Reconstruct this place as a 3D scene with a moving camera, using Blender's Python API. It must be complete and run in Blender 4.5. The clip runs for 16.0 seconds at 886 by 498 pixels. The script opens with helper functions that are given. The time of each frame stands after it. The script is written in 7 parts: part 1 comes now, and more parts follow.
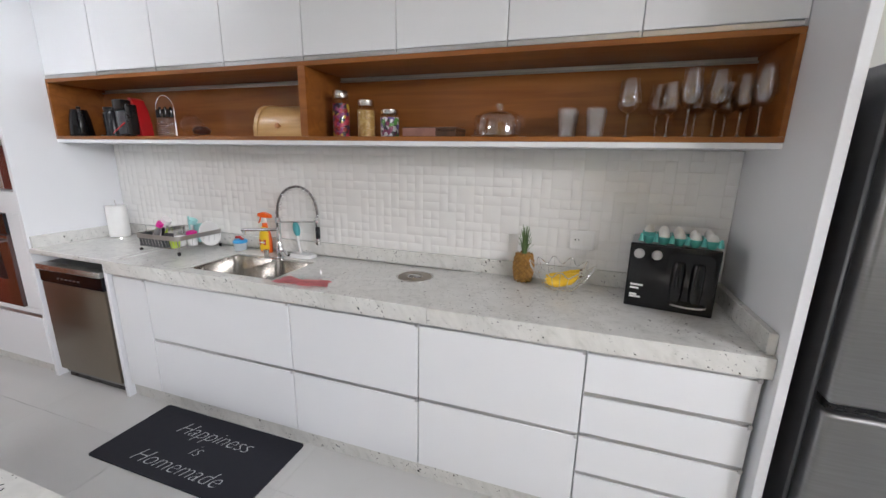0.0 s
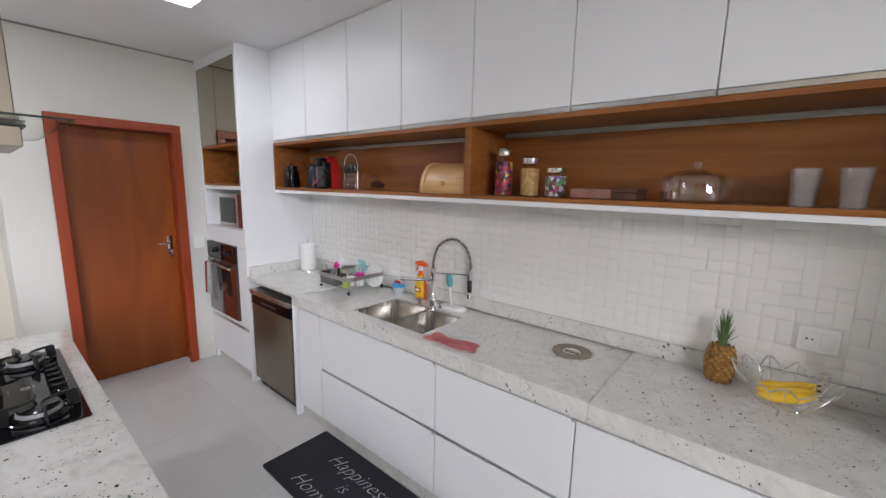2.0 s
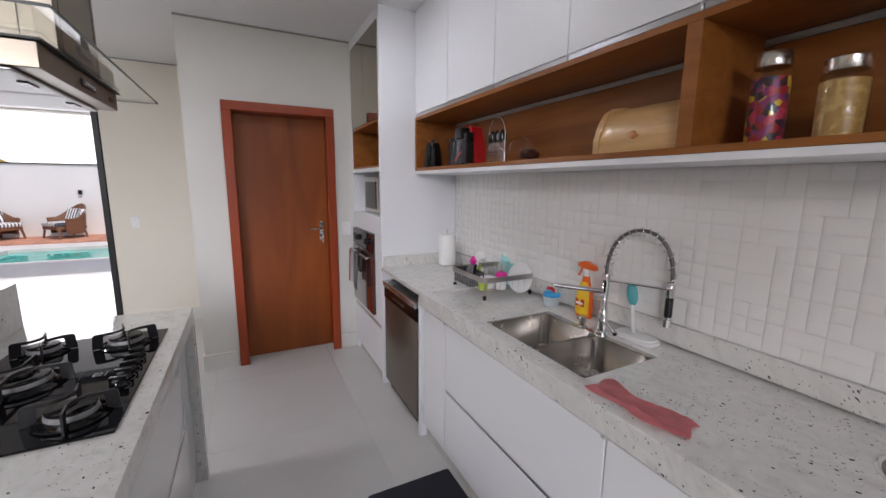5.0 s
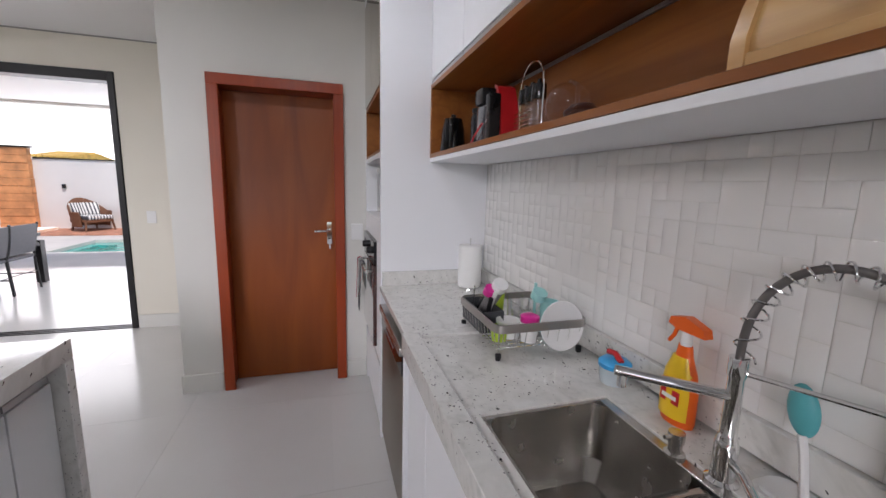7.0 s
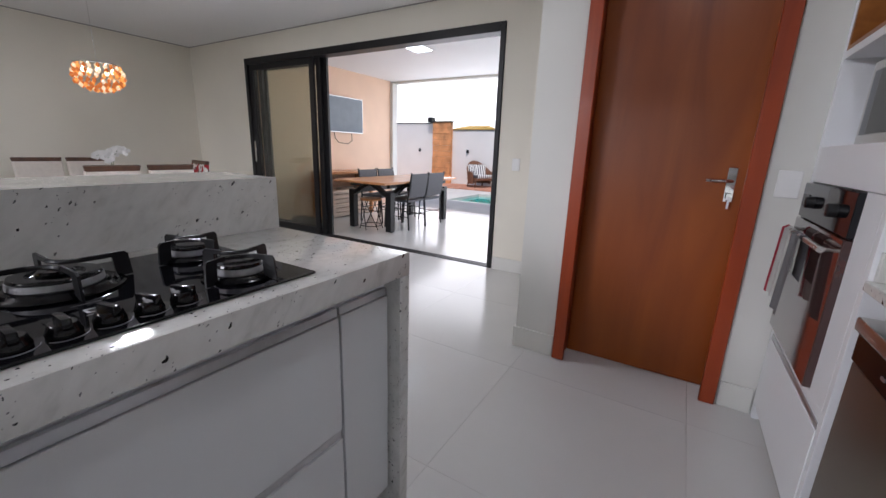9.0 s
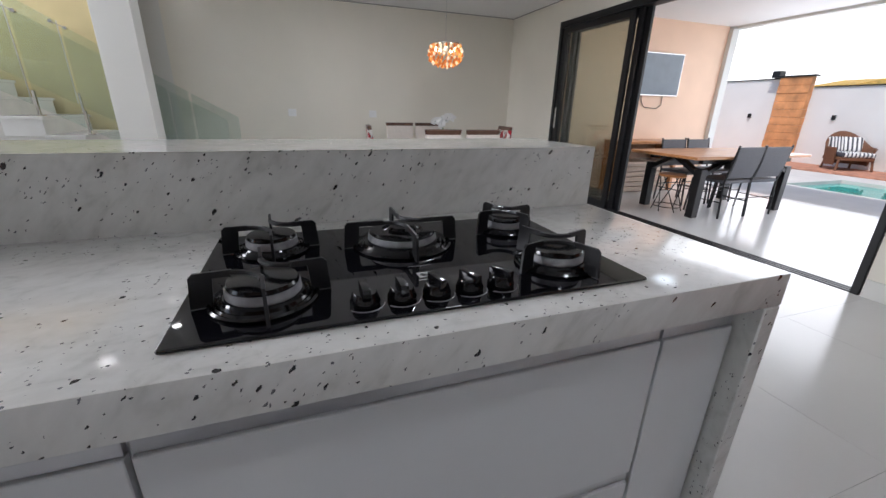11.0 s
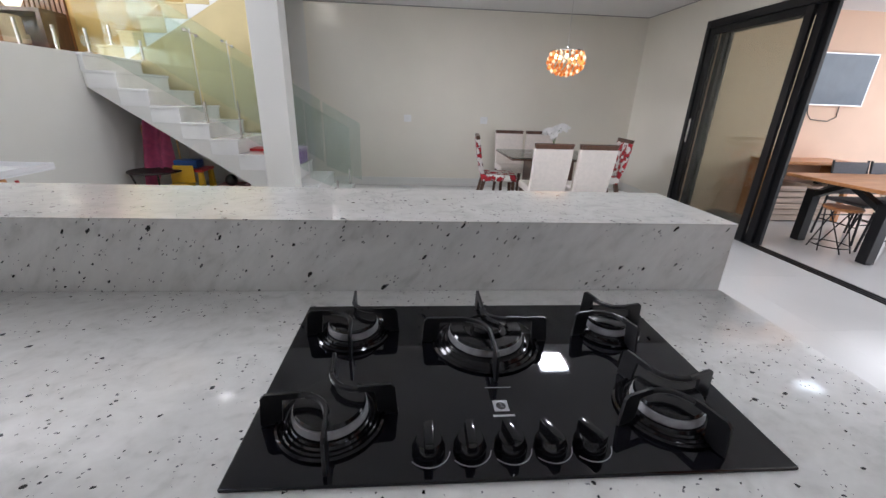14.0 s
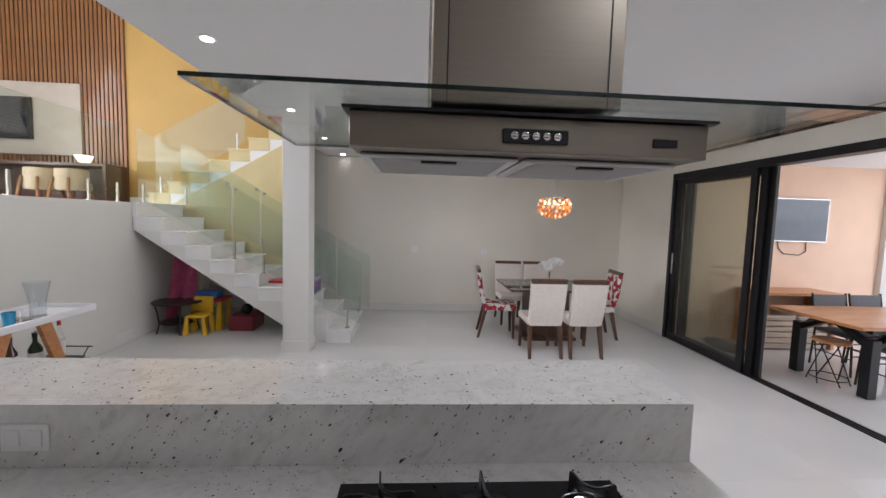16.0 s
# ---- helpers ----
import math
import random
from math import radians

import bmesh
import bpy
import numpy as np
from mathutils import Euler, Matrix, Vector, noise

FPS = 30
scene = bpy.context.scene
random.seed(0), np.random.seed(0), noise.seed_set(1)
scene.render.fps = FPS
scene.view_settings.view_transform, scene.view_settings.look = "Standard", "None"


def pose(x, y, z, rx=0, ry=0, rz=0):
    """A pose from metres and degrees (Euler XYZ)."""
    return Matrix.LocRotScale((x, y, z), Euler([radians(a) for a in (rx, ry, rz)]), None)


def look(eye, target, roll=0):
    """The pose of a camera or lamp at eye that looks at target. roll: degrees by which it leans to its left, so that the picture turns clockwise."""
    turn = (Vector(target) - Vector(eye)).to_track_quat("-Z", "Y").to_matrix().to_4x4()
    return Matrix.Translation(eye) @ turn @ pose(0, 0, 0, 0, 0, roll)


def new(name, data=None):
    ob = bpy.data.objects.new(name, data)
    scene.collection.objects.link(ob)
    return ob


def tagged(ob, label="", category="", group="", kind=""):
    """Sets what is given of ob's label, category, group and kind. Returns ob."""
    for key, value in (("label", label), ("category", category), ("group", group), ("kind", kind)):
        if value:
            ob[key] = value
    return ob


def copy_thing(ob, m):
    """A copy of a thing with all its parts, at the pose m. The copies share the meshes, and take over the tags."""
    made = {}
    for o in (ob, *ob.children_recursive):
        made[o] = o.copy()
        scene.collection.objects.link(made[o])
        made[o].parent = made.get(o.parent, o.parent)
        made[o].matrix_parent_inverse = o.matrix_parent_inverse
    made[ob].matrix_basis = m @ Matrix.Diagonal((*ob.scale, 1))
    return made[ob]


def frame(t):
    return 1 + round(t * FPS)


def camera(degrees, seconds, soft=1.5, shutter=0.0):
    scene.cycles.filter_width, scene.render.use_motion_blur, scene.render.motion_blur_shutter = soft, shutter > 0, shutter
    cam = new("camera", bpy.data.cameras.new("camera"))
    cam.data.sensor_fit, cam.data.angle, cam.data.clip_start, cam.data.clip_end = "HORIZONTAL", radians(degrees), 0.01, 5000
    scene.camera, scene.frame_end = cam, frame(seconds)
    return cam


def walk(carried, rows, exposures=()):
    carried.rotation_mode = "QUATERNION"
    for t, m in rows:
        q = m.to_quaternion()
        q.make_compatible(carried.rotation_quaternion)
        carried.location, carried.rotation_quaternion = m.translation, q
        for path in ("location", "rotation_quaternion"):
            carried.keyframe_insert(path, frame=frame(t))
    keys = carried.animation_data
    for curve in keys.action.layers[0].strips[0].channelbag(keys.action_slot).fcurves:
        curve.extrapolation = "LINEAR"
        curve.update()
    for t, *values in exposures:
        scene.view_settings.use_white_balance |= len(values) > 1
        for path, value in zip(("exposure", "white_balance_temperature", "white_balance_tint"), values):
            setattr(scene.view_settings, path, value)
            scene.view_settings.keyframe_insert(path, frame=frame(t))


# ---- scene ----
cam = camera(97.1, 16.0)
PATH = [
    (0, (0.1, -0.036, 1.576), (-0.519, 1.809, 1.112), 1.0),
    (0.5, (0.113, -0.028, 1.615), (-0.601, 1.795, 1.206), 1.2),
    (1, (0.061, -0.039, 1.666), (-0.771, 1.744, 1.307), 1.2),
    (1.5, (-0.008, -0.032, 1.681), (-1.047, 1.645, 1.353), 1.2),
    (2, (-0.036, 0.09, 1.708), (-1.303, 1.603, 1.386), 1.2),
    (2.5, (-0.012, 0.179, 1.704), (-1.467, 1.514, 1.388), 1.4),
    (3, (-0.036, 0.215, 1.697), (-1.619, 1.394, 1.374), 1.1),
    (3.5, (-0.14, 0.294, 1.668), (-1.794, 1.37, 1.345), 1.3),
    (4, (-0.264, 0.389, 1.619), (-1.965, 1.39, 1.288), 0.9),
    (6.5, (-0.977, 1.023, 1.512), (-2.831, 1.704, 1.199), 1.3),
    (7, (-1.145, 1.185, 1.489), (-3.037, 1.751, 1.174), 1.5),
    (7.5, (-1.316, 1.213, 1.414), (-3.248, 1.619, 1.09), 1.6),
    (8, (-1.518, 1.119, 1.36), (-3.481, 1.238, 0.994), 1.7),
    (8.5, (-1.664, 1.062, 1.304), (-3.567, 0.621, 0.875), 1.9),
    (9, (-1.817, 0.998, 1.237), (-3.482, 0.003, 0.748), 1.9),
    (9.5, (-1.86, 0.955, 1.201), (-3.198, -0.426, 0.65), 1.9),
    (10, (-1.83, 0.912, 1.226), (-2.856, -0.698, 0.628), 1.6),
    (12.5, (-1.953, 0.494, 1.208), (-2.356, -1.32, 0.47), 1.7),
    (13, (-1.966, 0.454, 1.18), (-2.27, -1.368, 0.413), 1.8),
    (13.5, (-1.953, 0.478, 1.223), (-2.162, -1.36, 0.464), 1.7),
    (14, (-1.913, 0.624, 1.396), (-2.062, -1.241, 0.69), 1.9),
    (14.5, (-1.887, 0.747, 1.551), (-2.006, -1.163, 0.968), 1.7),
    (15, (-1.869, 0.827, 1.649), (-1.981, -1.123, 1.219), 1.7),
    (15.5, (-1.866, 0.847, 1.669), (-1.986, -1.131, 1.397), 1.7),
    (16, (-1.871, 0.85, 1.681), (-1.998, -1.14, 1.529), 1.7),
]
EXPOSURES = [(0.0, 0.88, 6400, 13), (1.5, 0.80, 6400, 15), (2.0, 0.72, 6400, 15), (3.5, 0.36, 6450, 18), (7.0, 0.38, 6450, 18), (9.0, 0.20, 6250, 17), (10.0, 0.40, 6200, 15), (12.5, 0.30, 6200, 14), (13.0, 0.44, 6200, 15), (13.5, 0.56, 6200, 15), (14.5, 0.42, 6150, 17), (16.0, 0.26, 6350, 18)]
walk(cam, [(t, look(eye, target, roll)) for t, eye, target, roll in PATH], EXPOSURES)

# ---- world, sun and lamps ----
SUN_EL, SUN_AZ = 58.0, 60.0
world = bpy.data.worlds.new("sky")
scene.world = world
world.use_nodes = True
wn = world.node_tree.nodes
sky = wn.new("ShaderNodeTexSky")
sky.sky_type, sky.sun_disc = "NISHITA", False
sky.sun_elevation, sky.sun_rotation = radians(SUN_EL), radians(SUN_AZ)
wn["Background"].inputs["Strength"].default_value = 0.12
world.node_tree.links.new(sky.outputs[0], wn["Background"].inputs["Color"])

sun = new("sun", bpy.data.lights.new("sun", "SUN"))
sun.data.energy, sun.data.angle, sun.data.color = 2.4, radians(0.5), (1.0, 0.95, 0.88)
az, el = radians(SUN_AZ), radians(SUN_EL)
sun.matrix_basis = look((math.sin(az) * math.cos(el) * 20, math.cos(az) * math.cos(el) * 20, math.sin(el) * 20), (0, 0, 0))


def area_lamp(name, place, target, sx, sy, watts, colour):
    ob = new(name, bpy.data.lights.new(name, "AREA"))
    ob.data.shape, ob.data.size, ob.data.size_y, ob.data.energy, ob.data.color = "RECTANGLE", sx, sy, watts, colour
    ob.matrix_basis = look(place, target)
    return ob


# daylight of the sky at the open patio edge
area_lamp("daylight_patio", (-9.12, -1.0, 1.3), (-5.0, -1.2, 1.1), 6.5, 2.4, 85.0, (0.95, 0.97, 1.0))
# fill lamps in added, unseen window openings of the double-height room and hall
area_lamp("fill_high", (2.6, -0.93, 4.2), (2.6, -6.0, 3.0), 4.6, 1.7, 14.0, (1.0, 0.97, 0.92))
area_lamp("fill_living", (5.95, -3.1, 3.7), (-1.0, 1.2, 1.0), 3.0, 2.4, 330.0, (0.98, 0.98, 1.0))
area_lamp("fill_hall", (4.42, 0.2, 1.35), (0.0, 0.2, 1.2), 2.2, 2.0, 12.0, (0.96, 0.98, 1.0))
# lit ceiling panels
LED_PLACES = [(-3.19, -2.33), (-2.74, 0.93)]
for (lx, ly), watts in zip(LED_PLACES, (24.0, 4.5)):
    area_lamp("panel_lamp", (lx, ly, 2.712), (lx, ly + 0.001, 0.0), 0.24, 0.24, watts, (0.95, 0.97, 1.0))


# ---- materials ----
def mat(name, col, rough=0.5, metal=0.0, var=0.06, scale=6.0, bump=0.0, bscale=80.0, coat=0.0, trans=0.0, ior=1.45, stretch=(1, 1, 1), wear=0.0):
    m = bpy.data.materials.new(name)
    m.use_nodes = True
    n, l = m.node_tree.nodes, m.node_tree.links
    b = n["Principled BSDF"]
    tc = n.new("ShaderNodeTexCoord")
    mp = n.new("ShaderNodeMapping")
    mp.inputs["Scale"].default_value = stretch
    l.new(tc.outputs["Object"], mp.inputs["Vector"])
    nz = n.new("ShaderNodeTexNoise")
    nz.inputs["Scale"].default_value, nz.inputs["Detail"].default_value = scale, 6.0
    l.new(mp.outputs[0], nz.inputs["Vector"])
    rp = n.new("ShaderNodeValToRGB")
    rp.color_ramp.elements[0].position, rp.color_ramp.elements[1].position = 0.3, 0.7
    rp.color_ramp.elements[0].color = (*[c * (1 - var) for c in col], 1)
    rp.color_ramp.elements[1].color = (*[min(1, c * (1 + var)) for c in col], 1)
    l.new(nz.outputs["Fac"], rp.inputs["Fac"])
    l.new(rp.outputs[0], b.inputs["Base Color"])
    n2 = n.new("ShaderNodeTexNoise")
    n2.inputs["Scale"].default_value, n2.inputs["Detail"].default_value = bscale, 3.0
    l.new(mp.outputs[0], n2.inputs["Vector"])
    mr = n.new("ShaderNodeMapRange")
    mr.inputs["To Min"].default_value, mr.inputs["To Max"].default_value = max(0.02, rough * (1 - 0.15 - wear)), min(1, rough * (1.15 + wear) + wear * 0.1)
    l.new(nz.outputs["Fac"], mr.inputs["Value"])
    l.new(mr.outputs[0], b.inputs["Roughness"])
    if bump:
        bp = n.new("ShaderNodeBump")
        bp.inputs["Strength"].default_value, bp.inputs["Distance"].default_value = bump, 0.004
        l.new(n2.outputs["Fac"], bp.inputs["Height"])
        l.new(bp.outputs[0], b.inputs["Normal"])
    b.inputs["Metallic"].default_value = metal
    b.inputs["Coat Weight"].default_value, b.inputs["Coat Roughness"].default_value = coat, 0.08
    b.inputs["Transmission Weight"].default_value, b.inputs["IOR"].default_value = trans, ior
    return m


def glass_mat(name, col=(1, 1, 1), rough=0.0, clear=0.85, gloss=0.9, sheen=0.035, power=4.0):
    """Thin pane: mostly clear, with mirror gloss growing at grazing angles."""
    m = bpy.data.materials.new(name)
    m.use_nodes = True
    n, l = m.node_tree.nodes, m.node_tree.links
    n.remove(n["Principled BSDF"])
    tr, gl, mx, fr = n.new("ShaderNodeBsdfTransparent"), n.new("ShaderNodeBsdfGlossy"), n.new("ShaderNodeMixShader"), n.new("ShaderNodeLayerWeight")
    tr.inputs["Color"].default_value = (*[c * clear for c in col], 1)
    gl.inputs["Color"].default_value, gl.inputs["Roughness"].default_value = (gloss, gloss, gloss, 1), rough
    fr.inputs["Blend"].default_value = 0.5
    pw, ad = n.new("ShaderNodeMath"), n.new("ShaderNodeMath")
    pw.operation, pw.inputs[1].default_value = "POWER", power
    ad.operation, ad.inputs[1].default_value, ad.inputs[2].default_value = "MULTIPLY_ADD", 0.8, sheen
    l.new(fr.outputs["Facing"], pw.inputs[0])
    l.new(pw.outputs[0], ad.inputs[0])
    l.new(ad.outputs[0], mx.inputs[0])
    l.new(tr.outputs[0], mx.inputs[1])
    l.new(gl.outputs[0], mx.inputs[2])
    l.new(mx.outputs[0], n["Material Output"].inputs["Surface"])
    return m


def glow_mat(name, col, strength):
    m = bpy.data.materials.new(name)
    m.use_nodes = True
    b = m.node_tree.nodes["Principled BSDF"]
    b.inputs["Base Color"].default_value = (0.8, 0.8, 0.8, 1)
    b.inputs["Emission Color"].default_value, b.inputs["Emission Strength"].default_value = (*col, 1), strength
    return m


def wood_mat(name, dark, light, rough=0.45, grain=(1.0, 1.0, 12.0), scale=2.2, coat=0.15):
    m = mat(name, light, rough=rough, coat=coat)
    n, l = m.node_tree.nodes, m.node_tree.links
    b = n["Principled BSDF"]
    tc, mp, nz = n.new("ShaderNodeTexCoord"), n.new("ShaderNodeMapping"), n.new("ShaderNodeTexNoise")
    mp.inputs["Scale"].default_value = grain
    nz.inputs["Scale"].default_value, nz.inputs["Detail"].default_value, nz.inputs["Distortion"].default_value = scale, 8.0, 0.8
    l.new(tc.outputs["Object"], mp.inputs["Vector"])
    l.new(mp.outputs[0], nz.inputs["Vector"])
    rp = n.new("ShaderNodeValToRGB")
    rp.color_ramp.elements[0].position, rp.color_ramp.elements[1].position = 0.32, 0.68
    rp.color_ramp.elements[0].color, rp.color_ramp.elements[1].color = (*dark, 1), (*light, 1)
    l.new(nz.outputs["Fac"], rp.inputs["Fac"])
    l.new(rp.outputs[0], b.inputs["Base Color"])
    bp = n.new("ShaderNodeBump")
    bp.inputs["Strength"].default_value, bp.inputs["Distance"].default_value = 0.08, 0.002
    l.new(nz.outputs["Fac"], bp.inputs["Height"])
    l.new(bp.outputs[0], b.inputs["Normal"])
    return m


def granite_mat():
    """Polished white granite: grey slanted clouds, black slanted flecks in loose swarms."""
    m = bpy.data.materials.new("white_granite")
    m.use_nodes = True
    n, l = m.node_tree.nodes, m.node_tree.links
    b = n["Principled BSDF"]
    tc, turn = n.new("ShaderNodeTexCoord"), n.new("ShaderNodeVectorRotate")
    turn.rotation_type = "EULER_XYZ"
    turn.inputs["Rotation"].default_value = Vector((-0.55, -0.22, 0.70)).rotation_difference(Vector((1, 0, 0))).to_euler()
    l.new(tc.outputs["Object"], turn.inputs["Vector"])

    def math_node(op, a, c):
        k = n.new("ShaderNodeMath")
        k.operation = op
        for i, v in enumerate((a, c)):
            if isinstance(v, float):
                k.inputs[i].default_value = v
            else:
                l.new(v, k.inputs[i])
        return k.outputs[0]

    def cloud(scale, stretch, detail, warp):
        mp, nz = n.new("ShaderNodeMapping"), n.new("ShaderNodeTexNoise")
        mp.inputs["Scale"].default_value = stretch
        nz.inputs["Scale"].default_value, nz.inputs["Detail"].default_value, nz.inputs["Distortion"].default_value = scale, detail, warp
        l.new(turn.outputs[0], mp.inputs["Vector"])
        l.new(mp.outputs[0], nz.inputs["Vector"])
        return nz

    base, fine = cloud(8.0, (0.7, 1.9, 1.8), 9.0, 1.4), cloud(38.0, (0.6, 1.6, 1.6), 6.0, 0.6)
    rp = n.new("ShaderNodeValToRGB")
    e = rp.color_ramp.elements
    e[0].position, e[0].color = 0.30, (0.53, 0.53, 0.50, 1)
    e[1].position, e[1].color = 0.64, (0.72, 0.715, 0.685, 1)
    mid = e.new(0.46)
    mid.color = (0.655, 0.65, 0.62, 1)
    blend = n.new("ShaderNodeMixRGB")
    blend.inputs[0].default_value = 0.32
    l.new(base.outputs["Fac"], blend.inputs[1])
    l.new(fine.outputs["Fac"], blend.inputs[2])
    l.new(blend.outputs[0], rp.inputs["Fac"])
    colour = rp.outputs[0]
    wob, off = n.new("ShaderNodeTexNoise"), n.new("ShaderNodeMixRGB")
    wob.inputs["Scale"].default_value, wob.inputs["Detail"].default_value = 110.0, 3.0
    l.new(turn.outputs[0], wob.inputs["Vector"])
    off.blend_type, off.inputs[0].default_value = "ADD", 0.009
    l.new(turn.outputs[0], off.inputs[1])
    l.new(wob.outputs["Color"], off.inputs[2])
    swarm = cloud(5.0, (0.8, 1.3, 1.3), 3.0, 0.5).outputs["Fac"]
    for scale, size, rare, dark, need in ((48.0, 0.28, 0.82, 0.012, 0.43), (84.0, 0.29, 0.74, 0.03, 0.46), (120.0, 0.30, 0.68, 0.16, 0.46)):
        mp, v, sep = n.new("ShaderNodeMapping"), n.new("ShaderNodeTexVoronoi"), n.new("ShaderNodeSeparateColor")
        mp.inputs["Scale"].default_value = (0.50, 1.35, 1.35)
        l.new(off.outputs[0], mp.inputs["Vector"])
        v.inputs["Scale"].default_value = scale
        l.new(mp.outputs[0], v.inputs["Vector"])
        l.new(v.outputs["Color"], sep.inputs[0])
        chosen = math_node("MULTIPLY", math_node("GREATER_THAN", sep.outputs[0], rare), math_node("GREATER_THAN", swarm, need))
        inside = math_node("LESS_THAN", v.outputs["Distance"], math_node("MULTIPLY", sep.outputs[1], size))
        mx = n.new("ShaderNodeMixRGB")
        mx.inputs[2].default_value = (dark, dark, dark * 1.05, 1)
        l.new(math_node("MULTIPLY", chosen, inside), mx.inputs[0])
        l.new(colour, mx.inputs[1])
        colour = mx.outputs[0]
    l.new(colour, b.inputs["Base Color"])
    b.inputs["Roughness"].default_value = 0.10
    return m


M_WALL = mat("painted_wall", (0.70, 0.695, 0.655), 0.65, var=0.025, scale=1.5, bump=0.06, bscale=160)
M_BEIGE = mat("beige_wall", (0.76, 0.725, 0.635), 0.65, var=0.03, scale=1.2, bump=0.06, bscale=160)
M_CEIL = mat("ceiling_paint", (0.80, 0.80, 0.80), 0.8, var=0.015, scale=1.0)
M_YELLOW = mat("ochre_wall", (0.42, 0.265, 0.075), 0.6, var=0.05, scale=1.5, bump=0.06, bscale=160)
M_ORANGE = mat("salmon_wall", (0.78, 0.55, 0.40), 0.65, var=0.05, scale=1.5, bump=0.1, bscale=120)
M_FLOOR = mat("porcelain_tile", (0.62, 0.615, 0.60), 0.16, var=0.035, scale=1.1, bump=0.01, bscale=30, wear=0.2)
M_GROUT = mat("grout", (0.54, 0.535, 0.52), 0.8)
M_LAC = mat("white_lacquer", (0.82, 0.83, 0.85), 0.38, var=0.012, scale=1.3)
M_ISL = mat("grey_lacquer_front", (0.70, 0.715, 0.72), 0.12, var=0.02, scale=1.3, coat=0.5)
M_ALU = mat("aluminium_profile", (0.55, 0.55, 0.56), 0.32, metal=1.0, var=0.05, scale=30)
M_STEEL = mat("brushed_steel", (0.62, 0.60, 0.57), 0.26, metal=1.0, var=0.08, scale=9, stretch=(1, 1, 30), bump=0.03, bscale=40)
M_HOOD = mat("hood_steel", (0.265, 0.232, 0.188), 0.36, metal=1.0, var=0.03, scale=9, stretch=(1, 1, 30), bump=0.03, bscale=40)
M_CHROME = mat("chrome", (0.78, 0.78, 0.78), 0.06, metal=1.0, var=0.03, scale=20)
M_SINK = mat("sink_steel", (0.50, 0.48, 0.45), 0.24, metal=1.0, var=0.12, scale=12, bump=0.03, bscale=200, wear=0.2)
M_BLACK = mat("black_plastic", (0.008, 0.008, 0.009), 0.28, var=0.2, scale=20)
M_BLKALU = mat("black_aluminium", (0.006, 0.006, 0.007), 0.42, var=0.2, scale=20)
M_ENAMEL = mat("black_enamel", (0.005, 0.005, 0.006), 0.12, var=0.15, scale=30)
M_IRON = mat("cast_iron", (0.006, 0.006, 0.007), 0.36, var=0.25, scale=60, bump=0.06, bscale=300)
M_BLKGLASS = mat("black_glass", (0.004, 0.004, 0.006), 0.03, var=0.1, scale=10)
M_NICHE = wood_mat("niche_wood", (0.23, 0.074, 0.014), (0.34, 0.120, 0.024), 0.38, (0.6, 6.0, 9.0), 2.2)
M_DOOR = wood_mat("red_brown_door", (0.215, 0.044, 0.005), (0.33, 0.080, 0.009), 0.36, (2.6, 2.6, 0.35), 1.8, 0.05)
M_FRAME = wood_mat("red_door_frame", (0.27, 0.036, 0.007), (0.35, 0.052, 0.010), 0.36, (6.0, 6.0, 0.4), 2.5, 0.1)
M_SLAT = wood_mat("slat_wood", (0.18, 0.072, 0.022), (0.28, 0.122, 0.040), 0.45, (6.0, 6.0, 0.5), 2.0)
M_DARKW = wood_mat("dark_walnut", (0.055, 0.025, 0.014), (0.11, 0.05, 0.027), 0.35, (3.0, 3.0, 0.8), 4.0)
M_TEAK = wood_mat("teak_top", (0.42, 0.17, 0.06), (0.58, 0.27, 0.11), 0.35, (0.8, 6.0, 6.0), 3.0)
M_BAMBOO = wood_mat("bamboo", (0.52, 0.30, 0.11), (0.66, 0.42, 0.18), 0.4, (0.8, 5.0, 9.0), 3.0)
M_GRAN = granite_mat()
M_GLASS = glass_mat("clear_pane", (0.97, 1.0, 0.98), clear=0.94)
M_GREENGL = glass_mat("greenish_pane", (0.945, 0.988, 0.972), clear=0.965, sheen=0.05)
M_BRONZE = mat("bronze_mirror", (0.38, 0.34, 0.27), 0.04, metal=1.0, var=0.02)
M_TILE = mat("glossy_tile", (0.84, 0.83, 0.81), 0.05, var=0.015, scale=4, coat=0.8)
M_WHITE = mat("white_plastic", (0.80, 0.80, 0.79), 0.35, var=0.02)
M_LED = glow_mat("lit_panel", (0.80, 0.92, 1.0), 9.0)
M_SPOT = glow_mat("lit_spot", (1.0, 0.98, 0.94), 20.0)
M_CREAM = mat("cream_fabric", (0.70, 0.64, 0.58), 0.85, var=0.05, scale=25, bump=0.15, bscale=400)
M_SHRUB = mat("leaf_green", (0.07, 0.16, 0.03), 0.5, var=0.4, scale=12)

# ---- building tools ----
ORG = {}


def bx(bm, a, b):
    lo, hi = [min(p, q) for p, q in zip(a, b)], [max(p, q) for p, q in zip(a, b)]
    v = [bm.verts.new((x, y, z)) for z in (lo[2], hi[2]) for y in (lo[1], hi[1]) for x in (lo[0], hi[0])]
    for f in ((0, 2, 3, 1), (4, 5, 7, 6), (0, 1, 5, 4), (2, 6, 7, 3), (0, 4, 6, 2), (1, 3, 7, 5)):
        bm.faces.new([v[i] for i in f])


def boxes(*pairs, bevel=0.0, segments=1):
    bm = bmesh.new()
    for a, b in pairs:
        bx(bm, a, b)
    if bevel:
        bmesh.ops.bevel(bm, geom=bm.edges[:], offset=bevel, segments=segments, affect="EDGES", profile=0.6)
    return bm


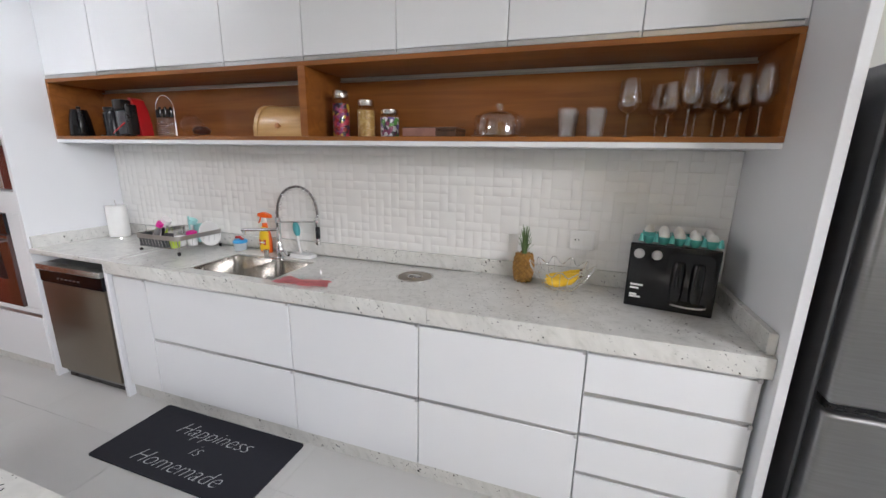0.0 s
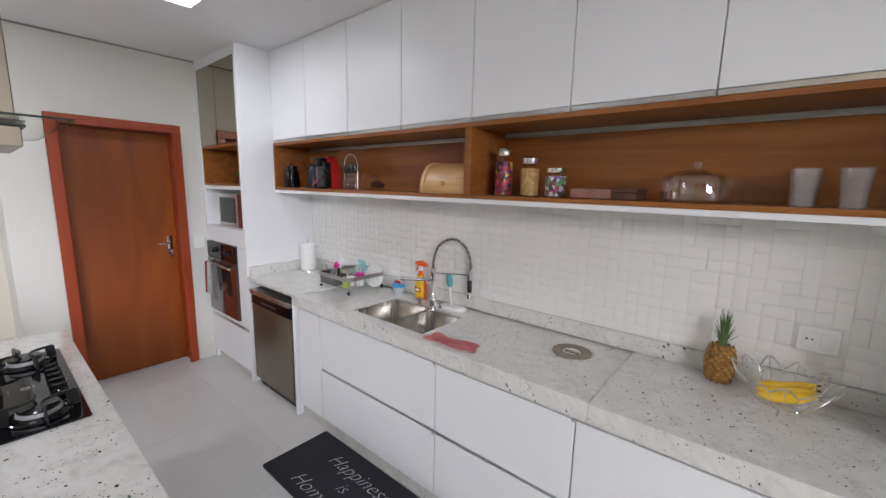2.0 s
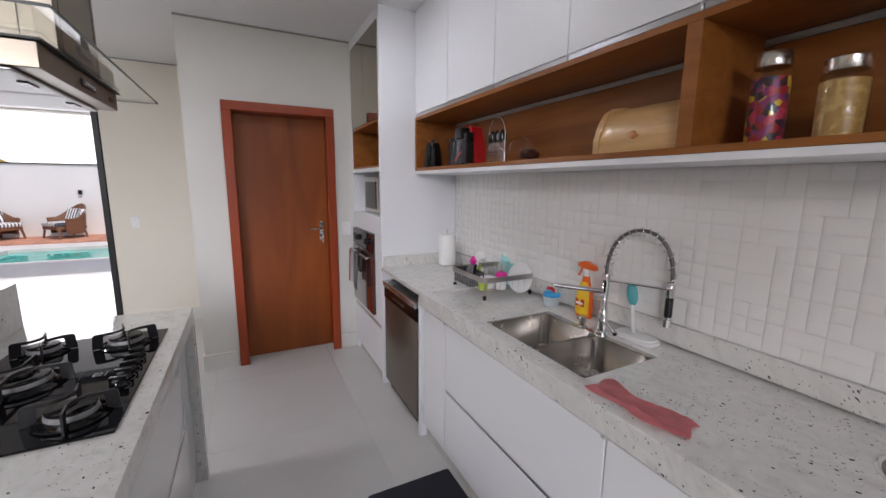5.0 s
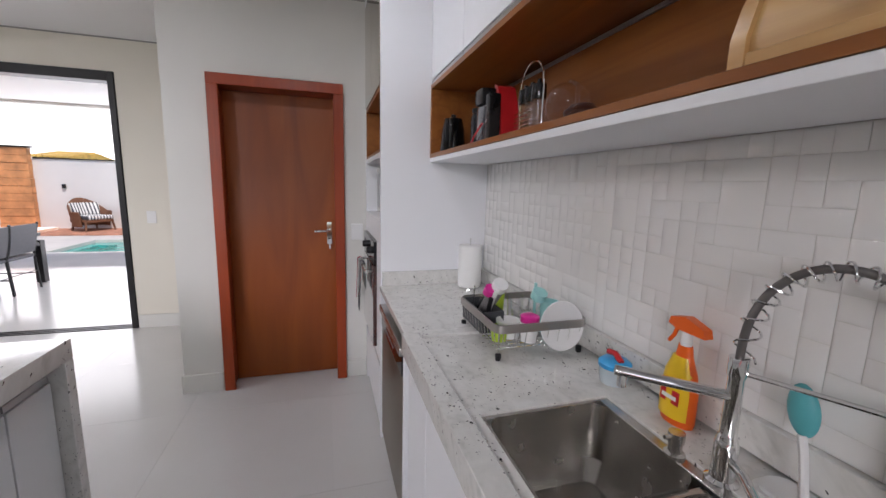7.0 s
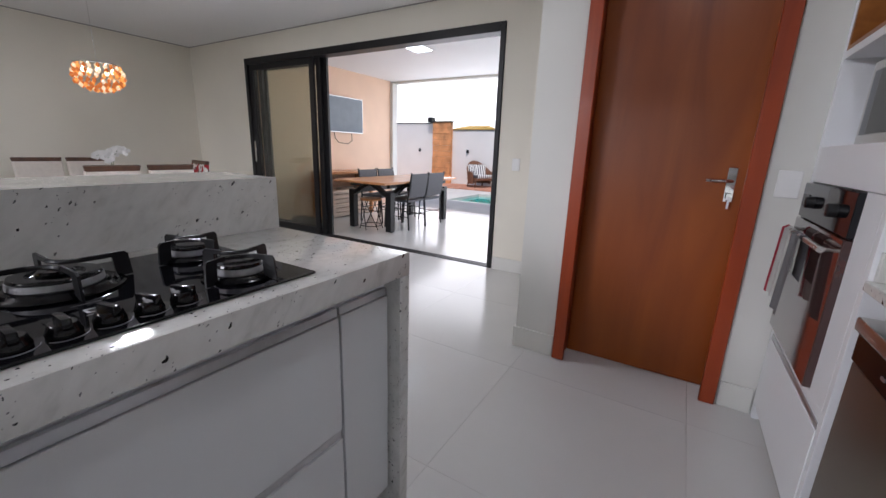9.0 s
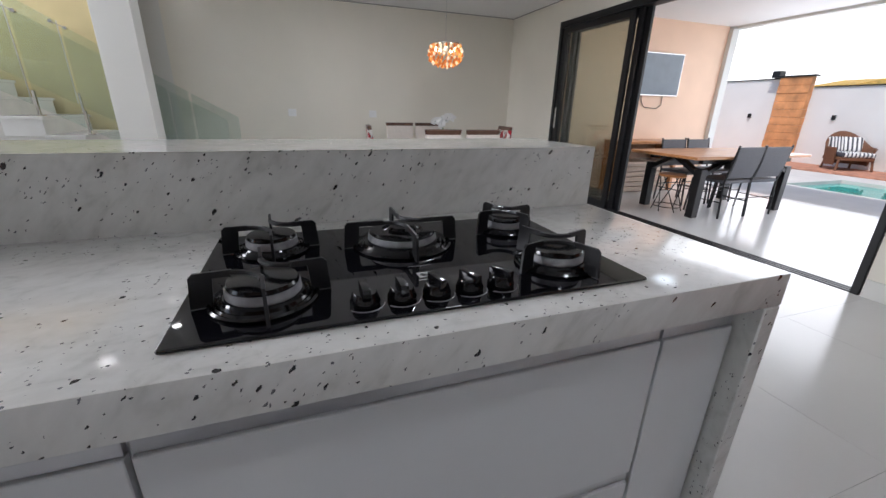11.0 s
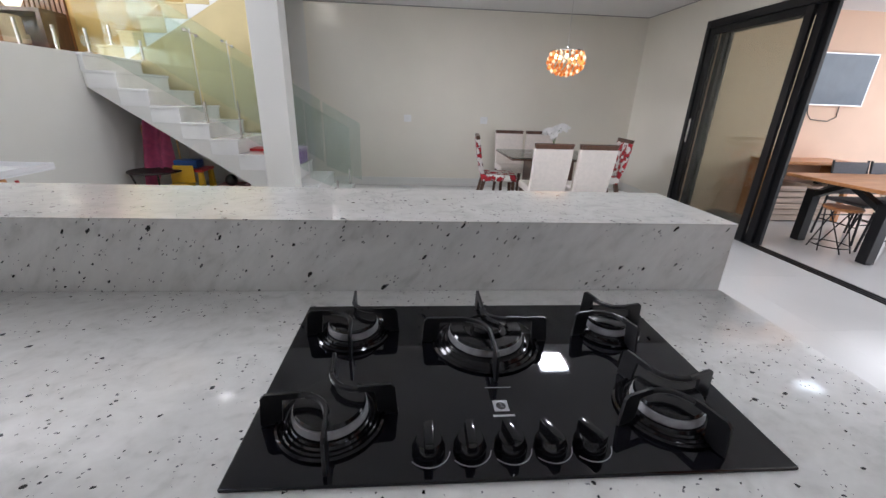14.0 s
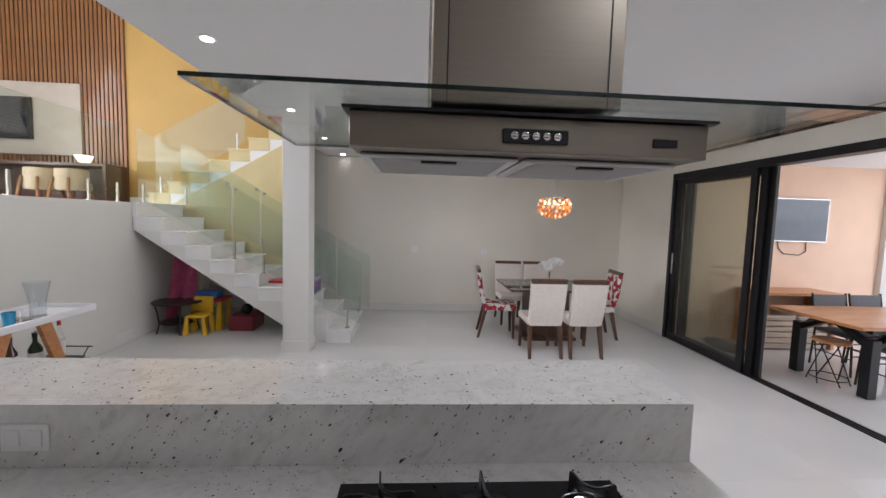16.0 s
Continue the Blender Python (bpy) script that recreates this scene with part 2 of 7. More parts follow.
def lathe(bm, profile, at=(0, 0, 0), segs=24, axis=None, caps=True):
    """Spins (radius, height) pairs round a vertical axis; axis: a matrix that turns the result first."""
    rings = []
    for r, z in profile:
        ring = []
        for k in range(segs):
            a = 2 * math.pi * k / segs
            p = Vector((r * math.cos(a), r * math.sin(a), z))
            if axis is not None:
                p = axis @ p
            ring.append(bm.verts.new(p + Vector(at)))
        rings.append(ring)
    for lo, hi in zip(rings, rings[1:]):
        for k in range(segs):
            bm.faces.new((lo[k], lo[(k + 1) % segs], hi[(k + 1) % segs], hi[k]))
    if caps and profile[0][0] > 1e-4:
        bm.faces.new(rings[0][::-1])
    if caps and profile[-1][0] > 1e-4:
        bm.faces.new(rings[-1])
    return bm


def turned(profile, at=(0, 0, 0), segs=24, axis=None, caps=True):
    return lathe(bmesh.new(), [(max(r, 1e-5), z) for r, z in profile], at, segs, axis, caps)


def tube(bm, pts, r, segs=8, closed=False):
    pts = [Vector(p) for p in pts]
    rings, n = [], len(pts)
    side = None
    for i, p in enumerate(pts):
        q0, q1 = (pts[(i - 1) % n], pts[(i + 1) % n]) if closed else (pts[max(i - 1, 0)], pts[min(i + 1, n - 1)])
        d = (q1 - q0).normalized()
        if side is None:
            side = d.orthogonal().normalized()
        side = (side - d * side.dot(d))
        side = side.normalized() if side.length > 1e-6 else d.orthogonal().normalized()
        up = d.cross(side)
        rings.append([bm.verts.new(p + r * (math.cos(2 * math.pi * k / segs) * side + math.sin(2 * math.pi * k / segs) * up)) for k in range(segs)])
    pairs = list(zip(rings, rings[1:])) + ([(rings[-1], rings[0])] if closed else [])
    for lo, hi in pairs:
        for k in range(segs):
            bm.faces.new((lo[k], lo[(k + 1) % segs], hi[(k + 1) % segs], hi[k]))
    if not closed:
        bm.faces.new(rings[0][::-1])
        bm.faces.new(rings[-1])
    return bm


def rod(pts, r, segs=8, closed=False):
    return tube(bmesh.new(), pts, r, segs, closed)


def prism(bm, outline, lo, hi, axis="y"):
    """Pushes a flat outline along an axis. Outline pairs: x z for y, y z for x, x y for z."""
    def place(a, b, c):
        return {"y": (a, c, b), "x": (c, a, b), "z": (a, b, c)}[axis]
    v0 = [bm.verts.new(place(a, b, lo)) for a, b in outline]
    v1 = [bm.verts.new(place(a, b, hi)) for a, b in outline]
    bm.faces.new(v0)
    bm.faces.new(v1[::-1])
    n = len(outline)
    for k in range(n):
        bm.faces.new((v0[k], v1[k], v1[(k + 1) % n], v0[(k + 1) % n]))
    return bm


def rounded(x0, x1, y0, y1, r, seg=5):
    out = []
    for cx, cy, a0 in ((x1 - r, y1 - r, 0), (x0 + r, y1 - r, 90), (x0 + r, y0 + r, 180), (x1 - r, y0 + r, 270)):
        for k in range(seg + 1):
            a = radians(a0 + 90 * k / seg)
            out.append((cx + r * math.cos(a), cy + r * math.sin(a)))
    return out


def smooth_mesh(me, angle=40):
    for p in me.polygons:
        p.use_smooth = True
    me.set_sharp_from_angle(angle=radians(angle))


def mesh_of(name, bm, material, shift=(0, 0, 0), smooth=True):
    bmesh.ops.recalc_face_normals(bm, faces=bm.faces[:])
    bmesh.ops.translate(bm, vec=-Vector(shift), verts=bm.verts[:])
    me = bpy.data.meshes.new(name)
    bm.to_mesh(me)
    bm.free()
    me.materials.append(material)
    if smooth:
        smooth_mesh(me)
    return me


def thing(name, label, category, at=(0, 0, 0), group="", kind=""):
    ob = new(name)
    ob.empty_display_size = 0.1
    ob.location = at
    ORG[ob.name] = Vector(at)
    return tagged(ob, label, category, group, kind)


def part(name, bm, material, parent, label="", smooth=True):
    org = ORG[parent.name]
    ob = new(name, mesh_of(name, bm, material, org, smooth))
    ob.parent = parent
    ORG[ob.name] = org
    if label:
        tagged(ob, label)
    return ob


def solid(name, bm, material, label, category, at=(0, 0, 0), group="", kind="", smooth=True):
    ob = new(name, mesh_of(name, bm, material, at, smooth))
    ob.location = at
    ORG[ob.name] = Vector(at)
    return tagged(ob, label, category, group, kind)


def structure(name, bm, material, label, category="wall"):
    return solid(name, bm, material, label, category, kind="structure")

# ---- the shell of the house ----
CEIL = 2.74
WALL_Y, DOOR_X, SLIDE_X, FAR_Y, MEZZ_X, MEZZ_Z, VOID_Z = 2.09, -4.11, -5.63, -6.25, 1.8, 1.78, 5.4

floor = structure("floor", boxes(((-5.63, -6.4, -0.12), (1.95, 2.24, -0.004)), ((1.95, -1.0, -0.12), (4.65, 2.24, -0.004))), M_GROUT, "pale grey joints under the porcelain floor", "floor")
structure("wall_sink", boxes(((-5.78, WALL_Y, 0), (4.65, 2.24, 2.9))), M_WALL, "white painted kitchen wall behind the counter")
structure("wall_door", boxes(((-4.26, 0.206, 0), (DOOR_X, 0.487, CEIL)), ((-4.26, 1.287, 0), (DOOR_X, WALL_Y, CEIL)), ((-4.26, 0.487, 2.115), (DOOR_X, 1.287, CEIL))), M_WALL, "off-white painted wall round the wooden door")
structure("wall_return", boxes(((-5.63, 0.206, 0), (-4.26, 0.35, CEIL))), M_WALL, "off-white return wall beside the sliding door")
structure("wall_slider", boxes(((-5.78, -6.25, 0), (SLIDE_X, -4.795, CEIL)), ((-5.78, -0.655, 0), (SLIDE_X, 0.35, CEIL)), ((-5.78, -4.795, 2.448), (SLIDE_X, -0.655, CEIL))), M_BEIGE, "beige painted wall round the sliding glass door")
structure("wall_far", boxes(((-5.78, -6.4, 0), (-0.25, FAR_Y, 2.9))), M_BEIGE, "beige painted dining room wall")
structure("wall_stair", boxes(((0.5, -6.4, 1.9), (3.1, FAR_Y, VOID_Z))), M_YELLOW, "ochre yellow painted stairwell wall")
structure("wall_under_stair", boxes(((-0.25, -6.4, 0), (3.1, FAR_Y, 1.9)), ((-0.25, -6.4, 1.9), (0.5, FAR_Y, VOID_Z))), M_WALL, "white painted wall behind the lower stairs")
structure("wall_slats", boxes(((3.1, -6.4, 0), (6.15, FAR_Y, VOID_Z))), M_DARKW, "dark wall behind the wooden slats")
structure("wall_mezzanine", boxes(((MEZZ_X, -6.25, 0), (1.95, -1.0, 1.6))), M_WALL, "white wall under the raised living level")
# unseen wall: brown to warm the hood's reflection, opened for the hall fill lamp
structure("wall_right", boxes(((4.5, -1.0, 0), (4.65, -0.95, 2.9)), ((4.5, 1.35, 0), (4.65, WALL_Y, 2.9)), ((4.5, -0.95, 0), (4.65, 1.35, 0.3)), ((4.5, -0.95, 2.42), (4.65, 1.35, 2.9))), M_NICHE, "unseen brown wood wall added for hood reflections, with a lamp opening")
# openings in these two walls are added to let the fill lamps through
structure("wall_void", boxes(((-0.2, -1.0, CEIL + 0.16), (6.15, -0.85, 3.3)), ((-0.2, -1.0, 5.1), (6.15, -0.85, VOID_Z)), ((-0.2, -1.0, 3.3), (0.25, -0.85, 5.1)), ((4.95, -1.0, 3.3), (6.15, -0.85, 5.1)), ((1.95, -1.0, 0), (4.65, -0.85, MEZZ_Z)), ((4.65, -1.0, 0), (6.15, -0.85, CEIL + 0.16)), ((-0.35, -5.42, 2.9), (-0.2, -0.85, VOID_Z)), ((-2.2, -6.4, 2.9), (-2.05, -5.3, VOID_Z)), ((-2.05, -5.42, 2.9), (-0.35, -5.3, VOID_Z)), ((-2.05, -6.4, 2.9), (-0.25, FAR_Y, VOID_Z))), M_WALL, "white upper walls of the double-height room with added lamp openings")
structure("wall_living", boxes(((6.0, -6.25, 0), (6.15, -4.6, VOID_Z)), ((6.0, -1.6, 0), (6.15, -1.0, VOID_Z)), ((6.0, -4.6, 0), (6.15, -1.6, 2.5)), ((6.0, -4.6, 4.9), (6.15, -1.6, VOID_Z))), M_WALL, "unseen white living room wall with an added lamp opening")
structure("ceiling", boxes(((-5.78, -6.4, CEIL), (-0.2, 2.24, 2.9)), ((-0.2, -0.85, CEIL), (4.65, 2.24, 2.9))), M_CEIL, "smooth white plaster ceiling", "ceiling")
structure("ceiling_void", boxes(((-2.2, -6.4, VOID_Z), (6.15, -0.85, VOID_Z + 0.15))), M_CEIL, "high white ceiling over the living level", "ceiling")
structure("floor_mezzanine", boxes(((MEZZ_X, -6.25, 1.6), (6.0, -1.0, MEZZ_Z))), M_WALL, "raised living level with a white edge", "floor")
structure("column", boxes(((-0.555, -4.2, 0), (-0.245, -3.95, CEIL)), bevel=0.004), M_WALL, "white painted square column", "column")

base = tagged(new("baseboard"), "pale porcelain baseboard along the walls", "baseboard", kind="structure")
ORG[base.name] = Vector((0, 0, 0))
BB = 0.135
for a, b in (((-5.63, FAR_Y, 0), (-0.25, FAR_Y + 0.014, BB)), ((SLIDE_X, FAR_Y + 0.014, 0), (SLIDE_X + 0.014, -4.80, BB)), ((SLIDE_X, -0.65, 0), (SLIDE_X + 0.014, 0.192, BB)),
             ((-5.63, 0.192, 0), (-4.096, 0.206, BB)), ((DOOR_X, 0.206, 0), (-4.096, 0.455, BB)), ((DOOR_X, 1.32, 0), (-4.096, 1.46, BB)),
             ((MEZZ_X - 0.014, -4.38, 0), (MEZZ_X, -1.0, BB)), ((-0.569, -3.95, 0), (-0.231, -3.936, 0.14)), ((-0.569, -4.2, 0), (-0.555, -3.95, 0.14)), ((-0.245, -4.2, 0), (-0.231, -3.95, 0.14))):
    part("baseboard_run", boxes((a, b), bevel=0.002), M_WALL, base)

# flat strips whose grey carries the shade of the ceiling's recessed gap
gap = tagged(new("trim"), "thin grey strip in place of the shaded gap under the ceiling", "trim", kind="structure")
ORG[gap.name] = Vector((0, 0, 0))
M_GAP_SHADE = mat("gap_shade_grey", (0.30, 0.295, 0.28), 0.6)
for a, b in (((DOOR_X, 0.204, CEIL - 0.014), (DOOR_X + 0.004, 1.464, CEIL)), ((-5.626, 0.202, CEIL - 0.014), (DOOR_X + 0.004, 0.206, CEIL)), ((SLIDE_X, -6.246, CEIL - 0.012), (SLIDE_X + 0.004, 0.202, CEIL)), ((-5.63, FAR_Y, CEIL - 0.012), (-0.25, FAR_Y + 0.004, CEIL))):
    part("profile", boxes((a, b)), M_GAP_SHADE, gap)

# patio ground
structure("floor_patio", boxes(((-9.0, -4.65, -0.12), (-5.78, 3.0, -0.004)), ((-5.78, -4.795, -0.12), (-5.63, -0.655, -0.006))), M_FLOOR, "pale porcelain patio floor", "floor")

# unseen backing, added so no light leaks round the door leaf
structure("wall_backing", boxes(((-4.6, 0.35, 0), (-4.5, WALL_Y, 2.9))), M_WALL, "unseen plain wall added to stop light behind the closed door")

# ---- wooden door ----
door = thing("door_1", "closed reddish-brown wooden door in a matching frame", "door", (-4.13, 0.885, 0), kind="structure")
for y0, y1 in ((0.461, 0.531), (1.241, 1.311)):
    part("door_frame", boxes(((-4.295, y0 + 0.02, 0), (-4.085, y1 - 0.02, 2.10)), ((-4.108, y0, 0), (-4.08, y1, 2.10)), bevel=0.004), M_FRAME, door)
part("door_head", boxes(((-4.295, 0.481, 2.10), (-4.085, 1.291, 2.15)), ((-4.108, 0.461, 2.10), (-4.08, 1.311, 2.17)), bevel=0.004), M_FRAME, door)
part("leaf", boxes(((-4.285, 0.5125, 0.004), (-4.25, 1.2595, 2.099)), bevel=0.003), M_DOOR, door)
lock = part("lock_plate", boxes(((-4.25, 1.182, 1.03), (-4.244, 1.222, 1.20)), bevel=0.002), M_CHROME, door, "chrome lock plate with a key in it")
bm = rod([(-4.246, 1.202, 1.135), (-4.205, 1.202, 1.135), (-4.20, 1.19, 1.135), (-4.20, 1.095, 1.135)], 0.008, 8)
part("handle", bm, M_CHROME, lock, "chrome lever handle")
bm = rod([(-4.246, 1.202, 1.06), (-4.21, 1.202, 1.06)], 0.003, 6)
bx(bm, (-4.213, 1.191, 1.045), (-4.209, 1.213, 1.075))
bx(bm, (-4.21, 1.198, 1.0), (-4.206, 1.208, 1.045))
part("key", bm, M_CHROME, lock)

# ---- black sliding door ----
slider = thing("door_2", "black aluminium sliding glass door, half open to the patio", "sliding door", (-5.7, -2.73, 0), kind="structure")
part("jamb", boxes(((-5.775, -4.79, 0), (-5.615, -4.725, 2.445)), bevel=0.003), M_BLKALU, slider)
part("jamb", boxes(((-5.775, -0.71, 0), (-5.615, -0.66, 2.445)), bevel=0.003), M_BLKALU, slider)
part("head", boxes(((-5.775, -4.725, 2.36), (-5.615, -0.71, 2.445)), bevel=0.003), M_BLKALU, slider)
for tx in (-5.745, -5.70, -5.655):
    part("track", boxes(((tx - 0.012, -4.725, -0.004), (tx + 0.012, -0.71, 0.006)), bevel=0.001), M_BLKALU, slider)
M_TINT = glass_mat("tinted_pane", (0.95, 0.95, 0.92), clear=0.94)
for tx, y0, y1 in ((-5.655, -4.722, -3.352), (-5.70, -4.575, -3.268), (-5.745, -4.55, -3.202)):
    leaf = part("leaf", boxes(((tx - 0.018, y0, 0.01), (tx + 0.018, y0 + 0.085, 2.358)), ((tx - 0.018, y1 - 0.085, 0.01), (tx + 0.018, y1, 2.358)), ((tx - 0.018, y0 + 0.085, 2.28), (tx + 0.018, y1 - 0.085, 2.358)), ((tx - 0.018, y0 + 0.085, 0.01), (tx + 0.018, y1 - 0.085, 0.10)), bevel=0.002), M_BLKALU, slider)
    pane = part("pane", boxes(((tx - 0.003, y0 + 0.085, 0.10), (tx + 0.003, y1 - 0.085, 2.28))), M_TINT if tx == -5.655 else M_GLASS, leaf)
    pane.visible_shadow = False
part("pull", boxes(((-5.637, -4.70, 0.98), (-5.615, -4.665, 1.28)), bevel=0.004), M_CHROME, slider, "slim metal pull")

# ---- stairs ----
stairs = thing("stairs", "white marble staircase with a smooth white underside", "stairs", (0.4, -4.9, 0), kind="structure")
M_MARBLE = mat("white_marble", (0.80, 0.80, 0.78), 0.14, var=0.05, scale=5)
for k in range(1, 11):
    x0, z = -1.0 + 0.305 * (k - 1), 0.178 * k
    y0 = -4.30 if k == 1 else (-4.36 if k == 2 else -4.42)
    x1 = x0 + 0.325 if k < 10 else MEZZ_X
    low = 0.0 if k < 3 else z - 0.19
    part("step", boxes(((x0, -5.42, low), (x1, y0, z - 0.03)), ((x0 - 0.015, -5.43, z - 0.03), (x1, y0 + 0.01, z)), bevel=0.003), M_MARBLE, stairs)
bm = bmesh.new()
prism(bm, [(-0.39, 0.0), (-0.39, 0.36), (1.79, 1.60), (1.79, 1.43)], -5.41, -4.425)
prism(bm, [(-0.39, 0.0), (-0.39, 0.36), (-0.30, 0.40), (-0.30, 0.0)], -5.41, -4.425)
part("waist", bm, M_WALL, stairs)
# ochre light from wall and glass is put into the upper flight's colour
M_STAIRSIDE = mat("ochre_cast_stair", (0.56, 0.46, 0.24), 0.55, var=0.06, scale=2.5)
for j in range(1, 11):
    x0, z = 2.28 - 0.3 * (j - 1), MEZZ_Z + 0.178 * j
    part("step", boxes(((x0 - 0.32, -6.25, z - 0.19), (x0, -5.47, z - 0.03)), ((x0 - 0.32, -6.25, z - 0.03), (x0 + 0.015, -5.46, z)), bevel=0.003), M_STAIRSIDE, stairs)
bm = bmesh.new()
prism(bm, [(2.26, 1.6), (2.26, 1.80), (-0.7, 3.56), (-0.7, 3.32)], -6.25, -5.475)
part("waist", bm, M_WALL, stairs)
bm = prism(bmesh.new(), [(2.22, 1.62), (2.22, 1.79), (-0.16, 3.203), (-0.16, 0.49), (1.79, 1.60)], -5.60, -5.4765)
part("side_wall", bm, M_STAIRSIDE, stairs, "side of the upper flight with an ochre light cast in its colour")


def glass_rail(name, outline, axis, at, posts, label, glass=M_GREENGL):
    """A frameless pane on short steel posts; outline in the plane, at along the axis."""
    rail = thing(name, label, "railing", (0, 0, 0))
    bm = prism(bmesh.new(), outline, at - 0.005, at + 0.005, axis)
    part("pane", bm, glass, rail).visible_shadow = False
    for x, y, z in posts:
        post = part("post", boxes(((x - 0.011, y - 0.016, z), (x + 0.011, y + 0.016, z + 0.24)), bevel=0.003), M_STEEL, rail, "brushed steel post")
        part("foot", boxes(((x - 0.03, y - 0.03, z), (x + 0.03, y + 0.03, z + 0.01)), bevel=0.002), M_STEEL, post)
    return rail


for ry in (-4.47, -5.39):
    rail = glass_rail("glass_railing", [(1.75, 1.86), (0.585, 1.18), (0.585, 2.06), (1.75, 2.74)], "y", ry, [(0.55, ry, 1.068), (1.68, ry, 1.78)], "greenish glass stair railing on short steel posts")
    part("edge_strip", boxes(((0.578, ry - 0.006, 1.18), (0.584, ry + 0.006, 2.06)), bevel=0.001), M_ALU, rail, "pale polished pane edge")
    link = rod([(0.63, ry + 0.02, 2.05), (0.51, ry + 0.02, 1.99)], 0.006, 8)
    for lx, lz in ((0.63, 2.05), (0.51, 1.99)):
        tube(link, [(lx, ry - 0.012, lz), (lx, ry + 0.026, lz)], 0.018, 12)
    part("connector", link, M_STEEL, rail, "steel link between two panes")
    rail = glass_rail("glass_railing", [(0.55, 1.16), (-0.58, 0.50), (-0.58, 1.36), (0.55, 2.02)], "y", ry, [(0.18, ry, 0.89), (-0.30, ry, 0.534)], "greenish glass stair railing on short steel posts")
    rail = glass_rail("glass_railing", [(-0.61, 0.44), (-1.12, 0.24), (-1.12, 1.06), (-0.61, 1.34)], "y", ry + 0.05 if ry > -5 else ry, [(-0.94, ry + 0.05 if ry > -5 else ry, 0.178)], "greenish glass panel at the foot of the stairs")
glass_rail("glass_railing", [(-4.40, 1.84), (-2.6, 1.84), (-2.6, 2.75), (-4.40, 2.75)], "x", 1.90, [(1.90, -4.33, 1.78), (1.90, -3.9, 1.78), (1.90, -3.02, 1.78)], "clear glass railing on the raised level edge", M_GLASS)
glass_rail("glass_railing", [(2.2, 1.98), (0.85, 2.80), (0.85, 3.62), (2.2, 2.82)], "y", -5.52, [(2.12, -5.52, 1.958), (0.97, -5.52, 2.67)], "greenish glass railing of the upper flight")

# ---- island ----
IX0, IX1, IY0, IY1, IZ = -2.757, -0.30, -0.297, 0.319, 0.933
BY0, BZ = -0.667, 1.12
island = thing("kitchen_island", "white granite island with grey glossy drawers and a raised bar", "kitchen island", (-1.5, -0.17, 0))
part("worktop", boxes(((IX0, IY0 + 0.002, 0.862), (IX1, IY1, IZ)), bevel=0.004, segments=2), M_GRAN, island, "white granite worktop with black flecks")
part("bar_front", boxes(((IX0, IY0 - 0.03, IZ - 0.07), (IX1, IY0, BZ - 0.0005)), bevel=0.0015), M_GRAN, island)
part("bar_top", boxes(((IX0 + 0.0005, BY0, BZ - 0.04), (IX1 - 0.0005, IY0 - 0.0305, BZ)), ((IX0 + 0.001, IY0 - 0.0305, BZ - 0.002), (IX1 - 0.001, IY0 + 0.001, BZ + 0.0005)), bevel=0.0008), M_GRAN, island, "raised white granite bar top")
part("end_slab", boxes(((IX0, IY0 - 0.0, 0.0), (IX0 + 0.045, IY1, 0.861)), ((IX0, BY0, 0.0), (IX0 + 0.045, IY0 - 0.031, BZ - 0.041)), bevel=0.003), M_GRAN, island, "granite side slab down to the floor")
part("end_slab", boxes(((IX1 - 0.045, IY0, 0.0), (IX1, IY1, 0.861)), ((IX1 - 0.045, BY0 + 0.2, 0.0), (IX1, IY0 - 0.031, BZ - 0.041)), bevel=0.003), M_GRAN, island)
part("carcass", boxes(((IX0 + 0.046, -0.42, 0.08), (IX1 - 0.046, 0.255, 0.86))), M_LAC, island)
part("back_panel", boxes(((IX0 + 0.046, -0.45, 0.0), (IX1 - 0.046, -0.421, BZ - 0.041))), M_LAC, island)
part("plinth", boxes(((IX0 + 0.046, -0.40, 0.0), (IX1 - 0.046, 0.22, 0.079))), M_GRAN, island)
xs = [IX0 + 0.05, -2.505, -1.62, -0.98, IX1 - 0.05]
for i, (x0, x1) in enumerate(zip(xs, xs[1:])):
    cuts = [(0.085, 0.80)] if i == 0 else [(0.085, 0.425), (0.455, 0.80)]
    for z0, z1 in cuts:
        front = part("drawer_front" if i else "door_front", boxes(((x0 + 0.004, 0.256, z0), (x1 - 0.004, 0.276, z1)), bevel=0.002), M_ISL, island, "grey glossy front")
        part("profile", boxes(((x0 + 0.004, 0.257, z1 + 0.001), (x1 - 0.004, 0.270, z1 + 0.024)), bevel=0.001), M_ALU, front, "aluminium grip profile")
M_OUT = mat("outlet_white", (0.78, 0.78, 0.76), 0.3, var=0.01)
for name, bmo in (("plate", boxes(((-0.83, -0.297, 0.985), (-0.70, -0.289, 1.065)), bevel=0.003)),):
    sw = thing("wall_socket", "white plastic double socket on the granite bar front", "socket", (-0.765, -0.297, 1.02))
    part(name, bmo, M_OUT, sw)
    part("insert", boxes(((-0.815, -0.2895, 1.0), (-0.775, -0.286, 1.05)), bevel=0.002), M_WHITE, sw)
    part("insert", boxes(((-0.755, -0.2895, 1.0), (-0.715, -0.286, 1.05)), bevel=0.002), M_WHITE, sw)

# ---- gas hob ----
hob = thing("gas_hob", "black glass five-burner gas hob set in the granite island", "hob", (-2.058, 0.03, IZ))
HZ = IZ + 0.007
part("glass_plate", boxes(((-2.445, -0.20, IZ + 0.0005), (-1.672, 0.262, HZ)), bevel=0.002), M_BLKGLASS, hob)


M_CROWNAL = mat("cast_aluminium", (0.34, 0.34, 0.35), 0.5, metal=0.25, var=0.2, scale=60, bump=0.1, bscale=300)


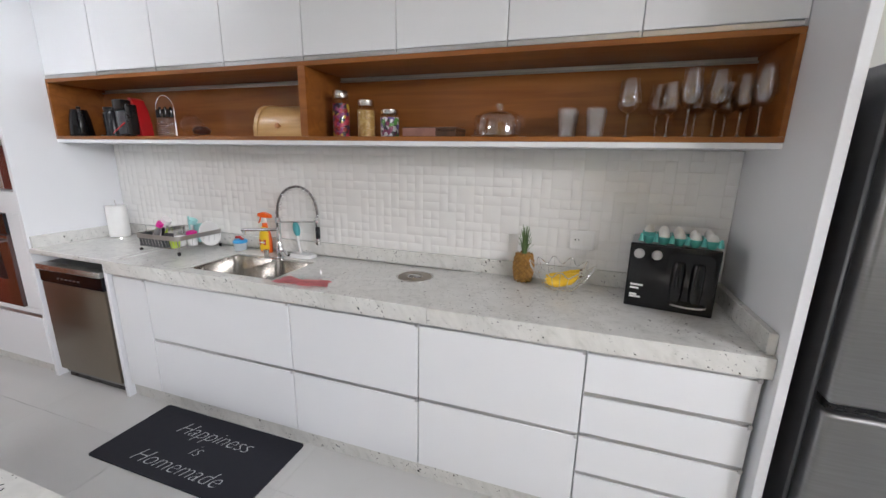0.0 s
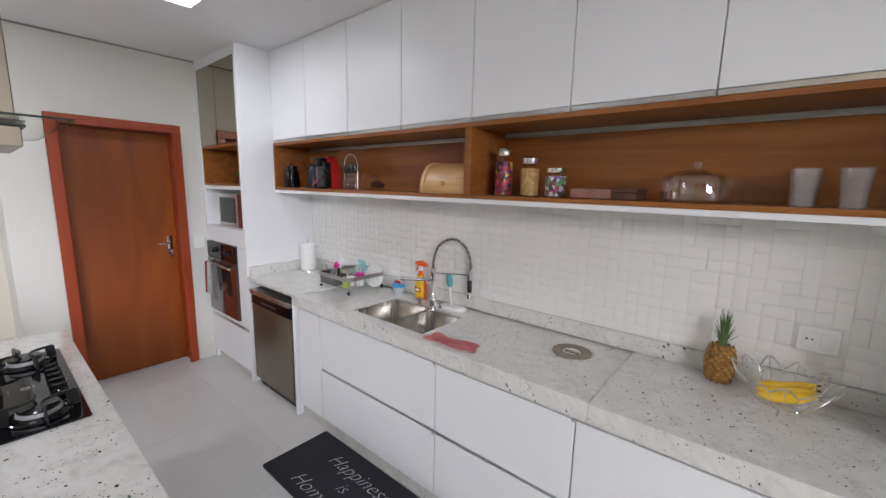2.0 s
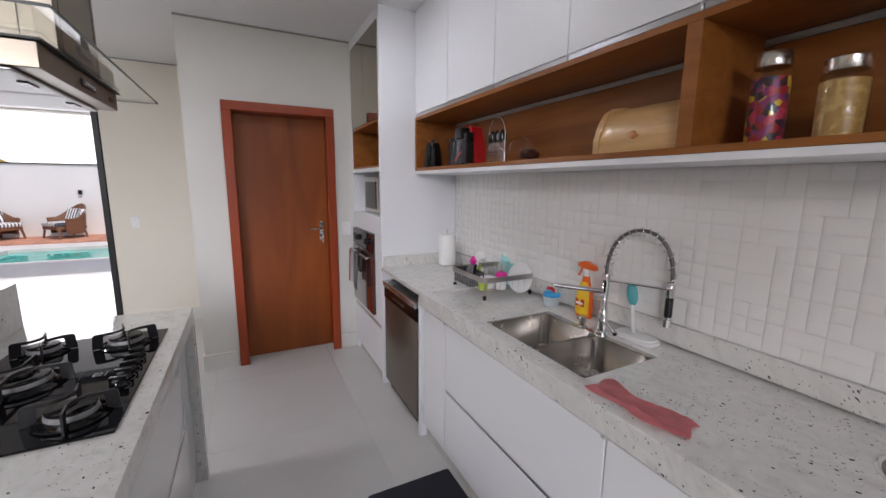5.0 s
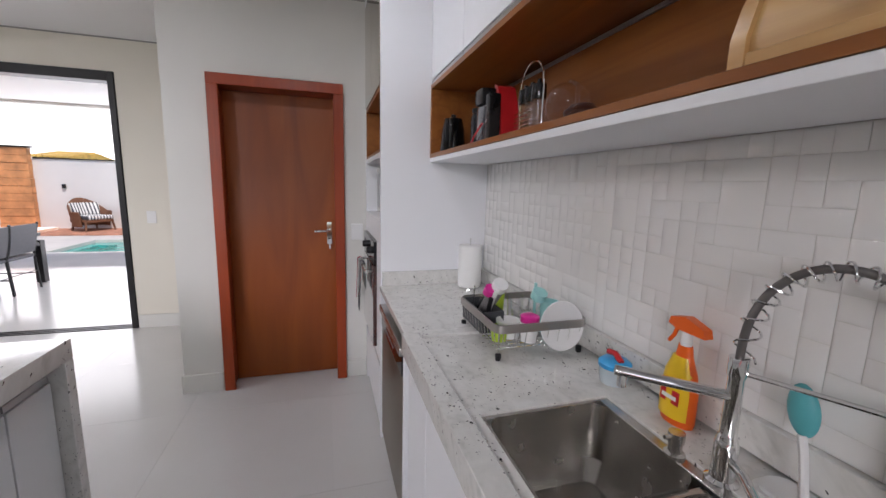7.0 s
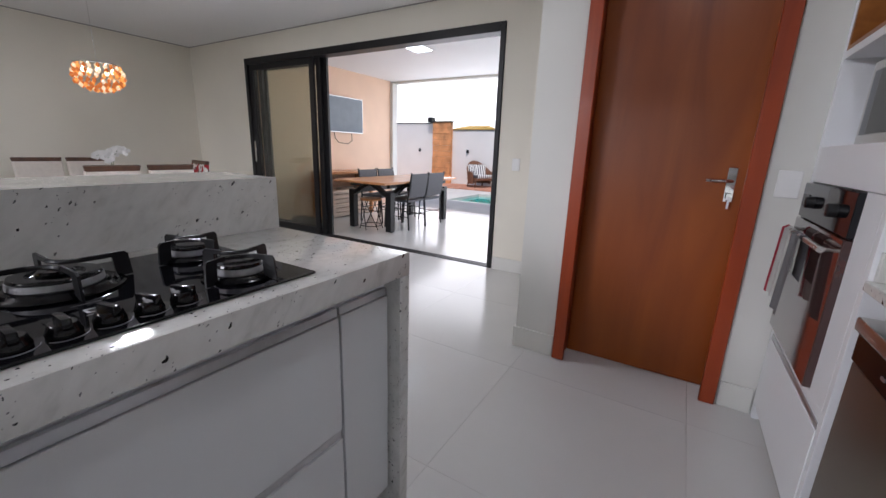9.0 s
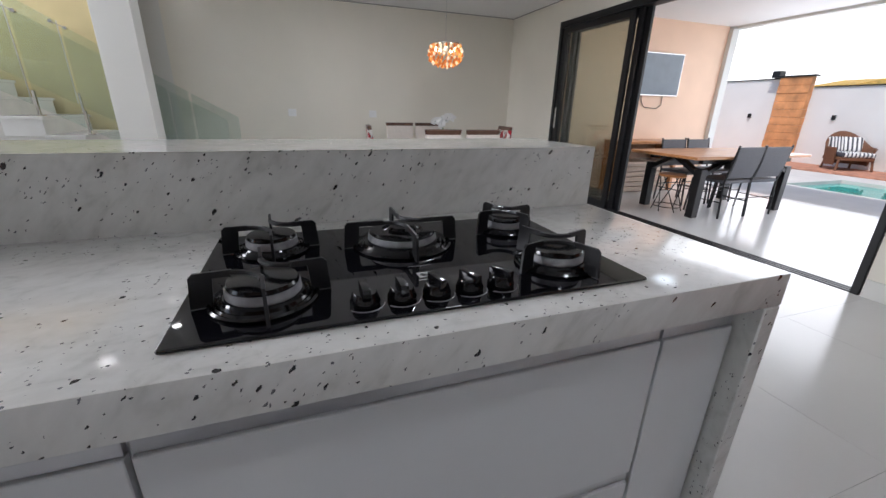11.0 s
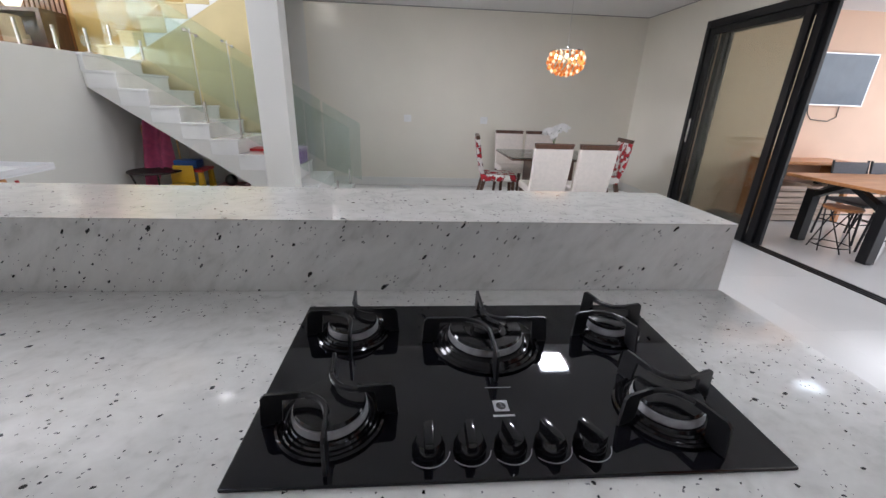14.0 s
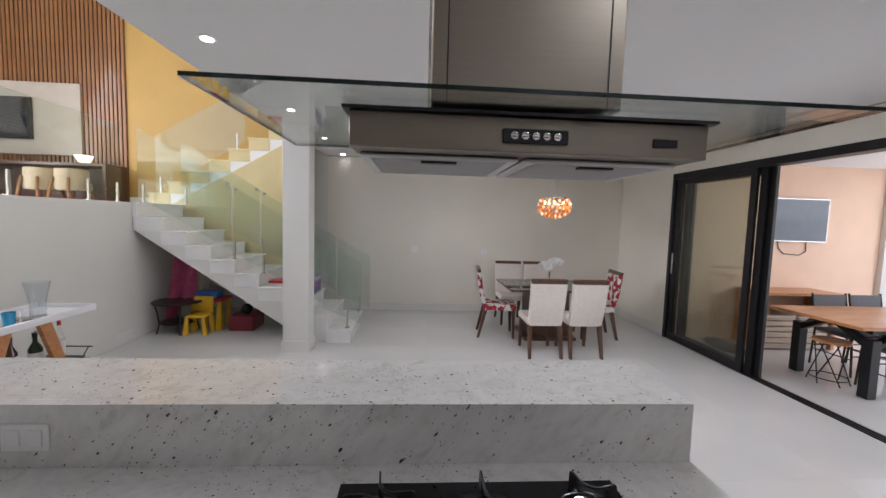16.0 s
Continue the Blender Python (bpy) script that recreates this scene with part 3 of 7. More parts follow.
def burner(x, y, r, turn, triple=False):
    ring = part("drip_ring", turned([(r * 0.62, 0.001), (r * 1.44, 0.001), (r * 1.46, 0.004), (r * 1.40, 0.007), (r * 1.35, 0.004), (r * 1.29, 0.009), (r * 1.24, 0.006), (r * 1.18, 0.012), (r * 1.12, 0.009), (r * 1.06, 0.013), (r * 0.95, 0.012), (r * 0.62, 0.012)], (x, y, HZ), 40), M_ENAMEL, hob)
    part("crown", turned([(r * 0.96, 0.012), (r * 1.01, 0.015), (r * 0.99, 0.027), (r * 0.80, 0.028)], (x, y, HZ), 40), M_CROWNAL, ring, "grey cast aluminium flame crown")
    if triple:
        part("cap", turned([(r * 0.55, 0.027), (r * 0.96, 0.027), (r * 0.98, 0.030), (r * 0.94, 0.034), (r * 0.62, 0.034), (r * 0.55, 0.029)], (x, y, HZ), 40), M_ENAMEL, ring)
        part("inner_cap", turned([(r * 0.40, 0.027), (r * 0.42, 0.036), (r * 0.36, 0.041), (0.0, 0.042)], (x, y, HZ), 32), M_ENAMEL, ring)
    else:
        part("cap", turned([(r * 0.94, 0.027), (r * 0.96, 0.030), (r * 0.92, 0.035), (r * 0.3, 0.037), (0.0, 0.036)], (x, y, HZ), 40), M_ENAMEL, ring)
    R = r * 1.42 + 0.018
    for s in (0, 1):
        bm = bmesh.new()
        ends = []
        for q in (0, 1):
            a = radians(turn + 180 * s + 90 * q)
            ca, sa = math.cos(a), math.sin(a)
            top, low = 0.056, 0.046
            out = [(0.040, low), (R - 0.030, low), (R - 0.026, 0.002), (R + 0.004, 0.002), (R, 0.050), (R - 0.006, top), (0.040, top)]
            v = [[bm.verts.new((x + ca * p - sa * w, y + sa * p + ca * w, HZ + z)) for p, z in out] for w in (-0.0025, 0.0025)]
            bm.faces.new(v[0])
            bm.faces.new(v[1][::-1])
            for i in range(len(out)):
                j = (i + 1) % len(out)
                bm.faces.new((v[0][i], v[0][j], v[1][j], v[1][i]))
            ends.append(Vector((x + ca * 0.042, y + sa * 0.042, HZ + 0.0505)))
        mid = Vector((x, y, HZ + 0.0505))
        pts = [((1 - u) ** 2) * ends[0] + 2 * u * (1 - u) * (mid * 0.75 + (ends[0] + ends[1]) * 0.125) + u * u * ends[1] for u in [i / 8 for i in range(9)]]
        tube(bm, pts, 0.0048, 6)
        part("pan_support", bm, M_IRON, hob, "black cast-iron pan support", smooth=False)


burner(-2.058, -0.050, 0.074, 0, True)
burner(-1.79, -0.085, 0.050, 4)
burner(-2.33, -0.085, 0.046, 14)
burner(-1.79, 0.150, 0.055, 6)
burner(-2.318, 0.150, 0.054, 18)
M_PRINT = mat("grey_print", (0.30, 0.30, 0.31), 0.5)
for i, kx in enumerate((-1.935, -1.993, -2.051, -2.109, -2.167)):
    knob = part("knob", turned([(0.023, 0.0005), (0.0235, 0.006), (0.021, 0.012), (0.019, 0.019), (0.0175, 0.021)], (kx, 0.212, HZ), 28), M_ENAMEL, hob, "glossy black knob")
    bm = boxes(((-0.0065, -0.022, 0.012), (0.0065, 0.022, 0.032)), bevel=0.003, segments=2)
    bmesh.ops.transform(bm, matrix=pose(kx, 0.212, HZ, 0, 0, (0, 0, 12, 20, 28)[i]), verts=bm.verts[:])
    part("grip", bm, M_ENAMEL, knob)
    bm = rod([(kx + 0.030 * math.cos(radians(a)), 0.212 + 0.030 * math.sin(radians(a)), HZ + 0.0004) for a in range(40, 171, 13)], 0.0008, 4)
    part("dial_mark", bm, M_PRINT, knob, "printed grey flame scale")
bm = boxes(((-2.066, 0.120, HZ), (-2.042, 0.144, HZ + 0.0004)))
mark = part("maker_mark", bm, M_PRINT, hob, "small grey printed mark")
part("maker_disc", turned([(0.008, 0.0004), (0.008, 0.0008)], (-2.054, 0.132, HZ), 20), M_BLACK, mark)
part("maker_bar", boxes(((-2.072, 0.151, HZ), (-2.038, 0.155, HZ + 0.0004))), M_PRINT, mark)
part("print_bar", boxes(((-2.08, 0.088, HZ), (-2.035, 0.0895, HZ + 0.0003))), M_PRINT, hob)

# ---- cooker hood ----
# paler than the hood: the worktop's reflected light is put into this colour
M_FILTER = mat("filter_mesh", (0.66, 0.66, 0.65), 0.42, metal=0.5, var=0.05, scale=20)
hood = thing("cooker_hood", "stainless steel island hood with a wide clear glass canopy", "cooker hood", (-2.058, 0.04, 1.79))
part("body", boxes(((-2.36, -0.12, 1.795), (-1.755, 0.20, 1.852)), bevel=0.002), M_HOOD, hood, "brushed steel hood body")
part("rim", boxes(((-2.37, -0.13, 1.853), (-1.745, 0.21, 1.858))), M_BLKALU, hood)
for i in (0, 1):
    x0 = -2.34 + i * 0.293
    fl = part("filter", boxes(((x0, -0.10, 1.786), (x0 + 0.285, 0.15, 1.794)), bevel=0.003), M_FILTER, hood, "perforated metal grease filter, brightened for light off the worktop")
    bm = bmesh.new()
    for r in range(22):
        bx(bm, (x0 + 0.02, -0.085 + r * 0.0105, 1.7850), (x0 + 0.265, -0.085 + r * 0.0105 + 0.004, 1.7862))
    part("filter_ribs", bm, M_ALU, fl)
    part("grip", boxes(((x0 + 0.11, 0.115, 1.781), (x0 + 0.175, 0.135, 1.786)), bevel=0.001), M_BLACK, fl)
panel = part("button_panel", boxes(((-2.115, 0.2005, 1.809), (-2.005, 0.2045, 1.833)), bevel=0.0018), M_BLKALU, hood, "black oval button panel")
for i in range(5):
    part("button", turned([(0.0065, 0), (0.0065, 0.003), (0.0045, 0.004)], (-2.096 + i * 0.018, 0.2045, 1.821), 16, Matrix.Rotation(radians(-90), 3, "X")), M_CHROME, panel)
part("maker_plate", boxes(((-2.305, 0.2005, 1.812), (-2.262, 0.2025, 1.826)), bevel=0.0008), M_BLACK, hood, "small black name plate")
bm = boxes(((-2.565, -0.21, 1.8617), (-1.548, 0.29, 1.8673)), bevel=0.001)
part("canopy", bm, M_GLASS, hood, "clear glass canopy with a dark edge").visible_shadow = False
part("canopy_edge", boxes(((-2.567, 0.290, 1.8615), (-1.546, 0.2925, 1.8675)), ((-2.567, -0.2125, 1.8615), (-1.546, -0.210, 1.8675)), ((-1.548, -0.21, 1.8615), (-1.5455, 0.29, 1.8675)), ((-2.5675, -0.21, 1.8615), (-2.565, 0.29, 1.8675))), mat("glass_edge", (0.006, 0.016, 0.014), 0.25), hood, "dark green glass edge")
part("chimney", boxes(((-2.205, -0.12, 1.869), (-1.885, 0.20, CEIL)), bevel=0.003), M_HOOD, hood, "tall brushed steel chimney")
for yy in (-0.03, 0.13):
    part("seam", boxes(((-1.8855, yy, 1.87), (-1.8840, yy + 0.002, CEIL))), M_BLKALU, hood)
for xx in (-2.18, -1.912):
    part("seam", boxes(((xx, 0.1995, 1.87), (xx + 0.002, 0.2010, CEIL))), M_BLKALU, hood)

# ---- sink counter ----
FRONT = 1.475
counter = thing("worktop", "long white granite worktop with black flecks", "worktop", (-0.9, 1.8, 0.93))
CT, LOW = 0.933, 0.924
part("slab", boxes(((-0.469, 1.45, 0.853), (0.789, 2.078, CT)), bevel=0.002), M_GRAN, counter)
part("front_rim", boxes(((-2.55, 1.45, 0.853), (-0.470, 1.515, CT)), bevel=0.002), M_GRAN, counter)
part("side_rim", boxes(((-2.55, 1.5155, 0.853), (-2.505, 2.078, CT)), bevel=0.002), M_GRAN, counter)
part("drainer", boxes(((-2.5045, 1.5155, 0.88), (-1.985, 2.078, LOW)), bevel=0.0006), M_GRAN, counter)
part("drainer", boxes(((-1.385, 1.5155, 0.88), (-0.4695, 2.078, LOW)), bevel=0.0006), M_GRAN, counter)
part("sink_edge", boxes(((-1.9845, 1.5155, 0.88), (-1.3855, 1.545, LOW)), bevel=0.0006), M_GRAN, counter)
part("sink_edge", boxes(((-1.9845, 1.925, 0.88), (-1.3855, 2.078, LOW)), bevel=0.0006), M_GRAN, counter)
part("slab", boxes(((-3.278, 1.46, 0.903), (-2.551, 2.078, CT)), bevel=0.003), M_GRAN, counter)
part("upstand", boxes(((-3.278, 2.058, CT + 0.0005), (0.759, 2.080, 1.013)), bevel=0.002), M_GRAN, counter)
part("upstand", boxes(((0.76, 1.472, CT + 0.0005), (0.789, 2.080, 1.013)), bevel=0.003), M_GRAN, counter)
part("upstand", boxes(((-3.278, 1.475, CT + 0.0005), (-3.258, 2.057, 1.013)), bevel=0.002), M_GRAN, counter)
part("plinth", boxes(((-2.55, 1.505, 0.0), (0.785, 1.525, 0.095))), M_GRAN, counter, "granite plinth under the cabinets")

sink = thing("kitchen_sink", "double-bowl stainless steel sink set in the granite", "sink", (-1.685, 1.735, LOW))


def bowl(x0, x1, y0, y1, depth):
    bm = bmesh.new()
    top, mid, bot = rounded(x0, x1, y0, y1, 0.045), rounded(x0 + 0.012, x1 - 0.012, y0 + 0.012, y1 - 0.012, 0.045), rounded(x0 + 0.05, x1 - 0.05, y0 + 0.05, y1 - 0.05, 0.03)
    rings = [[bm.verts.new((x, y, z)) for x, y in o] for o, z in ((top, 0.918), (mid, 0.918 - depth + 0.04), (bot, 0.918 - depth))]
    n = len(top)
    for lo, hi in zip(rings, rings[1:]):
        for k in range(n):
            bm.faces.new((lo[k], lo[(k + 1) % n], hi[(k + 1) % n], hi[k]))
    bm.faces.new(rings[-1])
    return part("bowl", bm, M_SINK, sink, "deep stainless bowl")


for x0, x1 in ((-1.975, -1.665), (-1.645, -1.395)):
    b = bowl(x0, x1, 1.555, 1.895, 0.19)
    part("drain", turned([(0.04, 0.0), (0.04, 0.003), (0.03, 0.004), (0.028, 0.001), (0.0, 0.001)], ((x0 + x1) / 2, 1.735, 0.729), 24), M_CHROME, b)
bm = boxes(((-1.985, 1.545, 0.914), (-1.385, 1.556, 0.919)), ((-1.985, 1.894, 0.914), (-1.385, 1.925, 0.919)), ((-1.985, 1.556, 0.914), (-1.974, 1.894, 0.919)), ((-1.396, 1.556, 0.914), (-1.385, 1.894, 0.919)), ((-1.666, 1.556, 0.890), (-1.644, 1.894, 0.910)), bevel=0.002)
part("flange", bm, M_SINK, sink)

basket = thing("sink_basket", "chrome wire basket standing in the smaller sink bowl", "wire basket", (-1.52, 1.725, 0.73))
for k in range(9):
    wx = -1.585 + k * 0.0162
    part("wire", rod([(wx, 1.625, 0.80), (wx, 1.632, 0.733), (wx, 1.818, 0.733), (wx, 1.825, 0.80)], 0.0016, 5), M_CHROME, basket)
part("rim", rod([(x, y, 0.80) for x, y in rounded(-1.592, -1.448, 1.622, 1.828, 0.02, 4)], 0.0024, 6, True), M_CHROME, basket)

bin_lid = thing("waste_lid", "round steel waste chute lid in the worktop", "waste lid", (-0.70, 1.87, LOW))
part("rim", turned([(0.104, 0.0), (0.104, 0.003), (0.099, 0.005), (0.094, 0.003)], (-0.70, 1.87, LOW), 40), M_CHROME, bin_lid)
lid = part("lid", turned([(0.093, 0.001), (0.092, 0.005), (0.045, 0.007), (0.040, 0.003), (0.0, 0.002)], (-0.70, 1.87, LOW), 40), M_HOOD, bin_lid)
part("knob", boxes(((-0.735, 1.864, LOW + 0.003), (-0.665, 1.876, LOW + 0.012)), bevel=0.004, segments=2), M_CHROME, lid)

# base units
def base_unit(x0, x1, cuts, label):
    unit = thing("base_cabinet", label, "cabinet", ((x0 + x1) / 2, 1.78, 0.096), group="base cabinets under the worktop")
    part("body", boxes(((x0 + 0.001, 1.495, 0.096), (x1 - 0.001, 2.07, 0.852 if x0 > -2.3 and not -2.3 < x0 < -1.2 else 0.72))), M_LAC, unit)
    for z0, z1 in cuts:
        front = part("drawer_front" if z1 - z0 < 0.5 else "door_front", boxes(((x0 + 0.003, FRONT, z0), (x1 - 0.003, 1.494, z1)), bevel=0.0018), M_LAC, unit)
        part("profile", boxes(((x0 + 0.006, 1.479, z1 + 0.001), (x1 - 0.003, 1.494, z1 + 0.018)), bevel=0.001), M_ALU, front, "aluminium grip profile")
        part("profile_end", boxes(((x1 - 0.016, 1.470, z1 - 0.006), (x1 - 0.002, 1.4745, z1 + 0.012)), bevel=0.001), M_ALU, front)
    return unit


two = [(0.10, 0.448), (0.468, 0.830)]
base_unit(-2.53, -2.252, [(0.10, 0.830)], "narrow white lacquered base cabinet with one door")
base_unit(-2.252, -1.228, two, "wide white lacquered cabinet with two deep drawers")
base_unit(-1.228, -0.518, two, "white lacquered cabinet with two deep drawers")
base_unit(-0.518, 0.197, two, "white lacquered cabinet with two deep drawers")
base_unit(0.197, 0.775, [(0.10, 0.268), (0.287, 0.455), (0.474, 0.644), (0.663, 0.830)], "white lacquered cabinet with four drawers")
structure("trim_panel_right", boxes(((0.79, 1.42, 0), (0.822, 2.088, CEIL)), bevel=0.002), M_LAC, "tall white panel between worktop and fridge", "panel")
structure("trim_panel_left", boxes(((-2.58, 1.462, 0), (-2.552, 2.07, 0.902)), bevel=0.002), M_LAC, "white side panel beside the dishwasher", "panel")

# wall cabinets
XS = [-3.278 + i * (0.789 + 3.278) / 8 for i in range(9)]
for x0, x1 in zip(XS, XS[1:]):
    cab = thing("wall_cabinet", "white lacquered wall cabinet with a plain door", "cabinet", ((x0 + x1) / 2, 1.9, 2.04), group="white wall cabinets")
    part("body", boxes(((x0 + 0.001, 1.757, 2.024), (x1 - 0.001, 2.088, CEIL - 0.001))), M_LAC, cab)
    d = part("door", boxes(((x0 + 0.002, 1.735, 2.046), (x1 - 0.002, 1.756, CEIL - 0.004)), bevel=0.0015), M_LAC, cab)
    part("profile", boxes(((x0 + 0.002, 1.738, 2.024), (x1 - 0.002, 1.756, 2.044)), bevel=0.001), M_ALU, d, "aluminium grip profile")
    part("profile_end", boxes(((x1 - 0.012, 1.733, 2.022), (x1 - 0.002, 1.7375, 2.046)), bevel=0.001), M_ALU, d)
niche = thing("open_shelf", "long open shelf lined with brown wood under the wall cabinets", "shelf", (-1.25, 1.9, 1.62))
part("base_board", boxes(((-3.278, 1.735, 1.619), (0.789, 2.072, 1.641)), bevel=0.0015), M_LAC, niche, "white shelf edge")
part("floor_board", boxes(((-3.278, 1.733, 1.642), (0.789, 2.072, 1.662)), bevel=0.001), M_NICHE, niche)
part("top_board", boxes(((-3.278, 1.733, 2.000), (0.789, 2.072, 2.022)), bevel=0.001), M_NICHE, niche)
part("back_board", boxes(((-3.258, 2.054, 1.663), (0.769, 2.072, 1.972))), M_NICHE, niche)
part("light_strip", boxes(((-3.258, 2.050, 1.974), (0.769, 2.072, 1.982))), M_ALU, niche)
part("end_board", boxes(((-3.278, 1.733, 1.663), (-3.259, 2.072, 1.999))), M_NICHE, niche)
part("end_board", boxes(((0.770, 1.733, 1.663), (0.789, 2.072, 1.999))), M_NICHE, niche)
part("divider", boxes(((-1.282, 1.733, 1.663), (-1.238, 2.053, 1.999))), M_NICHE, niche)

# ---- oven tower ----
TX0, TX1, TY = -4.096, -3.28, 1.465
tower = thing("oven_tower", "tall white built-in column with niches for the ovens", "tall cabinet", (-3.69, 1.78, 0))
part("side", boxes(((TX1 - 0.03, TY, 0), (TX1, 2.088, CEIL - 0.001)), bevel=0.0015), M_LAC, tower)
part("side", boxes(((TX0, TY, 0), (TX0 + 0.03, 2.088, CEIL - 0.001)), bevel=0.0015), M_LAC, tower)
part("back", boxes(((TX0 + 0.03, 2.06, 0.05), (TX1 - 0.03, 2.088, CEIL - 0.001))), M_LAC, tower)
for z0, z1 in ((0.46, 0.50), (1.16, 1.30), (1.635, 1.665), (2.66, CEIL - 0.001)):
    part("shelf", boxes(((TX0 + 0.03, TY + 0.001, z0), (TX1 - 0.03, 2.059, z1)), bevel=0.001), M_LAC, tower)
part("plinth", boxes(((TX0 + 0.03, TY + 0.03, 0), (TX1 - 0.03, 2.05, 0.08))), M_GRAN, tower)
fr = part("drawer_front", boxes(((TX0 + 0.032, TY - 0.002, 0.085), (TX1 - 0.032, TY + 0.018, 0.435)), bevel=0.0015), M_LAC, tower)
part("profile", boxes(((TX0 + 0.032, TY, 0.437), (TX1 - 0.032, TY + 0.015, 0.458)), bevel=0.001), M_ALU, fr)
part("niche_lining", boxes(((TX0 + 0.03, TY + 0.002, 1.666), (TX0 + 0.05, 2.04, 1.985)), ((TX1 - 0.05, TY + 0.002, 1.666), (TX1 - 0.03, 2.04, 1.985)), ((TX0 + 0.05, 2.04, 1.666), (TX1 - 0.05, 2.058, 1.985)), ((TX0 + 0.03, TY + 0.002, 1.986), (TX1 - 0.03, 2.058, 2.006)), ((TX0 + 0.05, TY + 0.002, 1.666), (TX1 - 0.05, 2.04, 1.680))), M_NICHE, tower, "brown wood lined niche")
for x0, x1 in ((TX0 + 0.032, -3.69), (-3.686, TX1 - 0.032)):
    part("mirror_door", boxes(((x0, TY - 0.004, 2.008), (x1, TY + 0.016, 2.655)), bevel=0.001), M_BRONZE, tower, "bronze mirrored glass door")

oven = thing("built_in_oven", "black glass built-in oven with a steel handle", "oven", (-3.77, TY, 0.505))
part("body", boxes(((-4.06, TY + 0.003, 0.502), (-3.32, 2.04, 1.158))), M_BLACK, oven)
part("door", boxes(((-4.062, TY - 0.022, 0.506), (-3.45, TY + 0.002, 1.01)), bevel=0.003), mat("oven_glass", (0.05, 0.015, 0.012), 0.05, coat=1.0), oven, "dark reflective glass oven door")
part("control_panel", boxes(((-4.062, TY - 0.018, 1.015), (-3.45, TY + 0.002, 1.155)), bevel=0.002), M_BLKGLASS, oven)
part("filler", boxes(((-3.449, TY + 0.0, 0.502), (-3.312, TY + 0.018, 1.158))), M_LAC, oven)
part("display", boxes(((-4.04, TY - 0.021, 1.06), (-3.95, TY - 0.0185, 1.11))), M_BLACK, oven)
for kx in (-3.88, -3.60):
    part("knob", turned([(0.024, 0), (0.022, 0.025), (0.018, 0.028)], (kx, TY - 0.018, 1.085), 20, Matrix.Rotation(radians(90), 3, "X")), M_BLACK, oven)
hb = rod([(-4.0, TY - 0.055, 0.965), (-3.50, TY - 0.055, 0.965)], 0.011, 10)
tube(hb, [(-3.98, TY - 0.022, 0.965), (-3.98, TY - 0.055, 0.965)], 0.008, 8)
tube(hb, [(-3.52, TY - 0.022, 0.965), (-3.52, TY - 0.055, 0.965)], 0.008, 8)
part("handle", hb, M_STEEL, oven, "brushed steel bar handle")

micro = thing("microwave", "grey microwave oven standing in the tower niche", "microwave", (-3.69, 1.75, 1.301))
part("body", boxes(((-3.94, 1.55, 1.302), (-3.38, 1.95, 1.60)), bevel=0.004), M_STEEL, micro)
part("door", boxes(((-3.938, 1.528, 1.306), (-3.55, 1.549, 1.596)), bevel=0.003), M_STEEL, micro, "steel and dark glass door")
part("window", boxes(((-3.90, 1.524, 1.34), (-3.60, 1.528, 1.56)), bevel=0.001), M_BLKGLASS, micro)
part("panel", boxes(((-3.545, 1.528, 1.306), (-3.382, 1.549, 1.596)), bevel=0.003), mat("maroon_gloss", (0.07, 0.015, 0.014), 0.06, coat=1.0), micro)

dish = thing("dishwasher", "freestanding stainless steel dishwasher with a dark control strip", "dishwasher", (-2.935, 1.77, 0))
part("body", boxes(((-3.235, 1.50, 0.03), (-2.615, 2.05, 0.842)), bevel=0.003), mat("dark_grey_steel", (0.25, 0.25, 0.25), 0.35, metal=0.8), dish)
part("door", boxes(((-3.232, 1.468, 0.075), (-2.618, 1.499, 0.715)), bevel=0.006, segments=2), M_HOOD, dish, "brushed dark steel door")
part("control_strip", boxes(((-3.232, 1.464, 0.718), (-2.618, 1.499, 0.802)), bevel=0.004), M_BLKGLASS, dish)
part("top_rail", boxes(((-3.234, 1.452, 0.804), (-2.616, 1.52, 0.843)), bevel=0.008, segments=3), M_STEEL, dish, "steel grip rail")
part("kick", boxes(((-3.22, 1.505, 0.0), (-2.63, 1.53, 0.03))), M_BLACK, dish)
for i in range(6):
    part("button", boxes(((-3.05 + i * 0.04, 1.4615, 0.752), (-3.03 + i * 0.04, 1.464, 0.760))), M_ALU, dish)

# ---- fridge ----
M_FRIDGE = mat("fridge_steel", (0.30, 0.30, 0.305), 0.34, metal=1.0, var=0.06, scale=8, stretch=(1, 1, 20), bump=0.02, bscale=40)
fridge = thing("refrigerator", "tall stainless steel refrigerator with a freezer drawer below", "refrigerator", (1.25, 1.7, 0))
part("cabinet", boxes(((0.885, 1.43, 0.03), (1.62, 2.07, 1.85)), bevel=0.006), mat("fridge_side", (0.20, 0.20, 0.21), 0.4, metal=0.6), fridge, "dark grey fridge sides")
part("door", boxes(((0.888, 1.345, 0.855), (1.617, 1.425, 1.85)), bevel=0.018, segments=3), M_FRIDGE, fridge)
part("freezer_door", boxes(((0.888, 1.345, 0.06), (1.617, 1.425, 0.825)), bevel=0.018, segments=3), M_FRIDGE, fridge)
part("grip_groove", boxes(((0.90, 1.37, 0.826), (1.605, 1.43, 0.854))), M_BLACK, fridge)
part("kick", boxes(((0.90, 1.44, 0.0), (1.60, 1.60, 0.03))), M_BLACK, fridge)

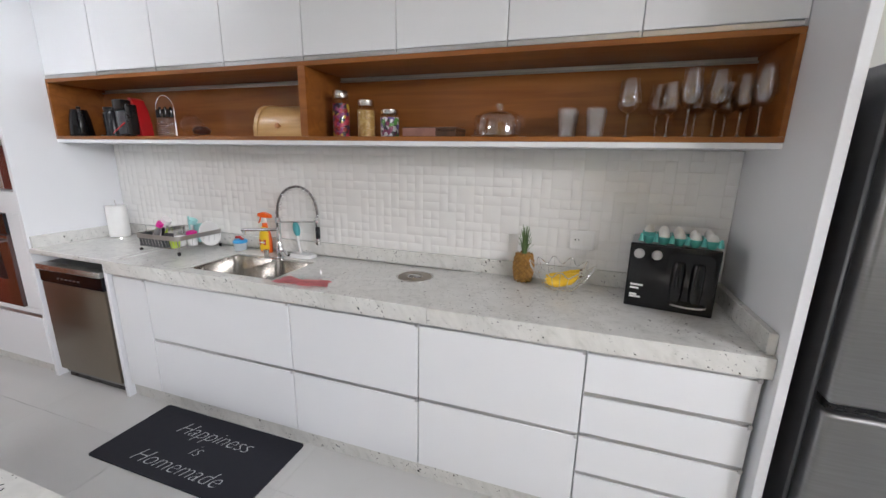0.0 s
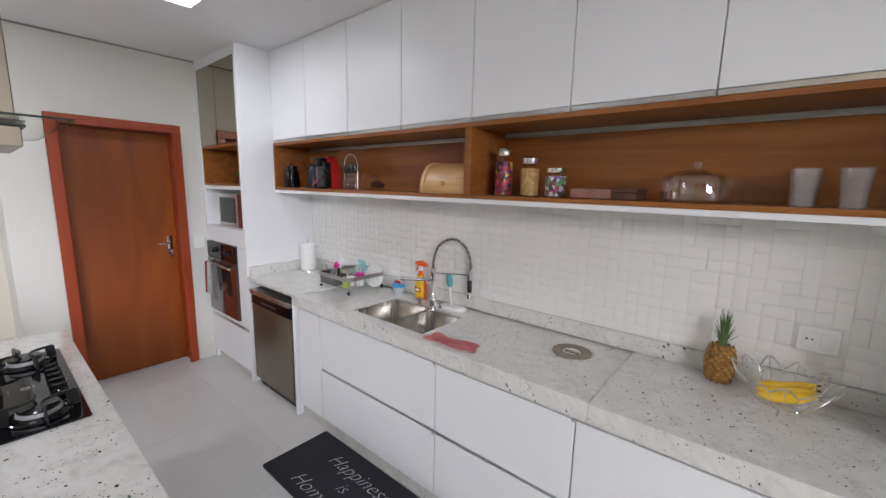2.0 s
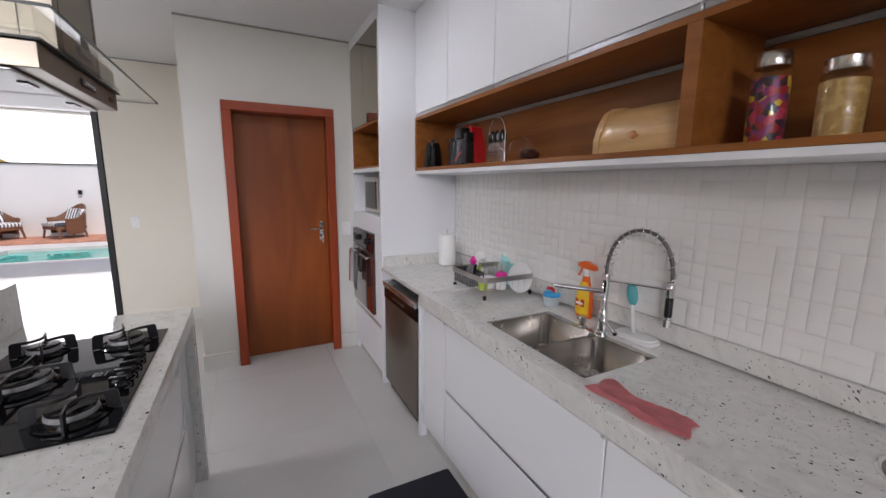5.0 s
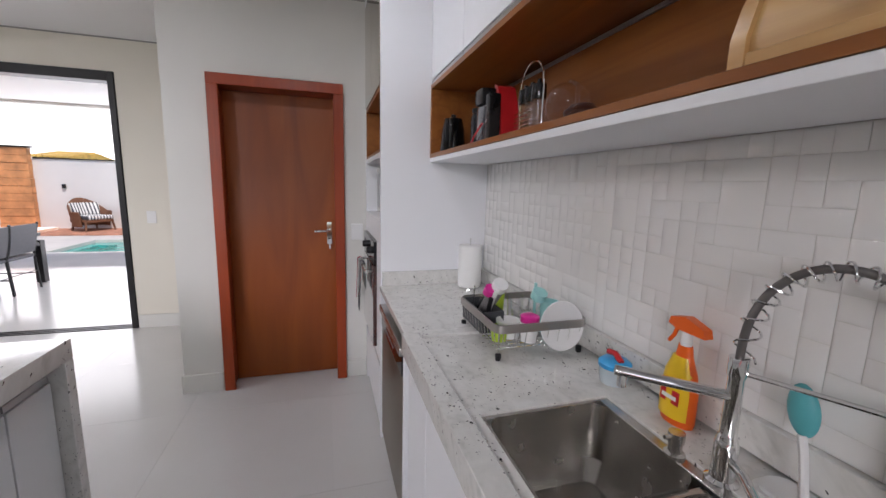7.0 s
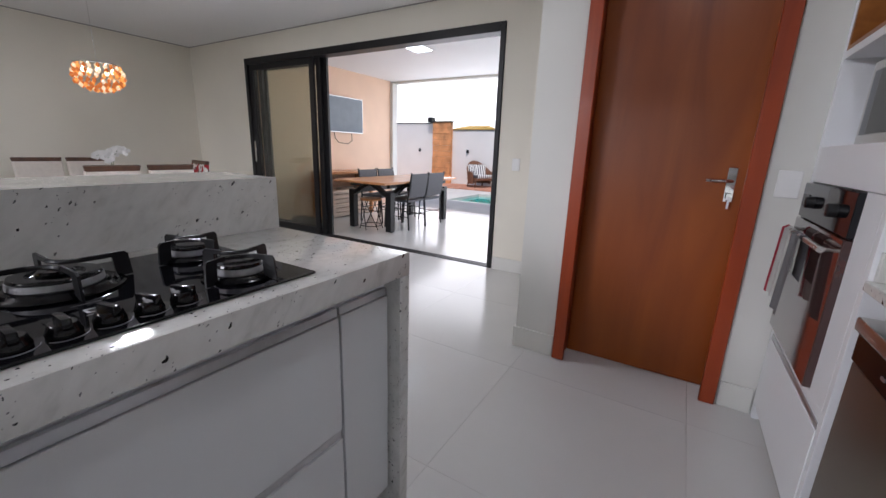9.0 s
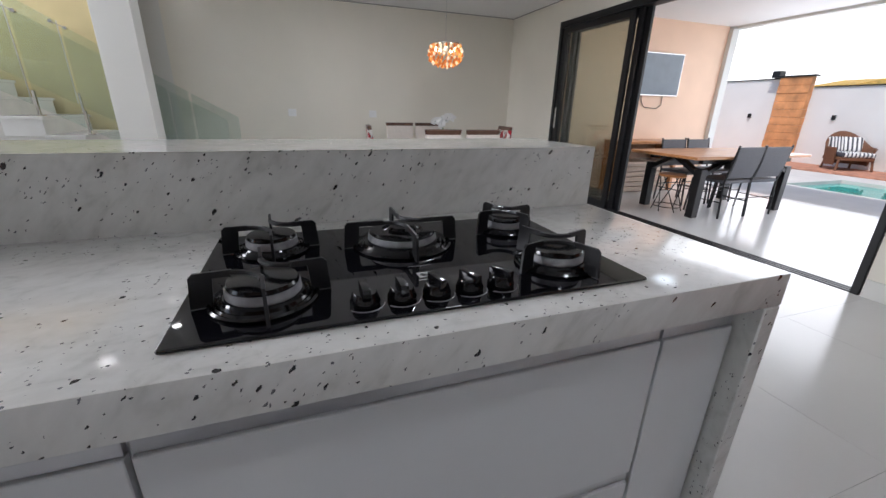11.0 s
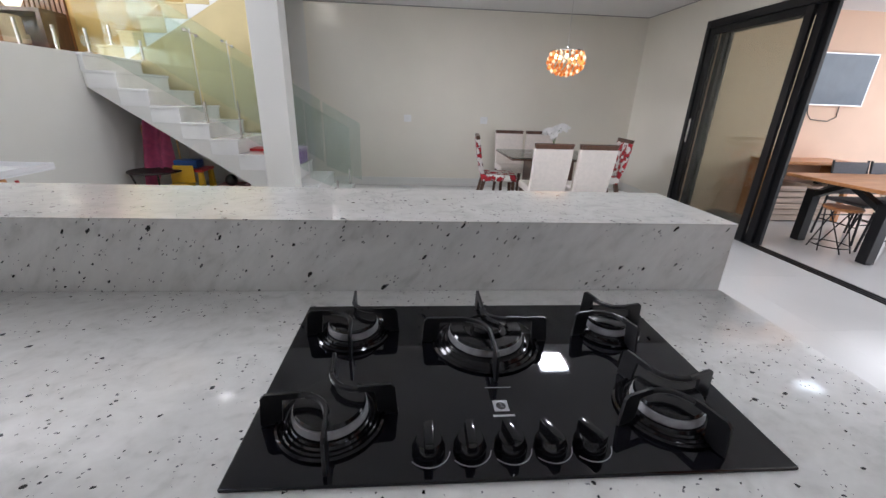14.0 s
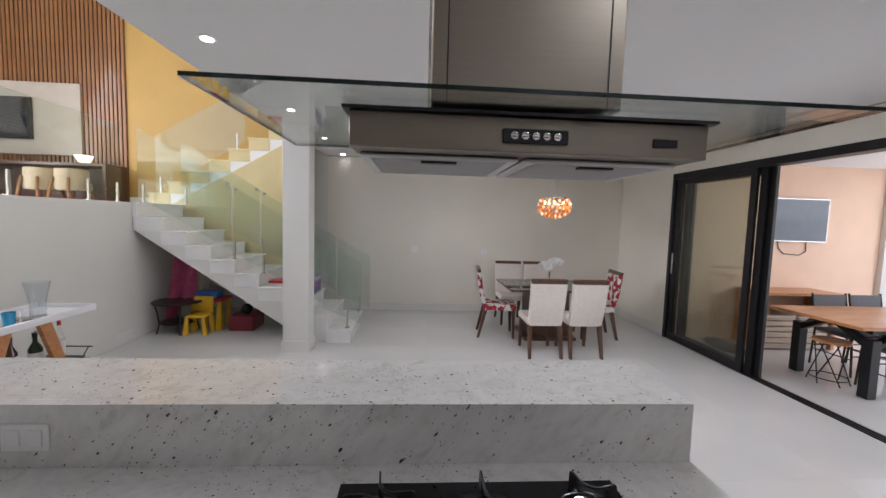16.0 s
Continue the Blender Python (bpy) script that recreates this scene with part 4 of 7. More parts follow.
# ---- ceiling lights ----
for lx, ly in LED_PLACES:
    lamp = thing("ceiling_light", "square recessed ceiling light, switched on", "ceiling light", (lx, ly, CEIL), group="square ceiling lights")
    part("frame", boxes(((lx - 0.14, ly - 0.14, 2.728), (lx + 0.14, ly - 0.12, CEIL)), ((lx - 0.14, ly + 0.12, 2.728), (lx + 0.14, ly + 0.14, CEIL)), ((lx - 0.14, ly - 0.12, 2.728), (lx - 0.12, ly + 0.12, CEIL)), ((lx + 0.12, ly - 0.12, 2.728), (lx + 0.14, ly + 0.12, CEIL)), bevel=0.001), M_WHITE, lamp)
    part("diffuser", boxes(((lx - 0.119, ly - 0.119, 2.732), (lx + 0.119, ly + 0.119, 2.738))), M_LED, lamp)
for ly in (-1.72, -3.3, -4.7, -6.05):
    lamp = thing("spot_light", "small round recessed ceiling spot, switched on", "ceiling spot", (-0.55, ly, CEIL), group="round ceiling spots")
    part("ring", turned([(0.035, -0.004), (0.05, -0.006), (0.052, 0.0), (0.035, 0.0)], (-0.55, ly, CEIL), 24), M_WHITE, lamp)
    part("lens", turned([(0.0, -0.009), (0.034, -0.008), (0.036, -0.004)], (-0.55, ly, CEIL), 24), M_SPOT, lamp)

# ---- dining corner ----
M_FLORAL = mat("floral_fabric", (0.72, 0.68, 0.64), 0.85, bump=0.1, bscale=400)
_n, _l = M_FLORAL.node_tree.nodes, M_FLORAL.node_tree.links
_tc, _v, _w, _r = _n.new("ShaderNodeTexCoord"), _n.new("ShaderNodeTexVoronoi"), _n.new("ShaderNodeTexNoise"), _n.new("ShaderNodeValToRGB")
_v.inputs["Scale"].default_value, _w.inputs["Scale"].default_value = 11.0, 22.0
_mx = _n.new("ShaderNodeMixRGB")
_mx.blend_type, _mx.inputs[0].default_value = "ADD", 0.10
_l.new(_tc.outputs["Object"], _mx.inputs[1])
_l.new(_tc.outputs["Object"], _w.inputs["Vector"])
_l.new(_w.outputs["Color"], _mx.inputs[2])
_l.new(_mx.outputs[0], _v.inputs["Vector"])
_r.color_ramp.interpolation = "CONSTANT"
_e = _r.color_ramp.elements
_e[0].position, _e[0].color = 0.0, (0.42, 0.02, 0.03, 1)
_e[1].position, _e[1].color = 0.50, (0.72, 0.68, 0.64, 1)
_x = _e.new(0.43)
_x.color = (0.04, 0.025, 0.02, 1)
_l.new(_v.outputs["Distance"], _r.inputs["Fac"])
_l.new(_r.outputs[0], _n["Principled BSDF"].inputs["Base Color"])


def slab_between(p0, p1, width, thick, bulge=0.0, rows=8):
    """An upholstered panel rising from p0 to p1 in the y-z plane, centred on x, slightly curved."""
    bm = bmesh.new()
    p0, p1 = Vector(p0), Vector(p1)
    d = (p1 - p0).normalized()
    nrm = Vector((0, -d.z, d.y))
    rings = []
    for i in range(rows + 1):
        u = i / rows
        c = p0 + (p1 - p0) * u + nrm * bulge * math.sin(math.pi * u)
        w, r = width / 2 * (1.0 - 0.04 * (1 - u)), thick / 2
        rings.append([bm.verts.new((sx * (w - (r * 0.5 if e else 0)), c.y + nrm.y * sy * r * (1 if e else 0.5), c.z + nrm.z * sy * r * (1 if e else 0.5))) for sx, sy, e in ((-1, -1, 0), (-1, -1, 1), (1, -1, 1), (1, -1, 0), (1, 1, 0), (1, 1, 1), (-1, 1, 1), (-1, 1, 0))])
    for lo, hi in zip(rings, rings[1:]):
        for k in range(8):
            bm.faces.new((lo[k], lo[(k + 1) % 8], hi[(k + 1) % 8], hi[k]))
    bm.faces.new(rings[0][::-1])
    bm.faces.new(rings[-1])
    return bm


def taper_leg(x0, y0, x1, y1, z, a, b):
    bm = bmesh.new()
    lo = [bm.verts.new((x1 + sx * b, y1 + sy * b, 0)) for sx, sy in ((-1, -1), (1, -1), (1, 1), (-1, 1))]
    hi = [bm.verts.new((x0 + sx * a, y0 + sy * a, z)) for sx, sy in ((-1, -1), (1, -1), (1, 1), (-1, 1))]
    for k in range(4):
        bm.faces.new((lo[k], lo[(k + 1) % 4], hi[(k + 1) % 4], hi[k]))
    bm.faces.new(lo[::-1])
    bm.faces.new(hi)
    return bm


def dining_chair(fabric, label):
    """Faces +y; the back rises at -y."""
    ch = thing("dining_chair", label, "chair", group="chairs round the dining table")
    part("seat", boxes(((-0.225, -0.22, 0.40), (0.225, 0.24, 0.49)), bevel=0.03, segments=3), fabric, ch)
    part("backrest", slab_between((0, -0.20, 0.40), (0, -0.31, 0.94), 0.45, 0.06, 0.015), fabric, ch)
    part("top_rail", slab_between((0, -0.309, 0.941), (0, -0.318, 0.99), 0.455, 0.05, 0.0, 2), M_DARKW, ch, "dark walnut top rail")
    for sx in (-1, 1):
        part("leg", taper_leg(sx * 0.19, 0.19, sx * 0.195, 0.205, 0.41, 0.024, 0.016), M_DARKW, ch, "dark walnut leg")
        part("leg", taper_leg(sx * 0.19, -0.20, sx * 0.20, -0.30, 0.42, 0.026, 0.017), M_DARKW, ch, "dark walnut leg")
    return ch


c1 = dining_chair(M_CREAM, "cream upholstered dining chair with dark walnut legs")
c1.matrix_basis = pose(-3.47, -4.07, 0, 0, 0, 180)
for x, y, a in ((-3.98, -4.07, 181), (-3.44, -5.52, 0), (-3.94, -5.53, 1)):
    copy_thing(c1, pose(x, y, 0, 0, 0, a))
c2 = dining_chair(M_FLORAL, "dining chair covered in red floral fabric on dark legs")
c2.matrix_basis = pose(-3.08, -4.80, 0, 0, 0, 84)
copy_thing(c2, pose(-4.50, -4.78, 0, 0, 0, -95))

table = thing("dining_table", "dark walnut pedestal dining table with a glass top", "table", (-3.8, -4.80, 0))
part("tabletop", boxes(((-4.42, -5.32, 0.745), (-3.14, -4.30, 0.757)), bevel=0.003), glass_mat("table_glass", (0.75, 0.82, 0.78), clear=0.8), table, "bevelled glass top")
part("border", boxes(((-4.42, -5.32, 0.725), (-3.14, -5.27, 0.744)), ((-4.42, -4.35, 0.725), (-3.14, -4.30, 0.744)), ((-4.42, -5.27, 0.725), (-4.37, -4.35, 0.744)), ((-3.19, -5.27, 0.725), (-3.14, -4.35, 0.744)), bevel=0.003), M_DARKW, table)
part("pedestal", boxes(((-4.05, -5.05, 0.05), (-3.50, -4.55, 0.724)), bevel=0.006), M_DARKW, table, "box-shaped walnut pedestal")
part("foot", boxes(((-4.15, -5.12, 0.0), (-3.40, -4.48, 0.049)), bevel=0.006), M_DARKW, table)

orchid = thing("orchid", "white orchid in a dark dish on the table", "plant", (-3.83, -4.82, 0.757))
part("dish", turned([(0.0, 0.0), (0.10, 0.0), (0.17, 0.025), (0.165, 0.03), (0.09, 0.012), (0.0, 0.01)], (-3.83, -4.82, 0.757), 28), M_DARKW, orchid)
M_PETAL = mat("white_petal", (0.85, 0.84, 0.82), 0.6)
rng = random.Random(4)
for k, (dx, dy) in enumerate(((-0.16, 0.03), (-0.06, -0.05), (0.14, 0.04), (0.05, 0.08))):
    path = [(-3.83 + dx * u * u, -4.82 + dy * u, 0.765 + 0.36 * math.sin(u * 1.9) * (1.0 - 0.08 * k)) for u in [i / 8 for i in range(9)]]
    stem = part("stem", rod(path, 0.003, 6), M_SHRUB, orchid)
    bm = bmesh.new()
    for u in (0.55, 0.62, 0.69, 0.75, 0.81, 0.87, 0.94, 1.0):
        c = Vector((-3.83 + dx * u * u, -4.82 + dy * u, 0.765 + 0.36 * math.sin(u * 1.9) * (1.0 - 0.08 * k))) + Vector((rng.uniform(-0.015, 0.015), rng.uniform(-0.015, 0.015), rng.uniform(-0.01, 0.01)))
        for q in range(5):
            a = q * 1.256 + rng.random()
            d, w = Vector((math.cos(a), rng.uniform(-0.5, 0.5), math.sin(a))).normalized() * 0.055, Vector((-math.sin(a), rng.uniform(-0.4, 0.4), math.cos(a))).normalized() * 0.028
            bm.faces.new([bm.verts.new(c + p) for p in (d * 0.1, d * 0.6 + w, d, d * 0.6 - w)])
    part("blossom", bm, M_PETAL, stem)
bm = bmesh.new()
for q in range(14):
    a = q * 0.9
    d, w = Vector((math.cos(a), math.sin(a), 0.12)) * 0.17, Vector((-math.sin(a), math.cos(a), 0)) * 0.025
    c = Vector((-3.83, -4.82, 0.79))
    bm.faces.new([bm.verts.new(c + p) for p in (Vector((0, 0, 0)), d * 0.5 + w + Vector((0, 0, 0.02)), d, d * 0.5 - w + Vector((0, 0, 0.02)))])
part("leaves", bm, M_SHRUB, orchid)

chand = thing("chandelier", "round amber crystal pendant lamp, switched on", "pendant lamp", (-3.80, -4.67, 1.73))
M_AMBER = glow_mat("amber_crystal", (1.0, 0.38, 0.09), 0.62)
M_AMBER.node_tree.nodes["Principled BSDF"].inputs["Base Color"].default_value = (0.75, 0.35, 0.10, 1)
M_BULB = glow_mat("warm_bulb", (1.0, 0.78, 0.45), 4.0)
M_AMBER2 = glow_mat("deep_amber_crystal", (1.0, 0.25, 0.04), 0.28)
M_AMBER2.node_tree.nodes["Principled BSDF"].inputs["Base Color"].default_value = (0.45, 0.16, 0.04, 1)
M_PALEX = glow_mat("pale_crystal", (1.0, 0.62, 0.28), 0.70)
part("canopy", turned([(0.09, 0.0), (0.09, 0.02), (0.02, 0.03)], (-3.80, -4.67, CEIL - 0.03), 24), M_CHROME, chand)
part("cord", rod([(-3.80, -4.67, 2.03), (-3.80, -4.67, CEIL - 0.03)], 0.003, 6), M_CHROME, chand)
part("plate", turned([(0.0, 0.0), (0.20, 0.0), (0.205, 0.012), (0.0, 0.014)], (-3.80, -4.67, 2.018), 32), M_CHROME, chand)
rng = random.Random(8)
beads = [mesh_of("crystal", turned([(0.003, 0.0), (0.017, 0.016), (0.019, 0.028), (0.003, 0.050)], (0, 0, 0), 6), m, smooth=False) for m in (M_AMBER, M_AMBER2, M_AMBER2, M_PALEX)]
for level, (r, z) in enumerate(((0.20, 1.965), (0.22, 1.915), (0.225, 1.865), (0.21, 1.815), (0.165, 1.775), (0.11, 1.745), (0.05, 1.73))):
    n = int(r * 100)
    for k in range(n):
        a = 2 * math.pi * (k + 0.5 * (level % 2)) / n + rng.uniform(-0.05, 0.05)
        o = new("crystal", rng.choice(beads))
        o.parent = chand
        o.location = (r * math.cos(a), r * math.sin(a), z - 1.73 + rng.uniform(-0.008, 0.008))
for k in range(5):
    a = k * 1.257
    part("bulb", turned([(0.0, 0.0), (0.018, 0.012), (0.02, 0.03), (0.008, 0.06)], (-3.80 + 0.13 * math.cos(a), -4.67 + 0.13 * math.sin(a), 1.93), 12), M_BULB, chand)
for x in (-1.80, -3.08):
    so = thing("wall_socket", "white wall socket plate on the beige wall", "socket", (x, FAR_Y, 1.115))
    part("plate", boxes(((x - 0.06, FAR_Y, 1.06), (x + 0.06, FAR_Y + 0.008, 1.17)), bevel=0.003), M_WHITE, so)
    part("insert", boxes(((x - 0.025, FAR_Y + 0.008, 1.09), (x + 0.025, FAR_Y + 0.011, 1.14)), bevel=0.002), M_OUT, so)
so = thing("light_switch", "white switch plate beside the sliding door", "switch", (SLIDE_X, -0.45, 1.12))
part("plate", boxes(((SLIDE_X, -0.50, 1.06), (SLIDE_X + 0.008, -0.42, 1.18)), bevel=0.003), M_WHITE, so)

# ---- bar cart ----
cart = thing("bar_cart", "white bar cart with slanted wooden legs and bottles", "bar cart", (1.3, -2.4, 0))
part("tray", boxes(((1.0, -2.80, 0.78), (1.50, -1.75, 0.80)), ((1.0, -2.80, 0.80), (1.015, -1.75, 0.835)), ((1.485, -2.80, 0.80), (1.50, -1.75, 0.835)), ((1.015, -2.80, 0.80), (1.485, -2.785, 0.835)), bevel=0.003), M_LAC, cart, "white lacquered tray top")
for y0, y1 in ((-2.35, -2.62), (-2.05, -1.78)):
    for x in (1.03, 1.44):
        bm = bmesh.new()
        prism(bm, [(y0 - 0.05, 0.779), (y0 + 0.05, 0.779), (y1 + 0.04, 0.0), (y1 - 0.04, 0.0)], x, x + 0.035, "x")
        part("leg", bm, M_TEAK, cart, "slanted orange-brown wooden leg")
part("lower_shelf", boxes(((1.07, -2.75, 0.36), (1.435, -1.80, 0.375)), bevel=0.002), M_BLKALU, cart)
tube_bm = rod([(1.05, -2.80, 0.44), (1.45, -2.80, 0.44)], 0.006, 6)
tube(tube_bm, [(1.08, -2.80, 0.44), (1.08, -2.74, 0.375)], 0.005, 6)
part("guard_rail", tube_bm, M_BLKALU, cart)


def bottle(x, y, z, h, r, glass, cap, label):
    b = thing("bottle", label, "bottle", (x, y, z), group="bottles on the bar cart")
    part("body", turned([(r * 0.9, 0), (r, 0.01), (r, h * 0.58), (r * 0.35, h * 0.76), (r * 0.33, h * 0.92), (0.0, h * 0.92)], (x, y, z), 20), glass, b)
    part("cap", turned([(r * 0.38, h * 0.88), (r * 0.38, h), (0.0, h)], (x, y, z), 16), cap, b)
    part("label", turned([(r * 1.01, h * 0.15), (r * 1.012, h * 0.48)], (x, y, z), 20), M_WHITE, b, "pale paper label")


M_RED = mat("red_plastic", (0.55, 0.02, 0.025), 0.3, var=0.1)
M_BOTG = mat("green_bottle", (0.02, 0.06, 0.02), 0.08, coat=0.6)
M_CLEAR = glass_mat("clear_glassware", (1.0, 1.0, 1.0), clear=0.97, gloss=1.0, sheen=0.03, power=3.2)
bottle(1.22, -2.68, 0.376, 0.33, 0.036, M_CLEAR, M_RED, "clear spirit bottle with a red cap")
bottle(1.18, -2.42, 0.376, 0.30, 0.045, M_BOTG, M_BLACK, "dark green bottle with a black cap")
bottle(1.28, -2.55, 0.376, 0.28, 0.045, M_CLEAR, M_ALU, "clear bottle with a pale label")
bottle(1.25, -2.30, 0.376, 0.30, 0.038, mat("brown_bottle", (0.08, 0.025, 0.01), 0.08, coat=0.6), M_BLACK, "brown bottle with a dark cap")
vase = solid("vase", turned([(0.0, 0.0), (0.055, 0.0), (0.05, 0.02), (0.052, 0.12), (0.085, 0.28), (0.081, 0.28), (0.048, 0.12), (0.046, 0.03), (0.0, 0.025)], (1.2, -2.48, 0.80), 28), glass_mat("vase_glass", (0.97, 0.99, 1.0), clear=0.975, sheen=0.06, power=3.0), "flared clear glass vase on the cart", "vase", (1.2, -2.48, 0.80))
for x, y, m, lab in ((1.15, -2.20, mat("blue_glass", (0.02, 0.25, 0.45), 0.1, coat=0.6), "short blue glass tumbler on the cart"), (1.22, -2.30, M_CLEAR, "short clear glass tumbler on the cart"), (1.13, -2.32, M_CLEAR, "short clear glass tumbler on the cart")):
    solid("tumbler", turned([(0.0, 0.0), (0.032, 0.0), (0.04, 0.09), (0.037, 0.09), (0.03, 0.01), (0.0, 0.008)], (x, y, 0.806), 20), m, lab, "tumbler", (x, y, 0.806))
solid("serving_tray", boxes(((1.04, -2.42, 0.801), (1.30, -1.9, 0.806)), bevel=0.002), M_CHROME, "mirrored serving tray on the cart", "tray")

# ---- under the stairs ----
M_WENGE = mat("dark_wicker", (0.018, 0.010, 0.008), 0.45, var=0.3, scale=60, bump=0.3, bscale=200)
st = thing("side_table", "small dark wicker side table under the stairs", "table", (1.45, -4.75, 0))
part("top", turned([(0.30, 0.0), (0.31, 0.012), (0.30, 0.024), (0.0, 0.024)], (1.45, -4.75, 0.42), 28), M_WENGE, st)
part("shelf", turned([(0.22, 0.0), (0.22, 0.015), (0.0, 0.015)], (1.45, -4.75, 0.14), 24), M_WENGE, st)
for k in range(4):
    a = 0.6 + k * math.pi / 2
    part("leg", rod([(1.45 + r * math.cos(a), -4.75 + r * math.sin(a), z) for r, z in ((0.27, 0.42), (0.24, 0.30), (0.22, 0.14), (0.25, 0.0))], 0.011, 8), M_WENGE, st)
M_YEL = mat("yellow_plastic", (0.75, 0.45, 0.02), 0.35, var=0.08)
M_BLUE = mat("blue_plastic", (0.03, 0.12, 0.40), 0.35, var=0.08)
M_PINK = mat("pink_cloth", (0.75, 0.16, 0.32), 0.8, var=0.15, scale=14, bump=0.3, bscale=60)
toy = thing("toy_table", "yellow, red and blue plastic play table", "toy", (1.15, -5.0, 0))
part("top", boxes(((0.92, -5.2, 0.40), (1.35, -4.85, 0.44)), bevel=0.012, segments=2), M_RED, toy)
for x, y in ((0.96, -4.89), (1.31, -4.89), (0.96, -5.16), (1.31, -5.16)):
    part("leg", taper_leg(x, y, x, y, 0.40, 0.025, 0.04), M_YEL, toy)
part("bin", boxes(((1.0, -5.1, 0.441), (1.3, -4.9, 0.55)), bevel=0.02, segments=2), M_BLUE, toy)
tc = thing("toy_chair", "small yellow plastic child chair", "toy chair", (1.15, -4.68, 0))
part("seat", boxes(((1.0, -4.80, 0.24), (1.26, -4.56, 0.27)), bevel=0.01), M_YEL, tc)
part("backrest", boxes(((1.0, -4.82, 0.27), (1.26, -4.795, 0.50)), bevel=0.012, segments=2), M_YEL, tc)
for x, y in ((1.02, -4.58), (1.24, -4.58), (1.02, -4.78), (1.24, -4.78)):
    part("leg", taper_leg(x, y, x + (x - 1.13) * 0.2, y, 0.24, 0.018, 0.025), M_YEL, tc)
bm, rows = bmesh.new(), []
for i in range(11):
    u = i / 10
    rows.append([bm.verts.new((1.68 - 0.42 * v + 0.10 * (1 - u) * (v - 0.5), -4.98 + 0.05 * math.sin(9 * v + 1.5 * u) + 0.10 * u, 1.02 - 0.92 * u * (0.80 + 0.20 * math.cos(4.2 * v)) + 0.05 * math.sin(5 * v) * (1 - u))) for v in [k / 24 for k in range(25)]])
for lo, hi in zip(rows, rows[1:]):
    for k in range(24):
        bm.faces.new((lo[k], lo[k + 1], hi[k + 1], hi[k]))
bmesh.ops.solidify(bm, geom=bm.faces[:], thickness=0.004)
tent = thing("toy_tent", "pink and tan sheer cloth hung over a play frame", "toy", (1.5, -5.0, 0))
part("cloth", bm, M_PINK, tent)
for fx in (1.72, 1.26):
    part("frame_pole", rod([(fx, -5.02, 0.0), (fx - 0.05 * (fx > 1.5), -5.02, 0.98)], 0.012, 8), M_BAMBOO, tent, "pale frame pole")
part("frame_bar", rod([(1.67, -5.02, 0.98), (1.26, -5.02, 0.98)], 0.012, 8), M_BAMBOO, tent)
box_t = thing("toy_box", "dark red plastic toy box with round toys", "toy", (0.62, -5.0, 0))
part("box", boxes(((0.45, -5.2, 0.0), (0.80, -4.8, 0.22)), bevel=0.012), mat("dark_red", (0.20, 0.02, 0.03), 0.4), box_t)
part("ball", turned([(0.08 * math.sin(math.pi * k / 12), -0.08 * math.cos(math.pi * k / 12)) for k in range(13)], (0.6, -4.95, 0.29), 20), M_BLACK, box_t)
pb = thing("purple_box", "purple patterned box on the stairs", "box", (-0.35, -5.1, 0.534))
part("body", boxes(((-0.38, -5.25, 0.534), (-0.13, -4.95, 0.70)), bevel=0.006), mat("purple_print", (0.22, 0.14, 0.30), 0.6, var=0.4, scale=30), pb)
part("lid", boxes(((-0.39, -5.26, 0.70), (-0.12, -4.94, 0.74)), bevel=0.006), mat("lilac_lid", (0.40, 0.34, 0.46), 0.6, var=0.2, scale=30), pb)
solid("red_book", boxes(((0.0, -5.0, 0.712), (0.24, -4.75, 0.745)), bevel=0.003), M_RED, "red box lying on a stair step", "box")

# ---- living level ----
slats = tagged(new("trim"), "vertical brown wooden wall slats", "wall panel", kind="structure")
ORG[slats.name] = Vector((0, 0, 0))
bm0 = boxes(((-0.024, 0, 0), (0.024, 0.03, VOID_Z - MEZZ_Z)), bevel=0.002)
slat_mesh = mesh_of("slat", bm0, M_SLAT)
for k in range(42):
    o = new("slat", slat_mesh)
    o.parent, o.location = slats, (3.13 + k * 0.068, FAR_Y, MEZZ_Z)
panelw = solid("tv_panel", boxes(((3.80, FAR_Y + 0.03, 2.56), (5.6, FAR_Y + 0.06, 3.74)), bevel=0.003), mat("cream_panel", (0.44, 0.39, 0.325), 0.5), "cream panel behind the television on the slat wall", "wall panel")
tv = thing("television", "dark flat television on a cream panel", "television", (5.1, FAR_Y + 0.1, 2.8))
part("case", boxes(((4.55, FAR_Y + 0.061, 2.80), (5.70, FAR_Y + 0.11, 3.48)), bevel=0.004), M_BLACK, tv)
part("screen", boxes(((4.565, FAR_Y + 0.11, 2.815), (5.685, FAR_Y + 0.113, 3.465))), M_BLKGLASS, tv)
desk = thing("sideboard", "dark walnut sideboard on the raised level", "sideboard", (4.1, -6.0, MEZZ_Z))
part("top", boxes(((3.10, -6.20, 2.35), (5.7, -5.75, 2.40)), bevel=0.003), M_DARKW, desk)
part("side", boxes(((3.10, -6.20, MEZZ_Z), (3.16, -5.75, 2.349))), M_DARKW, desk)
part("back", boxes(((3.16, -6.215, MEZZ_Z), (5.7, -6.19, 2.349))), M_DARKW, desk)
tl = thing("table_lamp", "small glowing white lamp on the sideboard", "lamp", (3.58, -5.95, 2.40))
part("shade", turned([(0.075, 0.01), (0.125, 0.115), (0.118, 0.115), (0.068, 0.015)], (3.58, -5.95, 2.42), 24), glow_mat("lamp_shade", (1.0, 0.85, 0.65), 1.6), tl)
part("foot", turned([(0.06, 0.0), (0.05, 0.03), (0.0, 0.04)], (3.58, -5.95, 2.40), 20), M_CHROME, tl)


M_BEIGE = mat("beige_upholstery", (0.50, 0.40, 0.27), 0.8, var=0.1, scale=12, bump=0.2, bscale=200)


